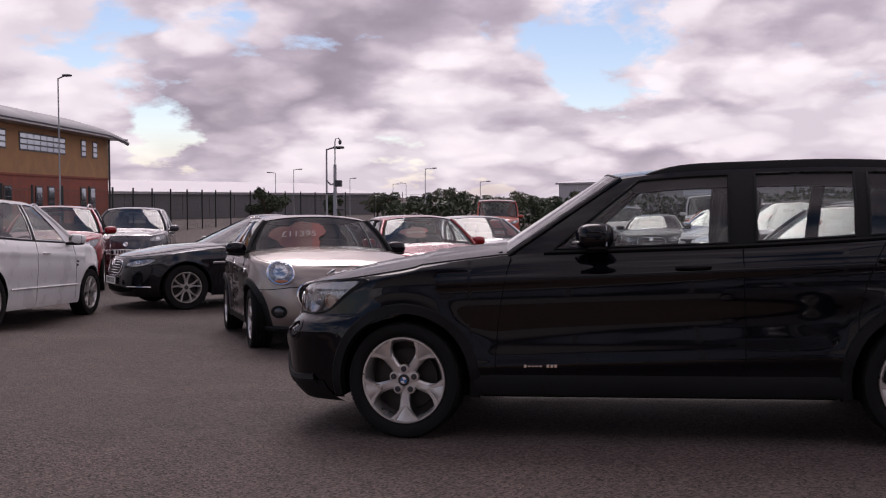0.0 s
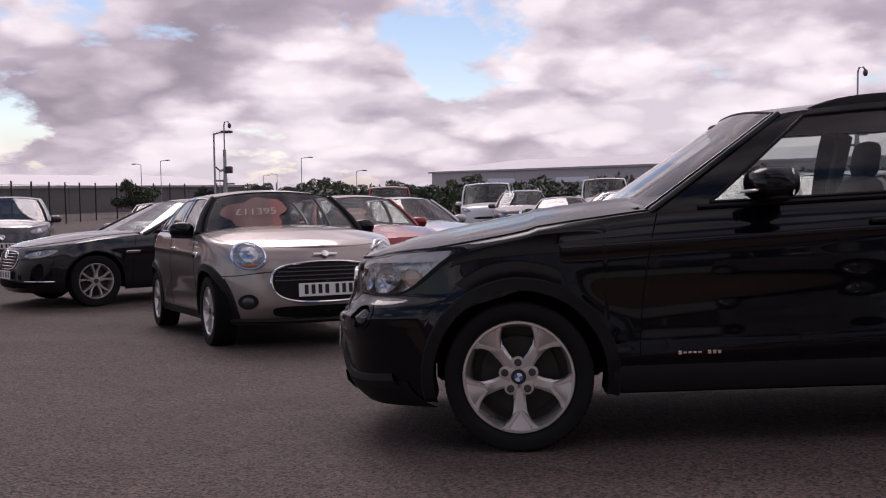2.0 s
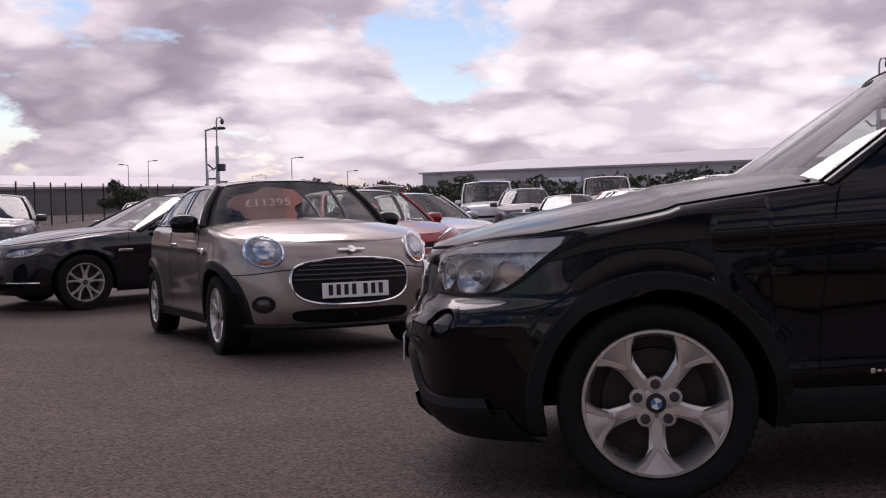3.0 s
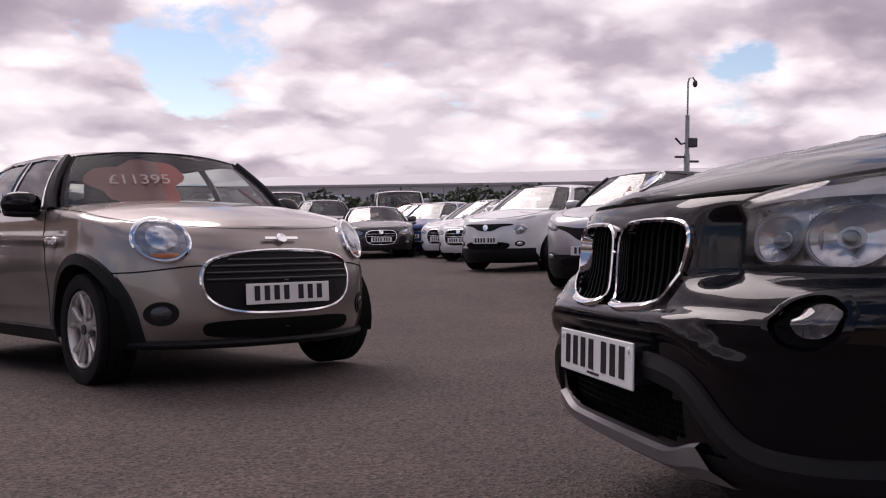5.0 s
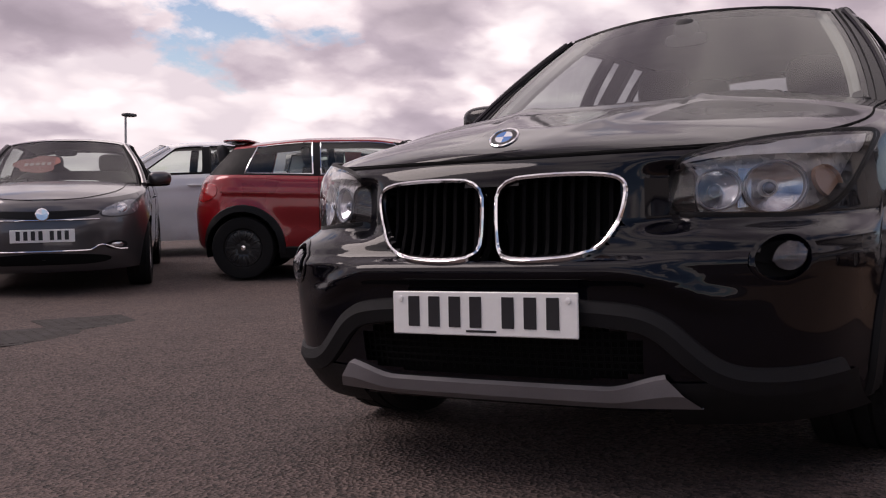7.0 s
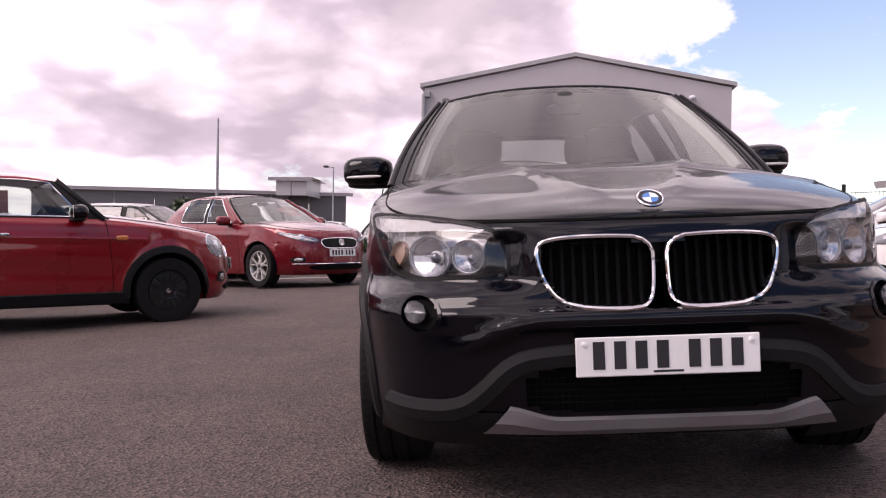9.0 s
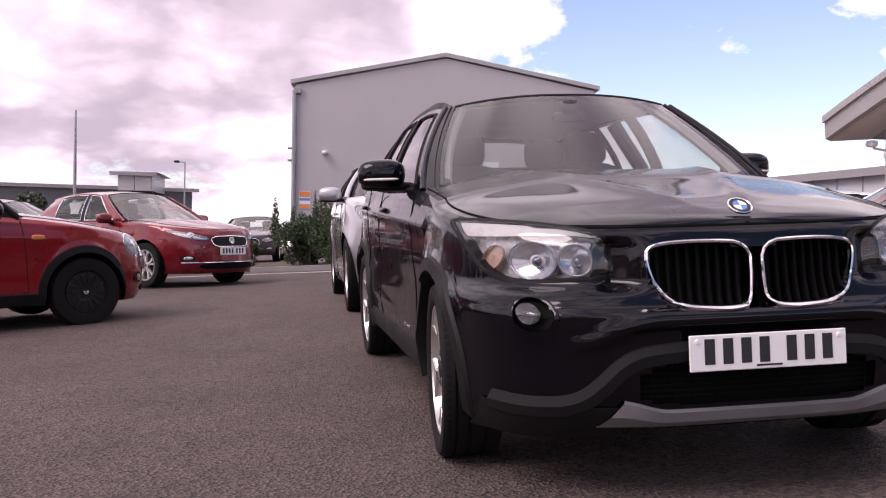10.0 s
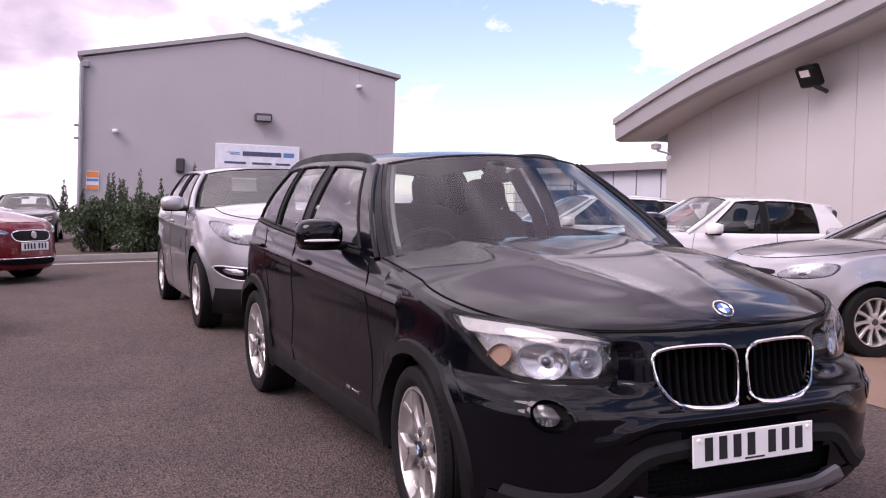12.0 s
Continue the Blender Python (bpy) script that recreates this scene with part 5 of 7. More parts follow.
def price_sticker(root, ws, text="", j=8, i0=6, size=1.0):
    """A red price splash stuck inside the windscreen, with its figures."""
    a, b, c = ws[i0, j], ws[i0, j + 4], ws[min(i0 + 3, len(ws) - 1), j]
    u, v = b - a, c - a
    u, v = u / np.linalg.norm(u), v / np.linalg.norm(v)
    nn = np.cross(u, v)
    nn /= np.linalg.norm(nn)
    if nn[0] > 0:
        nn = -nn
    ctr = a - nn * 0.012
    g = Geo()
    t = np.linspace(0, 2 * math.pi, 30, endpoint=False)
    r = 0.19 * size * (1 + 0.12 * np.sin(3 * t + 1) + 0.07 * np.sin(5 * t) + 0.05 * np.sin(8 * t + 2))
    ring = [ctr + u * q * 1.15 * math.cos(k) + v * q * 0.85 * math.sin(k) for q, k in zip(r, t)]
    g.add([ctr] + ring, [(0, i + 1, (i + 1) % 30 + 1) for i in range(30)])
    st = part("price_sticker", g, PRICE_RED, root, "red price splash inside the windscreen")
    if text:
        cu = bpy.data.curves.new("figures", "FONT")
        cu.body, cu.size, cu.align_x, cu.align_y = text, 0.13, "CENTER", "CENTER"
        tmp = bpy.data.objects.new("figures", cu)
        scene.collection.objects.link(tmp)
        me = bpy.data.meshes.new_from_object(tmp.evaluated_get(bpy.context.evaluated_depsgraph_get()))
        bpy.data.objects.remove(tmp)
        uu = u if u[1] < 0 else -u
        vv = v if v[2] > 0 else -v
        ob = part("price_figure", me, PRICE_FIGURE, st, "white price figures")
        m = Matrix((Vector(uu), Vector(vv), Vector(nn))).transposed().to_4x4()
        m.translation = Vector(ctr + nn * 0.02)
        ob.matrix_basis = m
    else:
        g = Geo()
        m = Matrix((Vector(u), Vector(v), Vector(nn))).transposed().to_4x4()
        for k in range(5):
            g.box(np.array(ctr + nn * 0.003 + u * (k - 2) * 0.055), (0.036, 0.055, 0.002), 0, m)
        part("price_bar", g, PRICE_FIGURE, st)


def nose_plate(root, sh, z, off=0.012):
    p = sh.face(0.0, z, off)
    plate(root, pose(p[0], 0, z, -2, 0, -90))


def city_hatch():
    """Silver-beige five-door retro hatchback with round lamps."""
    sp = spec(PAINT_TAUPE, 0.72, 2.567, 0.62, 0.864, 1.430, 0.832, 0.99, (0.585, 0.885), ((0.745, 0.985, "g"), (1.42, 1.44, "b"), (1.50, 1.52, "g"), (2.15, 2.18, "b"), (2.22, 2.25, "g"), (2.62, 2.50, "b")), (2.98, 2.72), 0.305, "multi",
              round=2.3, crown_x=((-0.72, 0.0), (-0.60, 0.014), (-0.42, 0.05), (0.0, 0.075), (1.0, 0.06), (3.0, 0.02)), mirror_mat=PAINT_BLACK, mirror_e=0.85, seal_mat=CHROME, seal=0.007, pillar_mat=BLACK_PLASTIC,
              mirror=(0.77, 1.03), mirror_y=0.07, mirror_x=0.07, clamshell=True, bonnet_edge=0.02, flare=0.02, handle_mat=CHROME)
    m = place(-1.906, 3.610, -60.5, 2.567)
    root, sh, ws, rf = car("hatchback", sp, m, "silver-beige five-door retro hatchback with round headlights and a red price sticker", fine=True)
    grille = [(-0.464, 0.575), (-0.421, 0.67), (-0.238, 0.705), (0.0, 0.715), (0.238, 0.705), (0.421, 0.67), (0.464, 0.575), (0.432, 0.455), (0.292, 0.39), (0.0, 0.38), (-0.292, 0.39), (-0.432, 0.455)]
    part("grille", patch(sh, grille, 0.006, 0.0, 6), BLACK_PLASTIC, root)
    part("grille_frame", ring_band(sh, grille, 0.013, 0.004, 1, 2, 0.012), CHROME, root, "chrome grille frame")
    for z in (0.565, 0.60, 0.635, 0.667):
        k = 0.43 - max(0, z - 0.625) * 2.5
        part("grille_bar", Geo().tube([sh.face(y, z, 0.012) for y in np.linspace(-k, k, 24)], 0.007, 6), DARK_TRIM, root)
    part("lower_intake", patch(sh, [(-0.46, 0.31), (-0.43, 0.352), (0, 0.352), (0.43, 0.352), (0.46, 0.31), (0.42, 0.262), (0, 0.252), (-0.42, 0.262)], 0.006, 0, 5), DARK_VOID, root)
    part("bumper_lip", Geo().tube([sh.face(y, 0.235, 0.012) for y in np.linspace(-0.80, 0.80, 40)], 0.022, 8), BLACK_PLASTIC, root)
    for s in (-1, 1):
        o = ellipse(0.600, 0.775, 0.112, 0.108, 20, 0.25)
        hl = part("headlight", patch(sh, o, 0.006, 0.0, 6, "f", s, rounds=1), LAMP_GREY, root, "round headlight with chrome bezel")
        part("headlight_bezel", ring_band(sh, o, 0.014, 0.006, s, 1, 0.014), CHROME, hl)
        part("projector", patch(sh, ellipse(0.600, 0.786, 0.066, 0.062, 16), 0.012, 0.010, 6, "f", s, rounds=1), REFLECTOR, hl)
        part("indicator", patch(sh, [(0.535, 0.708), (0.665, 0.708), (0.645, 0.688), (0.600, 0.679), (0.555, 0.688)], 0.012, 0.004, 4, "f", s), AMBER, hl)
        part("lens", patch(sh, o, 0.016, 0.022, 6, "f", s, rounds=1), LENS, hl)
        fg = part("fog_light", patch(sh, ellipse(0.625, 0.395, 0.070, 0.064), 0.006, -0.003, 5, "f", s), BLACK_PLASTIC, root)
        part("fog_lens", patch(sh, ellipse(0.625, 0.395, 0.042, 0.040), 0.010, 0.008, 5, "f", s), FOG_GLASS, fg)
        for xc in (0.0, sp["wb"]):
            t = np.linspace(-0.15, math.pi + 0.15, 36)
            rows = [[sh.side(xc + (sh.ar + dr) * math.cos(a), sh.r + (sh.ar + dr) * math.sin(a), s, o2) for a in t] for dr, o2 in ((-0.012, -0.05), (-0.004, 0.012), (0.055, 0.012), (0.065, -0.004))]
            part("arch_trim", Geo().grid(np.array(rows), flip=s > 0), BLACK_PLASTIC, root, "black plastic wheel arch trim")
        xs = np.linspace(sh.ar, sp["wb"] - sh.ar, 20)
        part("sill_trim", Geo().grid(np.array([[sh.side(x, z, s, o2) for z, o2 in ((0.20, -0.05), (0.215, 0.008), (0.29, 0.012), (0.31, -0.004))] for x in xs]), flip=s < 0), BLACK_PLASTIC, root)
        part("side_scuttle", Geo().blob(sh.side(0.40, 0.79, s, 0.008), (0.09, 0.012, 0.032), 0.6), CHROME, root)
    for s in (-1, 1):
        line = [sh.face(s * y, 0.640 - 0.030 * smoothstep(0.45, 0.78, y), 0.001) for y in np.linspace(0.44, 0.82, 24)]
        part("bonnet_gap", Geo().tube(line, 0.004, 5), DARK_VOID, root)
    c = sh.face(0.0, 0.775, 0.02)
    bd = part("winged_badge", Geo().lathe([(0, 0.032), (0.006, 0.031), (0.008, 0.001)], n=20, axis="x"), CHROME, root)
    bd.matrix_basis = pose(c[0] - 0.005, 0, c[2] - 0.004, 0, 40, 0) @ pose(0, 0, 0, 0, 180, 0)
    for s in (-1, 1):
        part("badge_wing", Geo().box((0.0, s * 0.068, 0), (0.006, 0.075, 0.022), 0.002), CHROME, bd)
    nose_plate(root, sh, 0.485, 0.02)
    price_sticker(root, ws, "£11395", j=16, i0=6, size=1.35)
    for y0, y1 in ((-0.5, 0.05), (0.1, 0.6)):
        part("wiper", Geo().tube([ws[1, int(round((y / 0.75 + 1) * 12))] * 0.8 + ws[2, int(round((y / 0.75 + 1) * 12))] * 0.2 + (-0.012, 0, 0.012) for y in np.linspace(y0, y1, 7)], 0.007, 6), BLACK_PLASTIC, root)


city_hatch()


def front(root, sh, sp, hood, grille=None, grille_mat=BLACK_PLASTIC, rim_of=None, lamps=None, drl=None, fog=None, intake=None, dark=None, plate_z=0.50, badge=None, bars_z=(), sticker=None, ws=None, base=None):
    """The nose of a car: grille, lamps, intake, fog lights, lower trim, badge, plate."""
    hw = sp["hub_y"]
    if dark is not None:
        ys = np.linspace(-hw * 0.90, hw * 0.90, 40)
        part("lower_bumper", Geo().grid(np.array([[sh.face(y, z, 0.005) for z in np.linspace(0.165, dark, 7)] for y in ys]), flip=False), BLACK_PLASTIC, root, "black plastic lower bumper")
    if grille is not None:
        full = [(-y, z) for y, z in grille[::-1]] + list(grille)
        part("grille", patch(sh, full, 0.007, 0.0, 5), grille_mat, root)
        for z in bars_z:
            yy = max(y for y, q in grille) * 0.86
            part("grille_bar", Geo().tube([sh.face(y, z, 0.010) for y in np.linspace(-yy, yy, 16)], 0.006, 6), DARK_TRIM if rim_of is None else rim_of, root)
        if rim_of is not None:
            part("grille_frame", ring_band(sh, full, 0.010, 0.004, 1, 2, 0.010), rim_of, root)
    if intake is not None:
        part("lower_intake", patch(sh, [(-y, z) for y, z in intake[::-1]] + list(intake), 0.008, 0.0, 5), DARK_VOID, root)
    lamp(root, sh, lamps or [(hw * 0.56, hood - 0.13), (hw * 0.58, hood - 0.05), (hw * 0.80, hood + 0.01), (hw * 0.92, hood + 0.03), (hw * 0.93, hood - 0.05), (hw * 0.80, hood - 0.14)], drl, base=base)
    if fog is not None:
        for s in (-1, 1):
            fg = part("fog_light", patch(sh, ellipse(fog[0], fog[1], fog[2], fog[3]), 0.009, -0.003, 5, "f", s), BLACK_PLASTIC, root)
            part("fog_lens", patch(sh, ellipse(fog[0], fog[1], fog[2] * 0.6, fog[3] * 0.6), 0.013, 0.005, 5, "f", s), REFLECTOR, fg)
    if badge is not None:
        c = sh.face(0, badge, 0.022)
        b = part("nose_badge", Geo().lathe([(0.008, 0.056), (0.0, 0.056), (-0.005, 0.048), (-0.003, 0.001)], n=28, axis="x"), CHROME, root)
        b.matrix_basis = Matrix.Translation(c) @ pose(0, 0, 0, 0, 8, 0)
    nose_plate(root, sh, plate_z, 0.02)
    if sticker is not None:
        price_sticker(root, ws, j=sticker)
    part("wiper", Geo().tube([ws[1, j] * 0.8 + ws[2, j] * 0.2 + (-0.012, 0, 0.012) for j in range(5, 19, 2)], 0.008, 6), BLACK_PLASTIC, root)
    part("rear_view_mirror", Geo().blob(ws[-3, 12] + (0.10, 0, -0.03), (0.02, 0.11, 0.035), 0.6), DASH, root)


def tail(root, sh, sp, belt):
    hw = sp["hub_y"]
    for s in (-1, 1):
        part("tail_light", patch(sh, [(hw * 0.62, belt - 0.22), (hw * 0.66, belt - 0.04), (hw * 0.93, belt - 0.02), (hw * 0.95, belt - 0.20)], 0.006, 0.010, 4, "r", s), RED_LENS, root, "red tail light")
    part("rear_plate_panel", patch(sh, [(-0.30, 0.62), (-0.30, 0.76), (0.30, 0.76), (0.30, 0.62)], 0.005, 0.0, 4, "r", rounds=1), PLATE_YELLOW, root)


def roof_bars(root, sp, material=SATIN, y=0.60):
    rail = curve(*sp["roof"])
    x0, x1 = sp["pillars"][0][1] + 0.15, sp["pillars"][-1][1] - 0.1
    for s in (-1, 1):
        pts = [(x, s * sp["hub_y"] * y, float(rail(x)) + 0.025 + 0.045 * (1 - abs((x - (x0 + x1) / 2) / ((x1 - x0) / 2)) ** 6)) for x in np.linspace(x0, x1, 16)]
        part("roof_rail", Geo().tube(pts, 0.016, 8), material, root)


HATCH_PANES = lambda a, b: ((a[0] + 0.24, a[1] + 0.12, "g"), (1.50, 1.53, "b"), (1.60, 1.63, "g"), (2.30, 2.28, "p"))  # noqa: E731
GRILLE_SLIM = [(0.06, 0.655), (0.40, 0.68), (0.46, 0.70), (0.44, 0.735), (0.06, 0.725)]
INTAKE_WIDE = [(0.05, 0.27), (0.50, 0.27), (0.56, 0.34), (0.05, 0.37)]


def small_hatch(name, paint_mat, m, label, sticker=None, fine=False, **kw):
    """A five-door supermini with a slim grille and chrome lower strip."""
    a, d = (0.50, 1.14), (3.02, 2.62)
    sp = spec(paint_mat, 0.84, 2.47, 0.66, 0.845, 1.46, 0.82, 0.95, a, HATCH_PANES(a, d), d, 0.30, kw.pop("style", "five"), **kw)
    root, sh, ws, rf = car(name, sp, m, label, fine=fine)
    front(root, sh, sp, 0.82, GRILLE_SLIM, BLACK_PLASTIC, None, [(0.47, 0.66), (0.45, 0.72), (0.58, 0.79), (0.74, 0.83), (0.775, 0.78), (0.74, 0.67)], None, (0.58, 0.42, 0.085, 0.04), INTAKE_WIDE, None, 0.52, 0.695, (), sticker, ws)
    part("chrome_strip", Geo().tube([sh.face(y, 0.385 + 0.045 * smoothstep(0.36, 0.46, abs(y)) - 0.05 * smoothstep(0.46, 0.62, abs(y)), 0.010) for y in np.linspace(-0.66, 0.66, 48)], 0.008, 6), CHROME, root)
    part("grille_strip", Geo().tube([sh.face(y, 0.650, 0.010) for y in np.linspace(-0.45, 0.45, 24)], 0.006, 6), CHROME, root)
    tail(root, sh, sp, 0.95)
    return root


def crossover(name, paint_mat, m, label, roof_mat=None, sticker=None, **kw):
    """A small crossover: V-shaped dark grille, tall nose, dark lower bumper."""
    a, d = (0.46, 1.12), (3.05, 2.60)
    sp = spec(paint_mat, 0.87, 2.606, 0.65, 0.885, 1.56, 0.92, 1.04, a, HATCH_PANES(a, d), d, 0.33, kw.pop("style", "five"), roof_mat=roof_mat or paint_mat, pillar_mat=kw.pop("pillar_mat", BLACK_PLASTIC), **kw)
    root, sh, ws, rf = car(name, sp, m, label)
    front(root, sh, sp, 0.92, [(0.02, 0.63), (0.16, 0.64), (0.32, 0.745), (0.52, 0.80), (0.52, 0.835), (0.25, 0.80), (0.02, 0.79)], BLACK_PLASTIC, None,
          [(0.50, 0.76), (0.50, 0.82), (0.62, 0.87), (0.78, 0.91), (0.80, 0.86), (0.70, 0.77)], None, (0.62, 0.45, 0.10, 0.045), [(0.05, 0.33), (0.40, 0.33), (0.46, 0.42), (0.05, 0.44)], 0.47, 0.52, 0.725, (), sticker, ws)
    tail(root, sh, sp, 1.04)
    return root


def bug_crossover(name, m, label):
    """White crossover with round lamps low in the face and a dark V grille."""
    a, d = (0.50, 1.10), (3.0, 2.50)
    sp = spec(PAINT_WHITE, 0.86, 2.53, 0.74, 0.885, 1.565, 0.93, 1.06, a, HATCH_PANES(a, d), d, 0.335, "five", rim_mat=ALLOY_DARK, flare=0.03)
    root, sh, ws, rf = car(name, sp, m, label)
    front(root, sh, sp, 0.93, [(0.02, 0.72), (0.14, 0.72), (0.30, 0.80), (0.50, 0.815), (0.50, 0.845), (0.02, 0.84)], BLACK_PLASTIC, None, ellipse(0.60, 0.745, 0.09, 0.085), None, (0.60, 0.50, 0.07, 0.05), [(0.05, 0.40), (0.42, 0.40), (0.48, 0.52), (0.05, 0.54)], 0.42, 0.56, 0.775, (), None, ws, base=CHROME)
    for s in (-1, 1):
        part("side_lamp", patch(sh, [(0.52, 0.90), (0.55, 0.93), (0.74, 0.99), (0.76, 0.95)], 0.006, 0.006, 4, "f", s), LAMP_WHITE, root)
    return root


def executive(name, paint_mat, m, label, wb=2.96, fine=False, **kw):
    """A low saloon with a mesh grille and slim lamps."""
    a, d = (0.72, 1.55), (3.55, 2.98)
    sp = spec(paint_mat, 0.88, wb, 1.10, 0.94, 1.457, 0.80, 0.955, a, ((1.02, 1.68, "g"), (1.92, 1.95, "b"), (2.00, 2.03, "g"), (2.80, 2.62, "p")), d, 0.345, kw.pop("style", "multi"), round=2.5, **kw)
    root, sh, ws, rf = car(name, sp, m, label, fine=fine)
    front(root, sh, sp, 0.80, [(0.02, 0.52), (0.26, 0.52), (0.35, 0.62), (0.33, 0.745), (0.02, 0.755)], BLACK_PLASTIC, CHROME, [(0.48, 0.66), (0.44, 0.70), (0.60, 0.755), (0.80, 0.79), (0.84, 0.76), (0.70, 0.67)], [(0.50, 0.665), (0.72, 0.675), (0.82, 0.75), (0.74, 0.70)], None, INTAKE_WIDE, None, 0.44, 0.70, (0.56, 0.60, 0.64, 0.68, 0.72), None, ws)
    for s in (-1, 1):
        part("side_vent", Geo().box(sh.side(0.52, 0.72, s, 0.006), (0.20, 0.012, 0.035), 0.005), CHROME, root)
        part("bumper_blade", Geo().tube([sh.face(s * y, 0.36, 0.012) for y in np.linspace(0.50, 0.80, 10)], 0.010, 6), CHROME, root)
    tail(root, sh, sp, 0.955)
    return root, ws


def people_carrier(name, paint_mat, m, label, **kw):
    a, d = (0.42, 1.18), (3.62, 3.30)
    sp = spec(paint_mat, 0.92, 2.85, 0.99, 0.94, 1.63, 0.93, 1.04, a, ((0.74, 1.33, "g"), (1.62, 1.65, "b"), (1.72, 1.75, "g"), (2.62, 2.62, "b"), (2.70, 2.70, "g"), (3.35, 3.15, "p")), d, 0.335, "multi", seal_mat=CHROME, seal=0.008, **kw)
    root, sh, ws, rf = car(name, sp, m, label)
    front(root, sh, sp, 0.93, [(0.02, 0.50), (0.34, 0.50), (0.42, 0.60), (0.02, 0.62)], BLACK_PLASTIC, CHROME, None, None, (0.66, 0.42, 0.07, 0.05), INTAKE_WIDE, None, 0.56, 0.74, (), None, ws)
    for s in (-1, 1):
        for k in range(2):
            part("side_vent", Geo().box(sh.side(0.47 + 0.02 * k, 0.79 - k * 0.05, s, 0.005), (0.05, 0.012, 0.03), 0.004), DARK_TRIM, root)
        part("side_moulding", Geo().tube([sh.side(x, 0.47, s, 0.008) for x in np.linspace(0.5, 2.4, 16)], 0.013, 6), paint_mat, root)
    tail(root, sh, sp, 1.04)
    return root


def suv(name, paint_mat, m, label, sticker=None, rails=SATIN, **kw):
    a, d = (0.48, 1.16), (3.36, 2.98)
    sp = spec(paint_mat, 0.88, 2.64, 0.92, 0.925, kw.pop("tall", 1.63), 0.97, 1.08, a, ((0.74, 1.30, "g"), (1.58, 1.61, "b"), (1.68, 1.71, "g"), (2.45, 2.45, "p")), d, 0.35, kw.pop("style", "five"), **kw)
    root, sh, ws, rf = car(name, sp, m, label)
    front(root, sh, sp, 0.97, [(0.02, 0.76), (0.36, 0.76), (0.44, 0.82), (0.40, 0.88), (0.20, 0.865), (0.02, 0.87)], BLACK_PLASTIC, CHROME,
          [(0.46, 0.78), (0.46, 0.86), (0.60, 0.93), (0.80, 1.00), (0.85, 0.97), (0.76, 0.82), (0.60, 0.775)], None, None, [(0.05, 0.44), (0.42, 0.44), (0.46, 0.56), (0.05, 0.58)], 0.40, 0.66, 0.92, (0.80, 0.83), sticker, ws)
    pod = [(0.50, 0.50), (0.52, 0.575), (0.66, 0.585), (0.80, 0.60), (0.83, 0.575), (0.76, 0.51), (0.66, 0.475), (0.54, 0.475)]
    for s in (-1, 1):
        fg = part("fog_light", patch(sh, pod, 0.006, 0.0, 5, "f", s, rounds=1), GRILLE_BLACK, root, "fog light in a satin frame")
        part("fog_frame", ring_band(sh, pod, 0.009, 0.004, s, 1, 0.010), SATIN, fg)
        part("fog_lens", patch(sh, [(0.60, 0.51), (0.60, 0.565), (0.77, 0.585), (0.74, 0.53)], 0.010, 0.006, 4, "f", s), REFLECTOR, fg)
    if rails:
        roof_bars(root, sp, rails)
    tail(root, sh, sp, 1.08)
    return root


def estate(name, paint_mat, m, label, sticker=None, rails=SATIN, **kw):
    a, d = (0.55, 1.32), (3.50, 3.12)
    sp = spec(paint_mat, 0.87, 2.635, 0.98, 0.90, 1.48, 0.82, 0.97, a, ((0.84, 1.46, "g"), (1.60, 1.63, "b"), (1.69, 1.72, "g"), (2.42, 2.40, "b"), (2.52, 2.50, "g"), (3.20, 2.92, "p")), d, 0.317, kw.pop("style", "turbine"), **kw)
    root, sh, ws, rf = car(name, sp, m, label)
    front(root, sh, sp, 0.82, GRILLE_SLIM, BLACK_PLASTIC, None, [(0.50, 0.65), (0.47, 0.71), (0.62, 0.775), (0.79, 0.83), (0.835, 0.79), (0.80, 0.68)], None, (0.62, 0.40, 0.10, 0.04), INTAKE_WIDE, None, 0.50, 0.695, (), sticker, ws)
    for s in (-1, 1):
        part("sill_strip", Geo().tube([sh.side(x, 0.245, s, 0.008) for x in np.linspace(0.42, 2.2, 14)], 0.010, 6), CHROME, root)
    if rails:
        roof_bars(root, sp, rails)
    tail(root, sh, sp, 0.97)
    return root


def premium(name, paint_mat, m, label, low=False, sticker=None):
    """Hatch or coupe with a tall single-frame grille."""
    a, d = (0.62, 1.38), (3.28, 2.70)
    h = 1.37 if low else 1.44
    sp = spec(paint_mat, 0.86, 2.70, 0.90, 0.91, h, 0.78, 0.93, a, ((0.92, 1.50, "g"), (1.70, 1.72, "b"), (1.78, 1.80, "g"), (2.55, 2.38, "p")), d, 0.325, "multi")
    root, sh, ws, rf = car(name, sp, m, label)
    front(root, sh, sp, 0.78, [(0.02, 0.36), (0.30, 0.36), (0.40, 0.52), (0.36, 0.70), (0.02, 0.71)], DARK_VOID, CHROME, [(0.46, 0.60), (0.44, 0.67), (0.60, 0.72), (0.80, 0.76), (0.83, 0.72), (0.70, 0.61)], [(0.48, 0.60), (0.70, 0.61), (0.82, 0.70), (0.72, 0.64)], (0.66, 0.40, 0.12, 0.05), None, None, 0.48, 0.66, (0.42, 0.56, 0.62), sticker, ws)
    tail(root, sh, sp, 0.93)
    return root


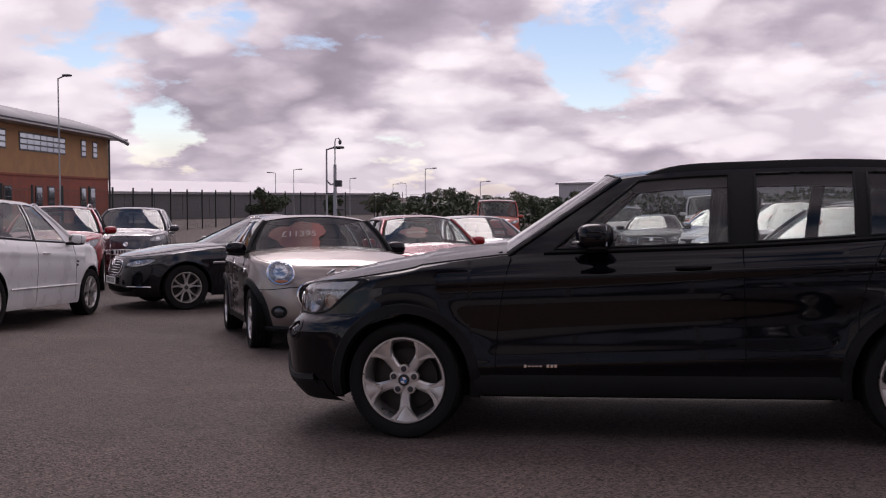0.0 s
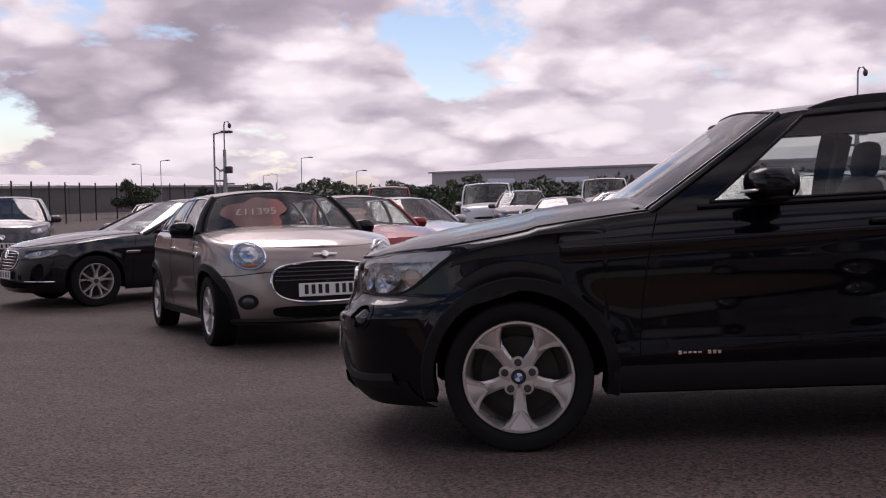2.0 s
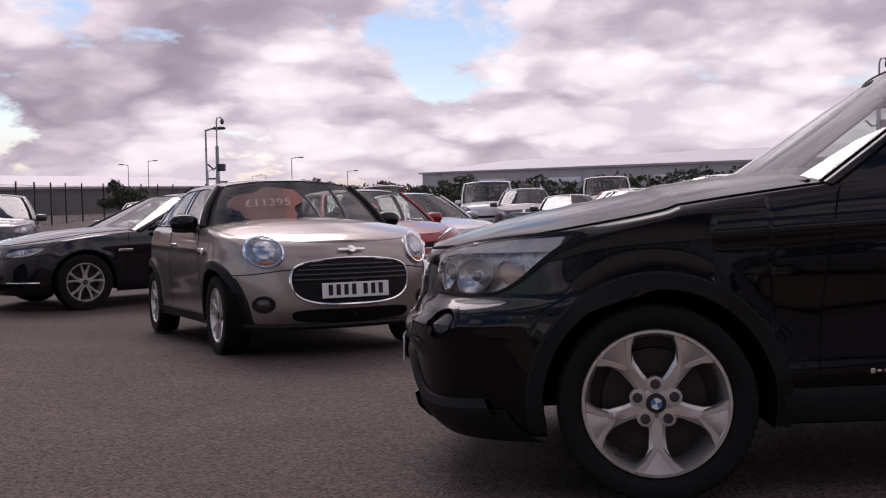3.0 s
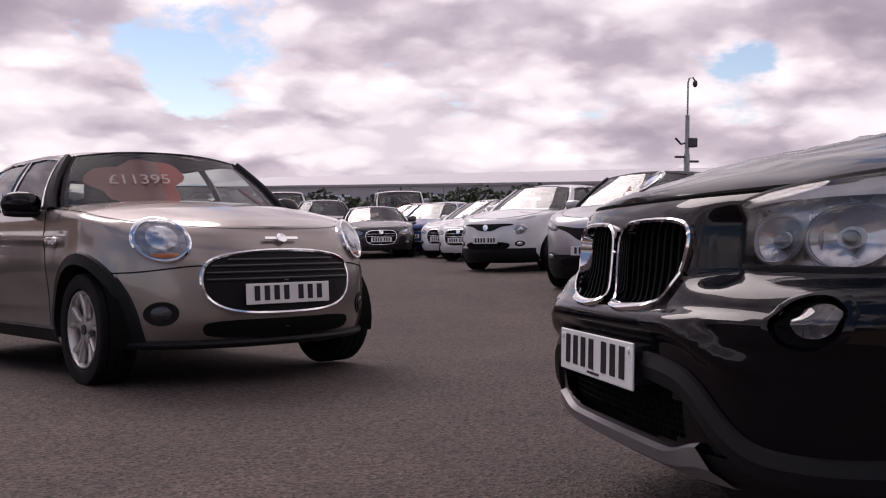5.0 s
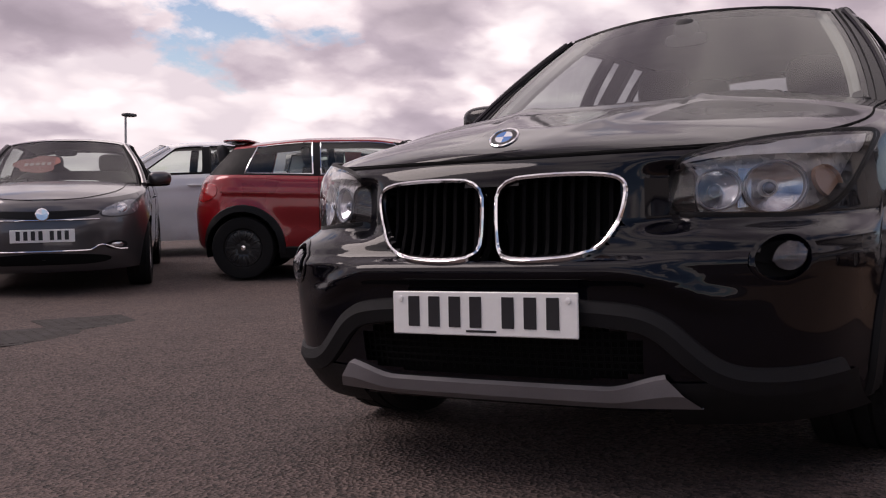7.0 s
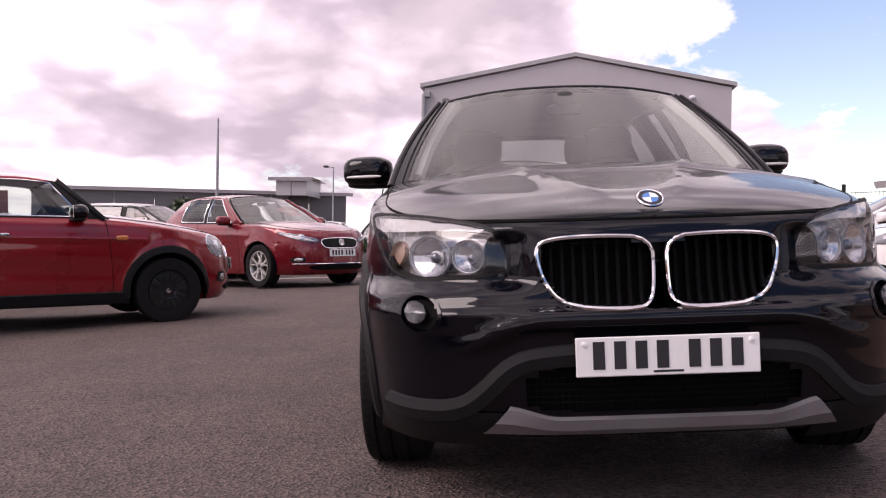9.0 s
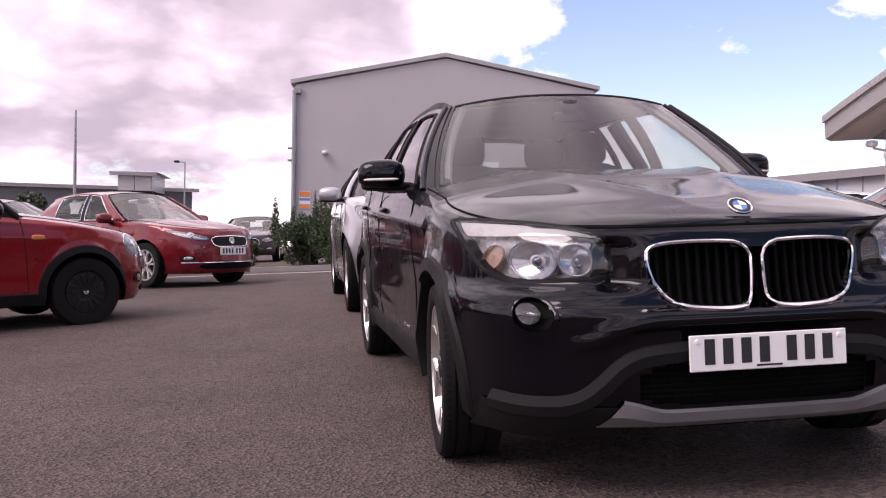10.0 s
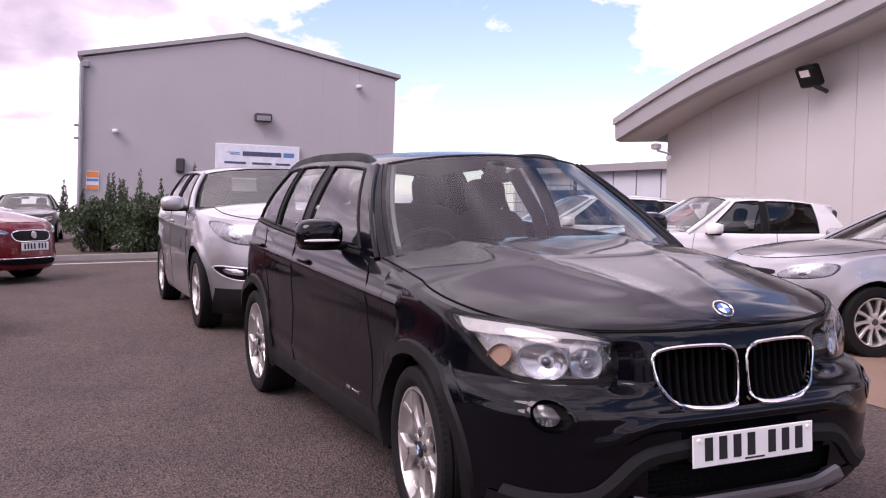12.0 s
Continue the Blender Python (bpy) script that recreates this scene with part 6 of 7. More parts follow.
def chrome_lip_hatch(name, m, label):
    """Deep red hatch with a dark grille in a chrome lip."""
    a, d = (0.52, 1.24), (3.20, 2.62)
    sp = spec(PAINT_DEEPRED, 0.94, 2.61, 0.72, 0.905, 1.53, 0.86, 1.0, a, HATCH_PANES(a, d), d, 0.335, "multi", seal_mat=CHROME, seal=0.009)
    root, sh, ws, rf = car(name, sp, m, label)
    front(root, sh, sp, 0.86, [(0.02, 0.60), (0.30, 0.60), (0.36, 0.67), (0.34, 0.745), (0.02, 0.755)], BLACK_PLASTIC, CHROME, [(0.42, 0.68), (0.36, 0.73), (0.58, 0.79), (0.80, 0.86), (0.84, 0.83), (0.68, 0.72)], [(0.40, 0.70), (0.70, 0.74), (0.82, 0.83), (0.60, 0.775)], (0.66, 0.43, 0.085, 0.045), INTAKE_WIDE, None, 0.53, 0.685, (), 7, ws)
    part("chrome_strip", Geo().tube([sh.face(y, 0.365, 0.010) for y in np.linspace(-0.72, 0.72, 40)], 0.008, 6), CHROME, root)
    tail(root, sh, sp, 1.0)


def retro_three_door(name, m, label):
    """Red three-door retro hatch with black arches and steel wheels."""
    a, d = (0.56, 0.93), (2.86, 2.60)
    sp = spec(PAINT_RED, 0.78, 2.495, 0.60, 0.864, 1.414, 0.80, 0.97, a, ((0.74, 1.02, "g"), (1.72, 1.74, "b"), (1.80, 1.82, "g"), (2.48, 2.36, "b")), d, 0.305, "steel", round=2.3, crown_x=((-0.8, 0.0), (-0.66, 0.012), (-0.45, 0.05), (0.0, 0.075), (1.0, 0.06), (3.0, 0.02)),
              mirror_mat=PAINT_BLACK, mirror_e=0.85, pillar_mat=BLACK_PLASTIC, rim_mat=ALLOY_DARK, cap_mat=CHROME, seal_mat=CHROME, seal=0.007, mirror=(0.80, 1.03), flare=0.02, handle_mat=CHROME, doors=((0.50, 0.06), (1.74, 0.0)))
    root, sh, ws, rf = car(name, sp, m, label, fine=True)
    grille = [(0.02, 0.44), (0.25, 0.45), (0.37, 0.50), (0.40, 0.60), (0.36, 0.68), (0.20, 0.705), (0.02, 0.71)]
    front(root, sh, sp, 0.80, grille, BLACK_PLASTIC, CHROME, ellipse(0.615, 0.715, 0.12, 0.115), None, (0.60, 0.41, 0.06, 0.055), INTAKE_WIDE, None, 0.53, None, (0.60, 0.64), None, ws, base=CHROME)
    for s in (-1, 1):
        for xc in (0.0, sp["wb"]):
            t = np.linspace(-0.15, math.pi + 0.15, 36)
            rows = [[sh.side(xc + (sh.ar + dr) * math.cos(q), sh.r + (sh.ar + dr) * math.sin(q), s, o) for q in t] for dr, o in ((-0.012, -0.05), (-0.004, 0.012), (0.055, 0.012), (0.065, -0.004))]
            part("arch_trim", Geo().grid(np.array(rows), flip=s > 0), BLACK_PLASTIC, root, "black plastic wheel arch trim")
        xs = np.linspace(sh.ar, sp["wb"] - sh.ar, 20)
        part("sill_trim", Geo().grid(np.array([[sh.side(x, z, s, o) for z, o in ((0.19, -0.05), (0.205, 0.008), (0.30, 0.012), (0.315, -0.004))] for x in xs]), flip=s < 0), BLACK_PLASTIC, root)
        part("side_repeater", Geo().blob(sh.side(0.42, 0.80, s, 0.008), (0.055, 0.012, 0.022), 0.6), AMBER, root)
    price_sticker(root, ws, j=17, i0=6)
    part("window_sticker", Geo().box((1.42, 0.60, 1.13), (0.16, 0.004, 0.20), 0.001), PRICE_RED, root)
    tail(root, sh, sp, 0.97)
    part("rear_spoiler", Geo().blob((2.62, 0, 1.375), (0.16, 0.52, 0.018), 0.6), PAINT_RED, root)


def van(name, paint_mat, m, label, h=1.95):
    a, d = (0.15, 0.75), (3.55, 3.52)
    sp = spec(paint_mat, 0.80, 2.95, 0.85, 0.95, h, 1.05, 1.16, a, ((0.45, 0.90, "g"), (1.25, 1.27, "p")), d, 0.33, "steel", bow=0.14, roof_w=((0.7, 0.80), (2, 0.84), (3.8, 0.82)))
    root, sh, ws, rf = car(name, sp, m, label, "van")
    front(root, sh, sp, 1.05, [(0.02, 0.66), (0.40, 0.66), (0.40, 0.74), (0.02, 0.74)], BLACK_PLASTIC, None, None, None, None, INTAKE_WIDE, 0.42, 0.55, None, (), None, ws)
    tail(root, sh, sp, 1.3)


def flat(x, y, heading, wb=2.6):
    return place(x, y, heading, wb)


# row on the near side of the aisle
executive("saloon", PAINT_NAVY, flat(-6.2, 8.27, 225, 2.96), "black executive saloon with ten-spoke alloy wheels and a mesh grille", fine=True)
people_carrier("people_carrier", PAINT_WHITE, flat(-7.50, 6.50, 99, 2.85), "white people carrier with chrome-edged side windows")
suv("suv", PAINT_RED, flat(-9.6, 10.3, -62), "red SUV with a pale windscreen sticker", None, SATIN)
people_carrier("people_carrier", PAINT_PURPLE, flat(-10.9, 15.4, -66), "slate blue people carrier in the back row")
small_hatch("hatchback", PAINT_CHARCOAL, flat(-8.6, 18.6, -70), "charcoal hatchback in the back row")
small_hatch("hatchback", PAINT_RED, flat(-1.80, 8.6, -62), "red hatchback with a red price sticker", 15)
premium("hatchback", PAINT_SILVER, flat(-1.35, 11.8, -63), "silver hatchback beside the red hatchback")
small_hatch("hatchback", PAINT_BLUE, flat(-2.9, 12.5, -62), "blue hatchback behind the red hatchback")
# row on the far side of the aisle
small_hatch("hatchback", PAINT_GREY, flat(3.08, 6.54, -136), "dark grey five-door hatchback with chrome strips and a red price sticker", 16, fine=True)
crossover("crossover", PAINT_SILVER, flat(2.95, 9.53, -134), "silver crossover with a dark roof and V-shaped grille", BLACK_PLASTIC, 17)
bug_crossover("crossover", flat(2.97, 14.7, -139), "white crossover with round lamps and black wheels")
premium("hatchback", PAINT_WHITE, flat(3.42, 19.1, -138), "white hatchback with a tall dark grille")
premium("hatchback", PAINT_WHITE, flat(3.39, 21.2, -135), "white hatchback with chrome grille bars")
small_hatch("hatchback", PAINT_BLUE, flat(3.0, 24.0, -124), "blue hatchback in the row")
premium("hatchback", PAINT_SILVER, flat(3.1, 26.8, -124), "pale silver hatchback in the row")
small_hatch("hatchback", PAINT_ORANGE, flat(3.3, 29.6, -124), "orange-red hatchback in the row")
premium("coupe", PAINT_CHARCOAL, flat(1.61, 22.8, -93), "dark grey coupe facing down the aisle", True, 15)
suv("suv", PAINT_GREY, flat(0.5, 26.8, -93), "grey SUV behind the coupe", None, SATIN)
van("van", PAINT_WHITE, flat(-0.7, 30.2, -92), "white panel van at the end of the aisle")
van("van", PAINT_WHITE, flat(3.9, 33.5, -95), "white panel van by the hedge")
van("van", PAINT_ORANGE, flat(-4.9, 36.0, -80), "orange-red panel van by the hedge")
suv("suv", PAINT_WHITE, flat(6.2, 9.93, 140), "white SUV behind the grey hatchback", None, None, tall=1.56)
retro_three_door("hatchback", flat(6.23, 3.56, -60, 2.495), "red three-door retro hatchback with black steel wheels")
# far end of the lot
chrome_lip_hatch("hatchback", flat(12.1, 2.74, -134), "deep red hatchback with chrome window trim and a red price sticker")
estate("estate_car", PAINT_CHARCOAL, flat(16.0, 5.0, -100), "charcoal estate car with dark windows", None, None, privacy=1.5)
suv("suv", PAINT_SILVER, flat(18.2, 3.2, -125), "silver SUV with roof rails behind the red hatchback")
small_hatch("hatchback", PAINT_CHARCOAL, flat(9.2, 5.6, -70), "dark hatchback beside the red retro hatchback")
suv("suv", PAINT_SILVER, flat(5.6, -0.12, 179), "silver SUV with swept headlights parked behind the black SUV", None, None, tyre_w=0.225, tall=1.53)
premium("hatchback", PAINT_CHARCOAL, flat(26.0, 2.1, 175), "dark car parked by the hedge")
small_hatch("hatchback", PAINT_WHITE, flat(27.5, 4.4, 175), "white hatchback parked by the hedge")
# in front of the showroom
estate("estate_car", PAINT_SILVER, flat(3.68, -4.80, 79), "silver estate car with turbine alloy wheels and roof rails", None, SATIN)
small_hatch("hatchback", PAINT_WHITE, flat(6.95, -4.75, 79), "white five-door hatchback with a red price sticker", 9, privacy=1.4)
estate("estate_car", PAINT_WHITE, flat(10.2, -4.6, 79), "white estate car with dark rear windows", None, None, privacy=1.2)


# ---- buildings ----
def prism(name, material, foot, z0, z1, parent, label=""):
    """An upright slab over a footprint of corners."""
    n = len(foot)
    v = [(x, y, z0) for x, y in foot] + [(x, y, z1) for x, y in foot]
    f = [tuple(range(n))[::-1], tuple(range(n, 2 * n))] + [(i, (i + 1) % n, (i + 1) % n + n, i + n) for i in range(n)]
    return part(name, Geo().add(v, f), material, parent, label, 20)


class Wall:
    """A vertical wall frame: a along it from p0 to p1, up, and out towards the viewer's side."""

    def __init__(self, p0, p1, out_to):
        self.p0, d = np.array(p0, float), np.array(p1, float) - np.array(p0, float)
        self.len = float(np.linalg.norm(d))
        self.d = d / self.len
        self.o = np.array([-self.d[1], self.d[0]])
        if np.dot(np.array(out_to) - self.p0, self.o) < 0:
            self.o = -self.o

    def at(self, a, z, out=0.0):
        q = self.p0 + self.d * a + self.o * out
        return np.array([q[0], q[1], z])

    def turn(self):
        m = Matrix((Vector((*self.d, 0)), Vector((*self.o, 0)), Vector((0, 0, 1)))).transposed()
        return m.to_4x4()

    def slab(self, geo, a, z, w, h, out0, out1, bevel=0.0):
        return geo.box(self.at(a, z, (out0 + out1) / 2), (w, abs(out1 - out0), h), bevel, self.turn())


def repair_hall():
    w = Wall((21.0, 0.92), (20.15, -6.60), (0, 0))
    root = thing("workshop_building", "grey metal-clad workshop with a shallow gable, a white sign and floodlight", "building")
    n, eave_l, apex, eave_r, apex_a = w.len, 4.80, 5.56, 4.82, 3.75
    base = 0.05
    prof = lambda a: np.interp(a, [0, apex_a, n], [eave_l, apex, eave_r])  # noqa: E731
    # cladding sheets side by side, each a panel with a lapped joint
    k = 16
    for i in range(k):
        a0, a1 = n * i / k + 0.0015, n * (i + 1) / k - 0.0015
        ring = [(a0, base), (a1, base), (a1, prof(a1)), (a0, prof(a0))]
        v = [w.at(a, z, o) for o in (-0.06, 0.03) for a, z in ring]
        f = [(0, 1, 2, 3), (7, 6, 5, 4)] + [(j, j + 4, (j + 1) % 4 + 4, (j + 1) % 4) for j in range(4)]
        part("cladding_sheet", Geo().add(v, f), CLAD_GREY, root)
    k_ring = [(0.01, base), (n - 0.01, base), (n - 0.01, eave_r - 0.01), (apex_a, apex - 0.01), (0.01, eave_l - 0.01)]
    part("wall_backing", Geo().add([w.at(a, z, 0.024) for a, z in k_ring], [(0, 1, 2, 3, 4)]), CLAD_GREY, root)
    depth = -16.0
    g = Geo()
    for a, z in ((0, eave_l), (n, eave_r)):
        g.add([w.at(a, base, 0), w.at(a, z, 0), w.at(a, z, depth), w.at(a, base, depth)], [(0, 1, 2, 3)])
    part("side_wall", g, CLAD_GREY, root)
    for (a0, z0), (a1, z1) in (((-0.12, eave_l - 0.01), (apex_a, apex)), ((apex_a, apex), (n + 0.12, eave_r - 0.01))):
        v = [w.at(a, z + h, o) for h in (0.03, 0.13) for o in (0.10, depth) for a, z in ((a0, z0), (a1, z1))]
        part("roof", Geo().add(v, [(0, 1, 3, 2), (4, 6, 7, 5), (0, 4, 5, 1), (2, 3, 7, 6), (0, 2, 6, 4), (1, 5, 7, 3)]), TRIM_GREY, root)
    part("downpipe", Geo().tube([w.at(-0.02, z, 0.10) for z in (base, 1.6, 3.2, eave_l - 0.15)], 0.055, 10), STEEL_GREY, root)
    part("gutter_box", w.slab(Geo(), 0.06, eave_l - 0.16, 0.18, 0.16, 0.03, 0.16, 0.02), STEEL_GREY, root)
    for z in (2.9, 3.2):
        part("pipe_bracket", w.slab(Geo(), -0.06, z, 0.22, 0.05, 0.03, 0.14, 0.01), STEEL_GREY, root)
    # sign board with bars for its writing
    sg = part("sign_board", w.slab(Geo(), 4.10, 2.52, 2.05, 0.86, 0.06, 0.12, 0.01), SIGN_WHITE, root, "white sign board")
    for a, z, l2, h, ma in [(4.20, 2.72, 0.95, 0.11, SIGN_DARK), (4.86, 2.72, 0.26, 0.11, SIGN_BLUE), (3.50, 2.74, 0.30, 0.02, SIGN_BLUE), (3.55, 2.70, 0.24, 0.02, SIGN_BLUE),
                            (3.55, 2.49, 0.52, 0.05, SIGN_DARK), (4.20, 2.49, 0.48, 0.05, SIGN_DARK), (4.72, 2.49, 0.36, 0.05, SIGN_DARK), (4.10, 2.29, 0.75, 0.05, SIGN_DARK)]:
        part("writing_bar", w.slab(Geo(), a, z, l2, h, 0.12, 0.126), ma, sg)
    fl = part("floodlight", w.slab(Geo(), 4.20, 3.62, 0.42, 0.20, 0.05, 0.30, 0.03), DARK_TRIM, root)
    part("floodlight_lens", w.slab(Geo(), 4.20, 3.60, 0.34, 0.12, 0.30, 0.31), STEEL_GREY, fl)
    for a, z in ((0.75, 3.10), (6.6, 4.55)):
        part("camera_housing", Geo().blob(w.at(a, z, 0.14), (0.07, 0.12, 0.05), 0.6, m=w.turn()), SIGN_WHITE, root)
    nb = part("notice_board", w.slab(Geo(), 0.26, 1.92, 0.28, 0.44, 0.03, 0.05), SIGN_WHITE, root, "small white notice board with an orange top")
    for z, h, ma in ((2.06, 0.14, SIGN_ORANGE), (1.93, 0.06, SIGN_BLUE), (1.76, 0.10, SIGN_ORANGE)):
        part("notice_band", w.slab(Geo(), 0.26, z, 0.26, h, 0.05, 0.056), ma, nb)
    part("wall_lantern", w.slab(Geo(), 2.25, 2.36, 0.20, 0.34, 0.03, 0.2, 0.03), DARK_TRIM, root)


def showroom():
    root = thing("showroom_building", "cream panel-clad showroom with a curved overhanging roof and large mirror-like windows", "building",
                 Matrix.Translation((-3.52, 2.11, 1.12)) @ Matrix.Scale(1.326, 4) @ Matrix.Translation((3.5, -2.35, -1.18)))
    y0 = -7.0
    roof = curve((-7.0, 4.56), (-1.0, 4.49), (3.0, 4.23), (5.3, 3.79), (7.6, 3.35), (8.9, 3.01), (9.75, 2.76))
    # wall sheets between joints; the window bay stays open
    joints = [9.35, 8.3, 7.3, 6.35, 5.55, 4.78]
    for a, b in zip(joints, joints[1:]):
        t = lambda x: float(roof(x)) - 0.12  # noqa: E731
        v = [(x, y, z) for y in (y0, y0 - 0.12) for x, z in ((a - 0.004, 0.05), (b + 0.004, 0.05), (b + 0.004, t(b)), (a - 0.004, t(a)))]
        f = [(0, 1, 2, 3)[::-1], (4, 5, 6, 7), (0, 4, 7, 3), (1, 2, 6, 5), (3, 7, 6, 2), (0, 1, 5, 4)]
        part("wall_panel", Geo().add(v, f), CLAD_CREAM, root)
    for x0, x1, z0, z1 in ((-6.0, 4.78, 2.46, 0), (-6.0, 4.78, 0.05, 0.9)):
        k = 14
        for i in range(k):
            a, b = x0 + (x1 - x0) * i / k, x0 + (x1 - x0) * (i + 1) / k - 0.006
            ta, tb = (float(roof(a)) - 0.12, float(roof(b)) - 0.12) if z1 == 0 else (z1, z1)
            v = [(x, y, z) for y in (y0, y0 - 0.12) for x, z in ((a, z0), (b, z0), (b, tb), (a, ta))]
            part("wall_panel", Geo().add(v, [(0, 1, 2, 3), (7, 6, 5, 4), (0, 3, 7, 4), (1, 5, 6, 2), (3, 2, 6, 7), (0, 4, 5, 1)]), CLAD_CREAM, root)
    part("wall_backing", Geo().box((7.06, y0 - 0.066, 1.4), (4.5, 0.12, 2.7)), CLAD_CREAM, root)
    win = part("window", Geo().box((-0.6, y0 + 0.01, 2.43), (10.8, 0.10, 0.06), 0.01).box((-0.6, y0 + 0.01, 0.92), (10.8, 0.10, 0.06), 0.01), DARK_TRIM, root, "dark-framed showroom window")
    for i in range(8):
        x = 4.75 - 1.36 * i
        part("mullion", Geo().box((x, y0 + 0.01, 1.67), (0.06, 0.10, 1.5), 0.01), TRIM_GREY, win)
        if i < 7:
            part("pane", Geo().box((x - 0.68, y0 - 0.03, 1.67), (1.30, 0.02, 1.46)), WINDOW_MIRROR, win)
    part("back_wall", Geo().box((1.7, y0 - 9, 1.9), (16, 0.2, 3.9)).box((9.28, y0 - 4.64, 1.3), (0.1, 9, 2.6)), CLAD_CREAM, root)
    # roof: a curved slab with deep fascia and sloping soffit
    xs = np.linspace(9.75, -7.0, 60)
    zz = np.array([float(roof(x)) for x in xs])
    rows = lambda y, dz: np.stack([xs, np.full(60, y), zz + dz], -1)  # noqa: E731
    part("roof", Geo().grid(np.stack([rows(y0 + 0.75, 0.19), rows(y0 - 10, 0.25)], 0), flip=True), ROOF_GREY, root)
    part("verge_cap", Geo().grid(np.stack([rows(y0 + 0.70, 0.10), rows(y0 + 0.78, 0.10), rows(y0 + 0.78, 0.20), rows(y0 + 0.60, 0.21)], 0), flip=True), TRIM_GREY, root)
    part("fascia", Geo().grid(np.stack([rows(y0 + 0.62, -0.17), rows(y0 + 0.72, -0.14), rows(y0 + 0.74, 0.12)], 0), flip=True), TRIM_GREY, root)
    part("soffit", Geo().grid(np.stack([rows(y0 - 0.02, -0.12), rows(y0 + 0.66, -0.17)], 0), flip=True), CLAD_CREAM, root)
    part("eave_end", Geo().box((9.77, y0 - 4.6, 2.80), (0.12, 10.6, 0.30), 0.03), TRIM_GREY, root)
    fl = part("floodlight", Geo().box((6.04, y0 + 0.30, 3.22), (0.34, 0.14, 0.28), 0.03, pose(0, 0, 0, -28, 0, 0)), BLACK_PLASTIC, root, "black wall floodlight")
    part("floodlight_lens", Geo().box((6.04, y0 + 0.385, 3.24), (0.16, 0.012, 0.09), 0, pose(0, 0, 0, -28, 0, 0)), LAMP_WHITE, fl)
    part("floodlight_arm", Geo().tube([(6.04, y0, 3.05), (6.04, y0 + 0.2, 3.1)], 0.03, 8), DARK_TRIM, fl)
    cm = part("camera_housing", Geo().blob((9.32, y0 + 0.24, 2.52), (0.085, 0.07, 0.05), 0.6), SIGN_WHITE, root)
    part("camera_arm", Geo().tube([(9.30, y0, 2.42), (9.32, y0 + 0.22, 2.46)], 0.018, 8), SIGN_WHITE, cm)
    part("camera_dome", Geo().blob((9.15, y0 + 0.12, 2.34), (0.04, 0.04, 0.05), 0.9), SIGN_WHITE, cm)


def brick_offices():
    w = Wall((-34.15, 53.9), (-29.35, 30.2), (0, 0))
    root = thing("office_building", "two-storey office of tan over red brick with a curved grey roof", "building")
    base, mid, eave = -1.0, 2.60, 5.30
    for nm, z0, z1, ma, o in (("lower_wall", base, mid, BRICK_RED, 0.0), ("upper_wall", mid, eave, BRICK_TAN, 0.02)):
        part(nm, w.slab(Geo(), w.len / 2, (z0 + z1) / 2, w.len, z1 - z0, -10, o), ma, root)
    part("string_course", w.slab(Geo(), w.len / 2, mid, w.len, 0.12, 0, 0.06), BRICK_RED, root)
    rows = []
    for o, dz in ((1.0, -0.05), (1.12, 0.10), (1.0, 0.28), (0.3, 0.62), (-1.2, 1.05), (-4, 1.55), (-8, 1.8), (-11, 1.5)):
        rows.append([w.at(a, eave + dz - 0.22 * max(0, (4 - a) / 4) ** 2, o) for a in np.linspace(-1.2, w.len, 24)])
    part("roof", Geo().grid(np.array(rows), flip=False), ROOF_GREY, root)
    part("eave_soffit", w.slab(Geo(), w.len / 2 - 0.5, eave - 0.02, w.len + 1, 0.10, -0.2, 1.05), TRIM_GREY, root)
    part("corner_pipe", Geo().tube([w.at(0.06, z, 0.12) for z in (base, 2.0, eave)], 0.07, 8), DARK_TRIM, root)

    def window(a, z, wd, h, cols, rws):
        wi = part("window", w.slab(Geo(), a, z, wd + 0.1, h + 0.1, 0.0, 0.05), DARK_TRIM, root)
        for i in range(cols):
            for j in range(rws):
                part("pane", w.slab(Geo(), a - wd / 2 + wd * (i + 0.5) / cols, z - h / 2 + h * (j + 0.5) / rws, wd / cols - 0.09, h / rws - 0.08, 0.05, 0.065), WINDOW_MIRROR, wi)

    window(2.5, 4.42, 0.75, 1.0, 1, 3), window(4.5, 4.42, 0.75, 1.0, 1, 3)
    for a in (10.6, 18.5):
        window(a, 4.40, 6.2, 0.92, 7, 3)
    for a in (3.0, 4.6, 9.6, 11.3, 15.2, 17.0, 20.0):
        window(a, 1.10, 0.8, 1.7, 1, 2)


def long_hall(name, p0, p1, zb, zw, zt, wall_mat, roof_mat, label, deep=20.0, panels=14):
    """A long low industrial hall: wall panels under a pale shallow roof."""
    w = Wall(p0, p1, (0, 0))
    root = thing(name, label, "building")
    for i in range(panels):
        a = w.len * (i + 0.5) / panels
        part("wall_panel", w.slab(Geo(), a, (zb + zw) / 2, w.len / panels - 0.05, zw - zb, -0.3, 0.0), wall_mat, root)
    rows = [[w.at(a, z, o) for a in np.linspace(-0.4, w.len + 0.4, 30)] for z, o in ((zw - 0.1, 0.25), (zw + 0.12, 0.35), (zt, -deep / 2), (zw, -deep))]
    part("roof", Geo().grid(np.array(rows), flip=True), roof_mat, root)
    for a in (0, w.len):
        g = Geo()
        g.add([w.at(a, zb, -0.1), w.at(a, zw, -0.1), w.at(a, zt, -deep / 2), w.at(a, zw, -deep), w.at(a, zb, -deep)], [(0, 1, 2, 3, 4)])
        part("gable", g, wall_mat, root)
    return root, w


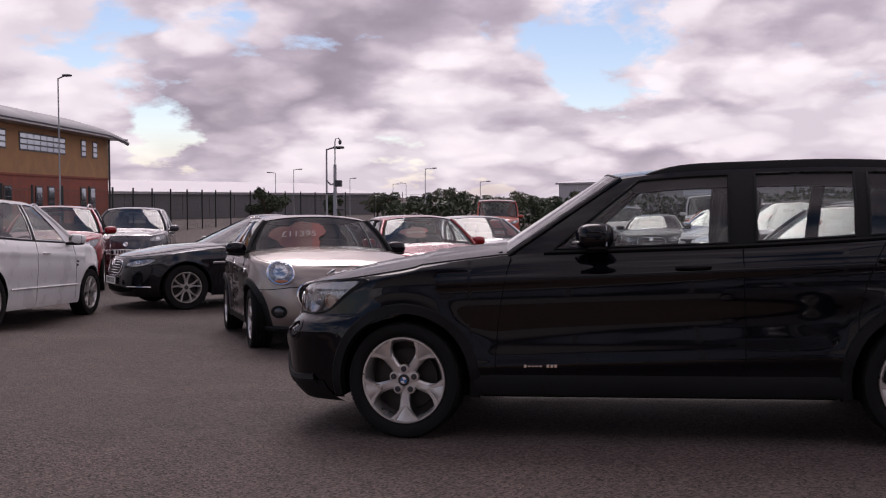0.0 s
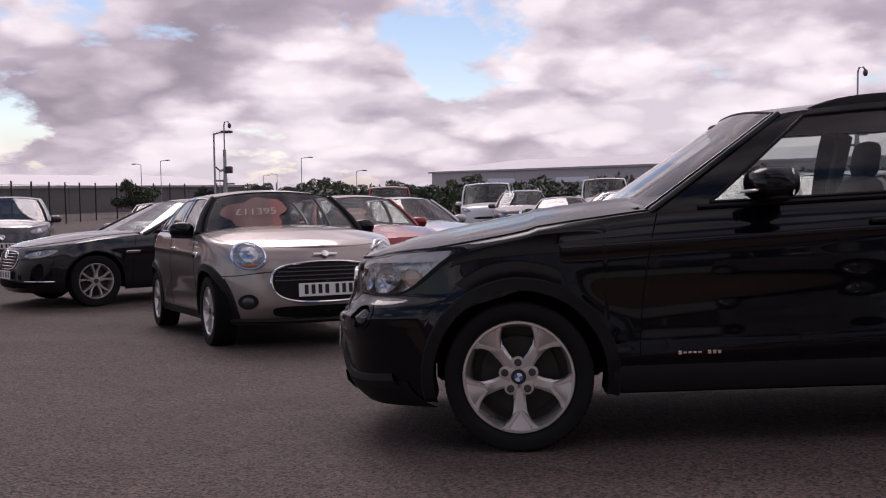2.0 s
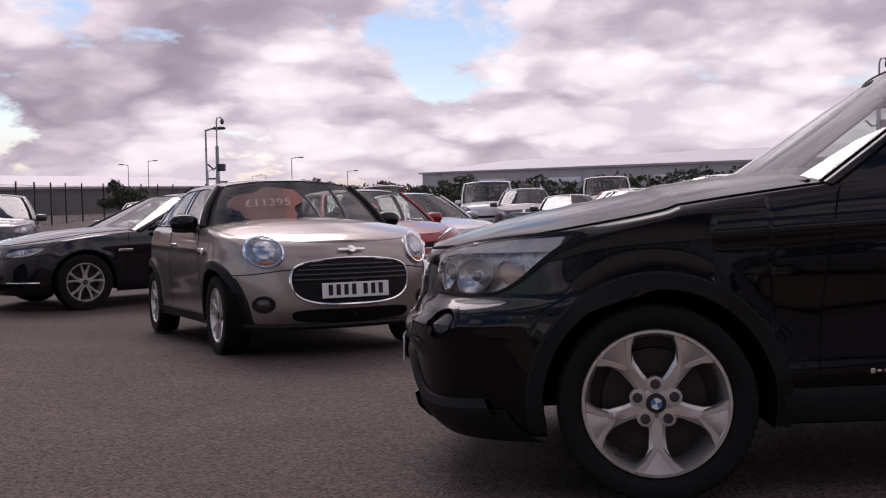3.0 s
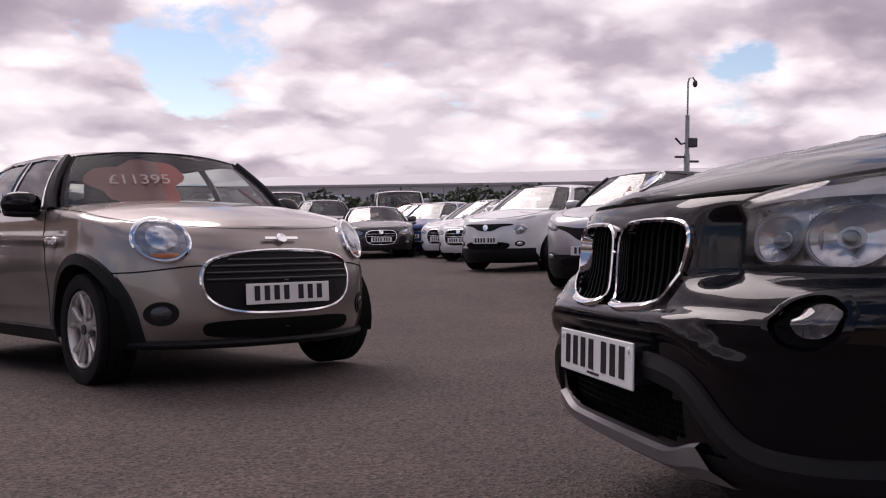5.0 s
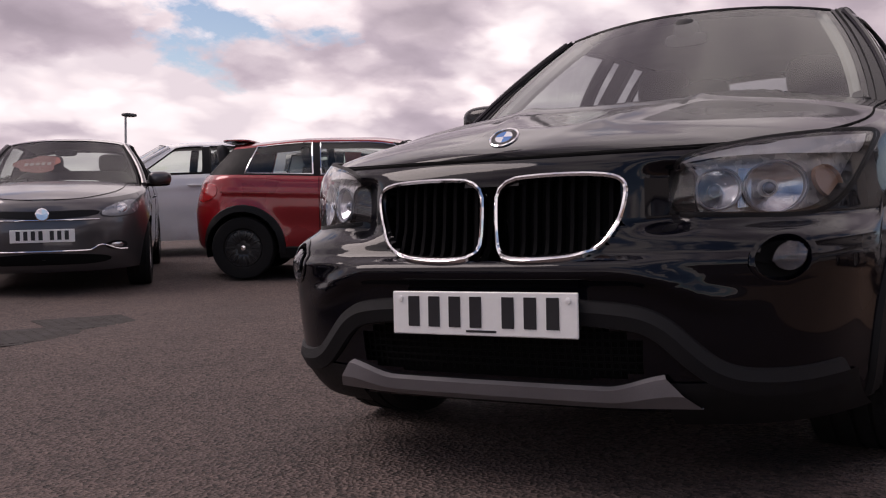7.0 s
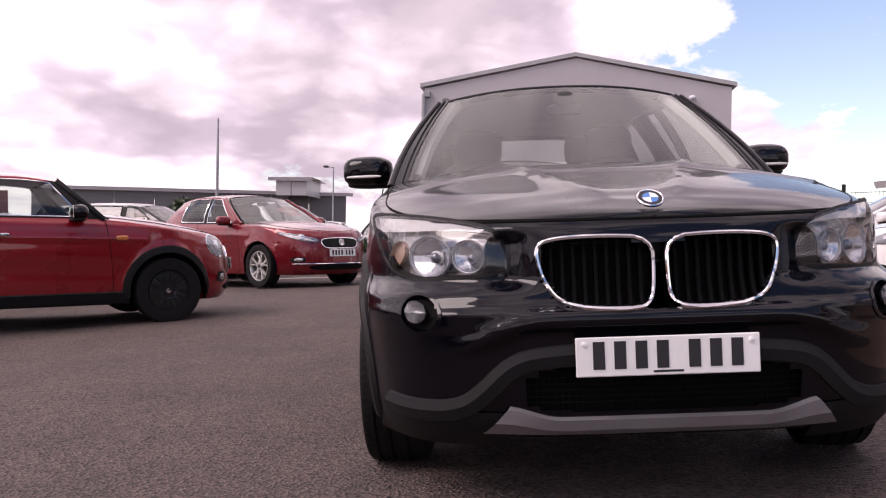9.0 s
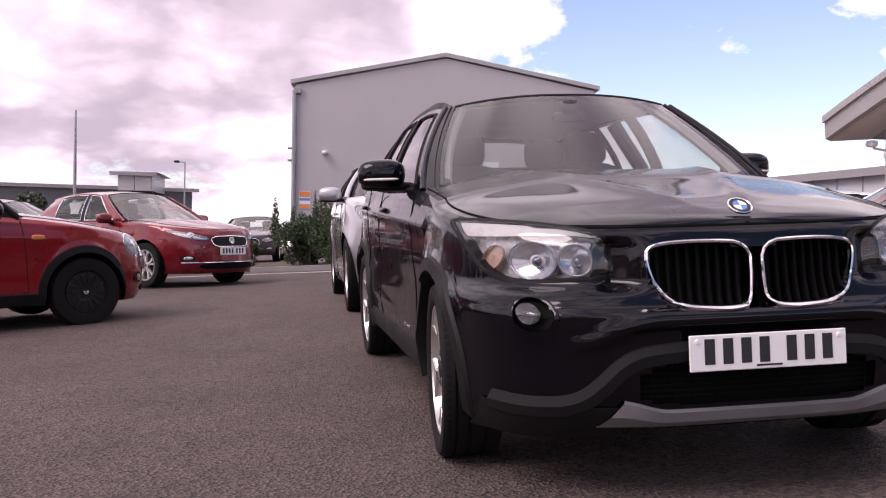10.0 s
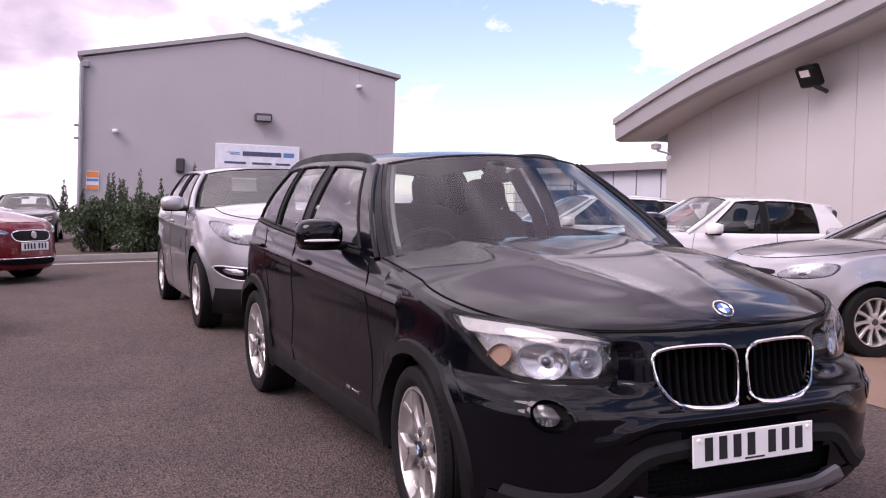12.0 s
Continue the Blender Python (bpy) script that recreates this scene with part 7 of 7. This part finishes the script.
repair_hall()
showroom()
brick_offices()
hall, hw_ = long_hall("long_hall", (-9.5, 122), (33, 72), -1.0, 3.2, 5.0, CLAD_GREY, ROOF_WHITE, "long pale-roofed industrial hall behind the hedge", 30, 16)
for a in (14.0, 26.0, 41.0):
    part("loading_sign", hw_.slab(Geo(), a, 1.95, 5.0, 0.55, 0.0, 0.1), SIGN_WHITE, hall)
long_hall("warehouse", (-44, 68), (-30, 106), -1.5, 1.75, 3.1, CLAD_DARK, ROOF_WHITE, "dark-walled warehouse with a pale roof behind the fence", 20, 12)
long_hall("warehouse", (58, 26), (62, 6.5), 0.0, 4.3, 4.7, CLAD_DARK, ROOF_WHITE, "dark grey warehouse across the road", 14, 8)
box_, bw_ = long_hall("warehouse", (57.8, 10.6), (57.6, 8.6), 4.0, 5.0, 5.1, CLAD_GREY, ROOF_WHITE, "pale plant room on the warehouse roof", 4, 2)
blue, bl_ = long_hall("trade_unit", (27, -13.8), (17, -15.4), 0.2, 3.0, 3.4, CLAD_PALE, ROOF_WHITE, "white ribbed trade unit with a blue shutter", 12, 10)
part("shutter", bl_.slab(Geo(), 3.6, 1.2, 3.2, 2.3, 0.0, 0.06), SIGN_DARK, blue)


# ---- poles, masts, fences ----
def lamp_post(x, y, top, arm=(0.5, 0.0), twin=False):
    z0 = ground_z(x, y)
    root = thing("street_lamp", "tall grey steel street lamp", "street lamp", pose(x, y, z0), "lamp posts round the lot")
    h = top - z0
    part("post", Geo().tube([(0, 0, 0), (0, 0, h * 0.25), (0, 0, h * 0.26), (0, 0, h)], [0.06, 0.056, 0.038, 0.028], 10), STEEL_GREY, root)
    for s in ((1, -1) if twin else (1,)):
        part("arm", Geo().tube([(0, 0, h - 0.03), (arm[0] * s * 0.5, arm[1] * s * 0.5, h + 0.02), (arm[0] * s, arm[1] * s, h + 0.04)], 0.03, 8), STEEL_GREY, root)
        part("lantern", Geo().blob((arm[0] * s * 1.25, arm[1] * s * 1.25, h + 0.04), (0.20, 0.14, 0.05), 0.6), DARK_TRIM, root)


def camera_mast(x, y, top, lean=1):
    z0 = ground_z(x, y)
    h = top - z0
    root = thing("camera_mast", "steel mast with dome camera, floodlights and loudspeaker", "camera mast", pose(x, y, z0))
    part("mast", Geo().tube([(0, 0, 0), (0, 0, h * 0.55), (0, 0, h * 0.56), (0, 0, h * 0.78)], [0.075, 0.07, 0.055, 0.05], 10), STEEL_GREY, root)
    part("upper_pole", Geo().tube([(0, 0, h * 0.78), (0, 0, h * 0.97), (0.03, 0, h * 0.995), (0.12, 0, h), (0.17, 0, h * 0.985)], 0.022, 8), STEEL_GREY, root)
    part("dome_camera", Geo().blob((0.18, 0, h * 0.965), (0.055, 0.055, 0.085), 0.9), DARK_TRIM, root)
    part("control_box", Geo().box((0.12, 0, h * 0.62), (0.22, 0.2, 0.22), 0.02), DARK_TRIM, root)
    part("speaker_arm", Geo().tube([(-0.30, 0, h * 0.645), (-0.15, 0, h * 0.61), (0, 0, h * 0.62)], 0.025, 6), DARK_TRIM, root)
    for z, s in ((0.535, -1), (0.51, 1), (0.40, 1), (0.32, -1), (0.32, 1)):
        part("bracket_lamp", Geo().box((0.18 * s, 0, h * z), (0.24, 0.10, 0.05), 0.015), DARK_TRIM, root)
    return root


def mesh_fence(pts, height, label, step=2.6, wires=True):
    """Square posts with welded mesh panels between them."""
    root = thing("fence", label, "fence")
    p = np.array(pts, float)
    seg = np.linalg.norm(np.diff(p, axis=0), axis=1)
    cum = np.r_[0, np.cumsum(seg)]
    n = int(cum[-1] / step)
    at = lambda s: np.array([np.interp(s, cum, p[:, 0]), np.interp(s, cum, p[:, 1])])  # noqa: E731
    for i in range(n + 1):
        q = at(i * step)
        z = ground_z(*q)
        part("post", Geo().box((q[0], q[1], z + height / 2 + 0.08), (0.075, 0.075, height + 0.16), 0.008), FENCE_GREEN, root)
        if i < n:
            r = at((i + 1) * step)
            z2 = ground_z(*r)
            g = Geo()
            for k in np.linspace(0.08, height - 0.04, 9):
                g.tube([(q[0], q[1], z + k), (r[0], r[1], z2 + k)], 0.007, 4)
            for k in np.linspace(0, 1, 24):
                c = q + (r - q) * k
                g.tube([(c[0], c[1], z + 0.05), (c[0], c[1], z + height)], 0.004, 4)
            part("mesh_panel", g, FENCE_GREEN, root)


camera_mast(-8.92, 25.45, 3.40)
camera_mast(8.49, 19.28, 3.98)
for a in ((-23.2, 31.5, 6.45, (0.6, -0.4)), (-29.9, 78.2, 3.9, (0.5, 0)), (-31.5, 77.8, 3.6, (-0.5, 0)), (-28, 89.4, 3.3, (0.4, 0)), (-16.2, 71.9, 3.75, (0.6, 0)), (-13.4, 82.6, 2.85, (0.6, 0)),
          (-28.8, 110, 3.0, (0.5, 0)), (-26.9, 109, 3.1, (-0.5, 0)), (41.1, 5.26, 4.45, (0.3, 0.3)), (-9.6, 26.6, 3.1, (0.35, 0)), (15.38, 19.12, 2.85, (0.1, 0))):
    lamp_post(*a)
flag = thing("flagpole", "thin tall pale pole", "pole", pose(21.75, 6.3, ground_z(21.75, 6.3)))
part("pole", Geo().tube([(0, 0, 0), (0, 0, 2.4), (0, 0, 3.9)], [0.045, 0.04, 0.022], 8), STEEL_GREY, flag)
mesh_fence([(-20.5, 22), (-22.3, 28.6), (-25, 42.1), (-27.4, 57.6), (-26.4, 74), (-18, 84)], 2.35, "dark welded mesh fence with square posts", 3.1)
mesh_fence([(20.3, -7.3), (18.6, -8.6), (15.6, -10.4)], 1.9, "dark green mesh fence beside the showroom", 2.3)


# ---- plants ----
def leaf_cloud(centres, radii, count, size, seed):
    """Many small folded leaves scattered through overlapping lumps, thicker towards their skins."""
    rng = np.random.default_rng(seed)
    v, f = [], []
    c, r = np.array(centres), np.array(radii)
    pick = rng.choice(len(c), count, p=(r.prod(1) ** 0.66) / (r.prod(1) ** 0.66).sum())
    d = rng.normal(size=(count, 3))
    d /= np.linalg.norm(d, axis=1)[:, None]
    p = c[pick] + d * r[pick] * (rng.uniform(0.35, 1.08, count) ** 0.6)[:, None]
    a = rng.normal(size=(count, 3))
    a /= np.linalg.norm(a, axis=1)[:, None]
    b = np.cross(a, rng.normal(size=(count, 3)))
    b /= np.linalg.norm(b, axis=1)[:, None]
    s = size * rng.uniform(0.6, 1.4, count)[:, None]
    q = np.stack([p - a * s, p + b * s * 0.55, p + a * s, p - b * s * 0.55], 1).reshape(-1, 3)
    return Geo().add(q, [(4 * i, 4 * i + 1, 4 * i + 2, 4 * i + 3) for i in range(count)])


def shrub(x, y, w, h, seed, material=LEAF, label="dense dark green shrub by the workshop", spikes=6, d=None):
    rng = np.random.default_rng(seed)
    z0 = ground_z(x, y)
    root = thing("shrub", label, "shrub", pose(x, y, z0), "shrubs by the workshop")
    cs, rs, st = [], [], Geo()
    d = d or w
    for k in range(30):
        a, q = rng.uniform(0, 2 * math.pi), rng.uniform(0.05, 0.42)
        cs.append((math.cos(a) * q * d, math.sin(a) * q * w, h * rng.uniform(0.12, 0.54)))
        rs.append((d * rng.uniform(0.10, 0.18), w * rng.uniform(0.10, 0.18), h * rng.uniform(0.12, 0.19)))
        st.tube([(0, 0, 0), np.array(cs[-1]) * (0.5, 0.5, 0.55), cs[-1]], [0.03, 0.02, 0.008], 6)
    for k in range(spikes):
        px, py = rng.uniform(-0.35, 0.35) * d, rng.uniform(-0.45, 0.45) * w
        tip = rng.uniform(0.62, 1.0)
        for t in np.linspace(0.4, tip, 6):
            cs.append((px, py, h * t))
            rs.append((0.22 * (1.15 - t / tip), 0.22 * (1.15 - t / tip), h * 0.07))
        st.tube([(px * 0.4, py * 0.4, 0), (px, py, h * 0.6), (px, py, h * tip)], [0.02, 0.014, 0.005], 6)
    part("stem", st, BARK, root)
    part("foliage", leaf_cloud(cs, rs, 30000, 0.026, seed + 1), material, root, angle=180)


def far_tree(x, y, h, w, seed, material=LEAF_DARK):
    rng = np.random.default_rng(seed)
    z0 = ground_z(x, y) - 0.4
    root = thing("tree", "dark green broadleaf tree in the distance", "tree", pose(x, y, z0), "trees behind the lot")
    cs, rs, tr = [], [], Geo()
    tr.tube([(0, 0, 0), (0.03 * w, 0, h * 0.35), (0, 0.02 * w, h * 0.75)], [0.05 * h, 0.035 * h, 0.012 * h], 8)
    for k in range(15):
        a, q, z = rng.uniform(0, 2 * math.pi), rng.uniform(0.05, 0.38), rng.uniform(0.35, 0.90)
        cs.append((math.cos(a) * q * w, math.sin(a) * q * w, h * z))
        rs.append((w * rng.uniform(0.10, 0.20),) * 2 + (h * rng.uniform(0.07, 0.14),))
        tr.tube([(0, 0, h * 0.3), np.array(cs[-1]) * (0.6, 0.6, 0.85), cs[-1]], [0.02 * h, 0.012 * h, 0.004 * h], 5)
    part("trunk", tr, BARK, root)
    part("crown", leaf_cloud(cs, rs, 2600, 0.035 * h ** 0.5 * 1.6, seed + 1), material, root, angle=180)


def hedge(p0, p1, h, deep, count, seed):
    rng = np.random.default_rng(seed)
    p0, p1 = np.array(p0, float), np.array(p1, float)
    n = int(np.linalg.norm(p1 - p0) / 1.1)
    cs, rs = [], []
    for i in range(n):
        q = p0 + (p1 - p0) * (i + 0.5) / n
        for z in (0.25, 0.6):
            cs.append((q[0], q[1] + rng.uniform(-0.2, 0.2) * deep, ground_z(*q) + h * (z + rng.uniform(-0.05, 0.12))))
            rs.append((0.85, deep * 0.5, h * rng.uniform(0.28, 0.38)))
    ob = part("hedge", leaf_cloud(cs, rs, count, 0.14, seed), LEAF_DARK, angle=180)
    tagged(ob, "long clipped dark green hedge behind the parked cars", "hedge", kind="stuff")


hedge((-12, 44), (30, 52), 2.1, 1.6, 15000, 5)
hedge((30, 52), (52, 48), 1.9, 1.6, 7000, 6)
for k, (x, y, w, h) in enumerate(((18.0, -0.45, 2.2, 1.85), (18.5, 0.70, 1.8, 1.80), (18.0, -1.9, 2.2, 1.75), (20.6, 2.4, 1.4, 0.95))):
    shrub(x, y, w, h, 20 + k)
for k, (x, y, h, w) in enumerate(((-26, 62, 3.2, 4.2), (-23.5, 70, 2.6, 2.2), (30.2, 9.5, 2.7, 2.6), (35.6, 8.5, 2.9, 2.0), (23.0, 4.2, 1.6, 1.5), (26.5, 5.8, 1.5, 2.2))):
    far_tree(x, y, h, w, 40 + 2 * k, LEAF_OLIVE if k == 5 else LEAF_DARK)
rng_t = np.random.default_rng(77)
for k in range(11):
    far_tree(-26 + 2.4 * k + rng_t.uniform(-0.6, 0.6), 91 + rng_t.uniform(-2, 2), 2.6 + rng_t.uniform(0, 1.2), 4.2, 80 + 2 * k, LEAF_DARK if k % 3 else LEAF_OLIVE)

# ---- ground details ----
gully = thing("drain_cover", "pair of worn cast-iron drain covers set in the asphalt", "drain cover")
for x, y in ((0.72, 3.85), (1.30, 4.02)):
    z = ground_z(x, y) + 0.012
    m = pose(0, 0, 0, 2, 0, -20)
    part("frame", Geo().box((x, y, z), (0.60, 0.52, 0.006), 0.002, m), IRON, gully)
    for k in range(7):
        part("bar", Geo().box((x, y, z + 0.003) + np.array(m @ Vector((-0.24 + k * 0.08, 0, 0))), (0.055, 0.42, 0.006), 0.002, m), IRON, gully)


def ribbon(name, p0, p1, width, lift, material, label, category, tall=0.0):
    p0, p1 = np.array(p0, float), np.array(p1, float)
    d = (p1 - p0) / np.linalg.norm(p1 - p0)
    s = np.array([-d[1], d[0]]) * width / 2
    n = max(2, int(np.linalg.norm(p1 - p0) / 0.5))
    rows = []
    for t in np.linspace(0, 1, n):
        q = p0 + (p1 - p0) * t
        prof = ((-1, -0.05), (-1, tall + lift), (1, tall + lift), (1, -0.05))
        rows.append([(*(q + s * k), ground_z(*(q + s * k)) + h) for k, h in prof])
    ob = part(name, Geo().grid(np.array(rows), flip=True), material)
    tagged(ob, label, category, kind="structure")


ribbon("road_marking", (15.6, 4.5), (15.0, -4.5), 0.12, 0.006, WHITE_LINE, "worn white line across the end of the lot", "road marking")
ribbon("kerb", (16.5, 1.9), (16.2, -6.0), 0.14, 0.0, KERB, "low concrete kerb in front of the planting", "kerb", 0.10)
ribbon("planting_bed", (18.6, 1.9), (18.2, -6.0), 3.6, 0.05, SOIL, "strip of soil under the shrubs", "planting bed")


def buff_area():
    """Buff-coloured surfacing in front of the showroom, a thin sheet on the asphalt."""
    rows = []
    for t in np.linspace(0, 1, 30):
        x = -4.0 + 20.0 * t
        rows.append([(x, y, ground_z(x, y) + 0.005) for y in np.linspace(-2.75 - 0.02 * x, -9.6, 16)])
    ob = part("pavement", Geo().grid(np.array(rows), flip=False), BUFF)
    tagged(ob, "buff-coloured surfacing in front of the showroom", "pavement", kind="structure")


buff_area()
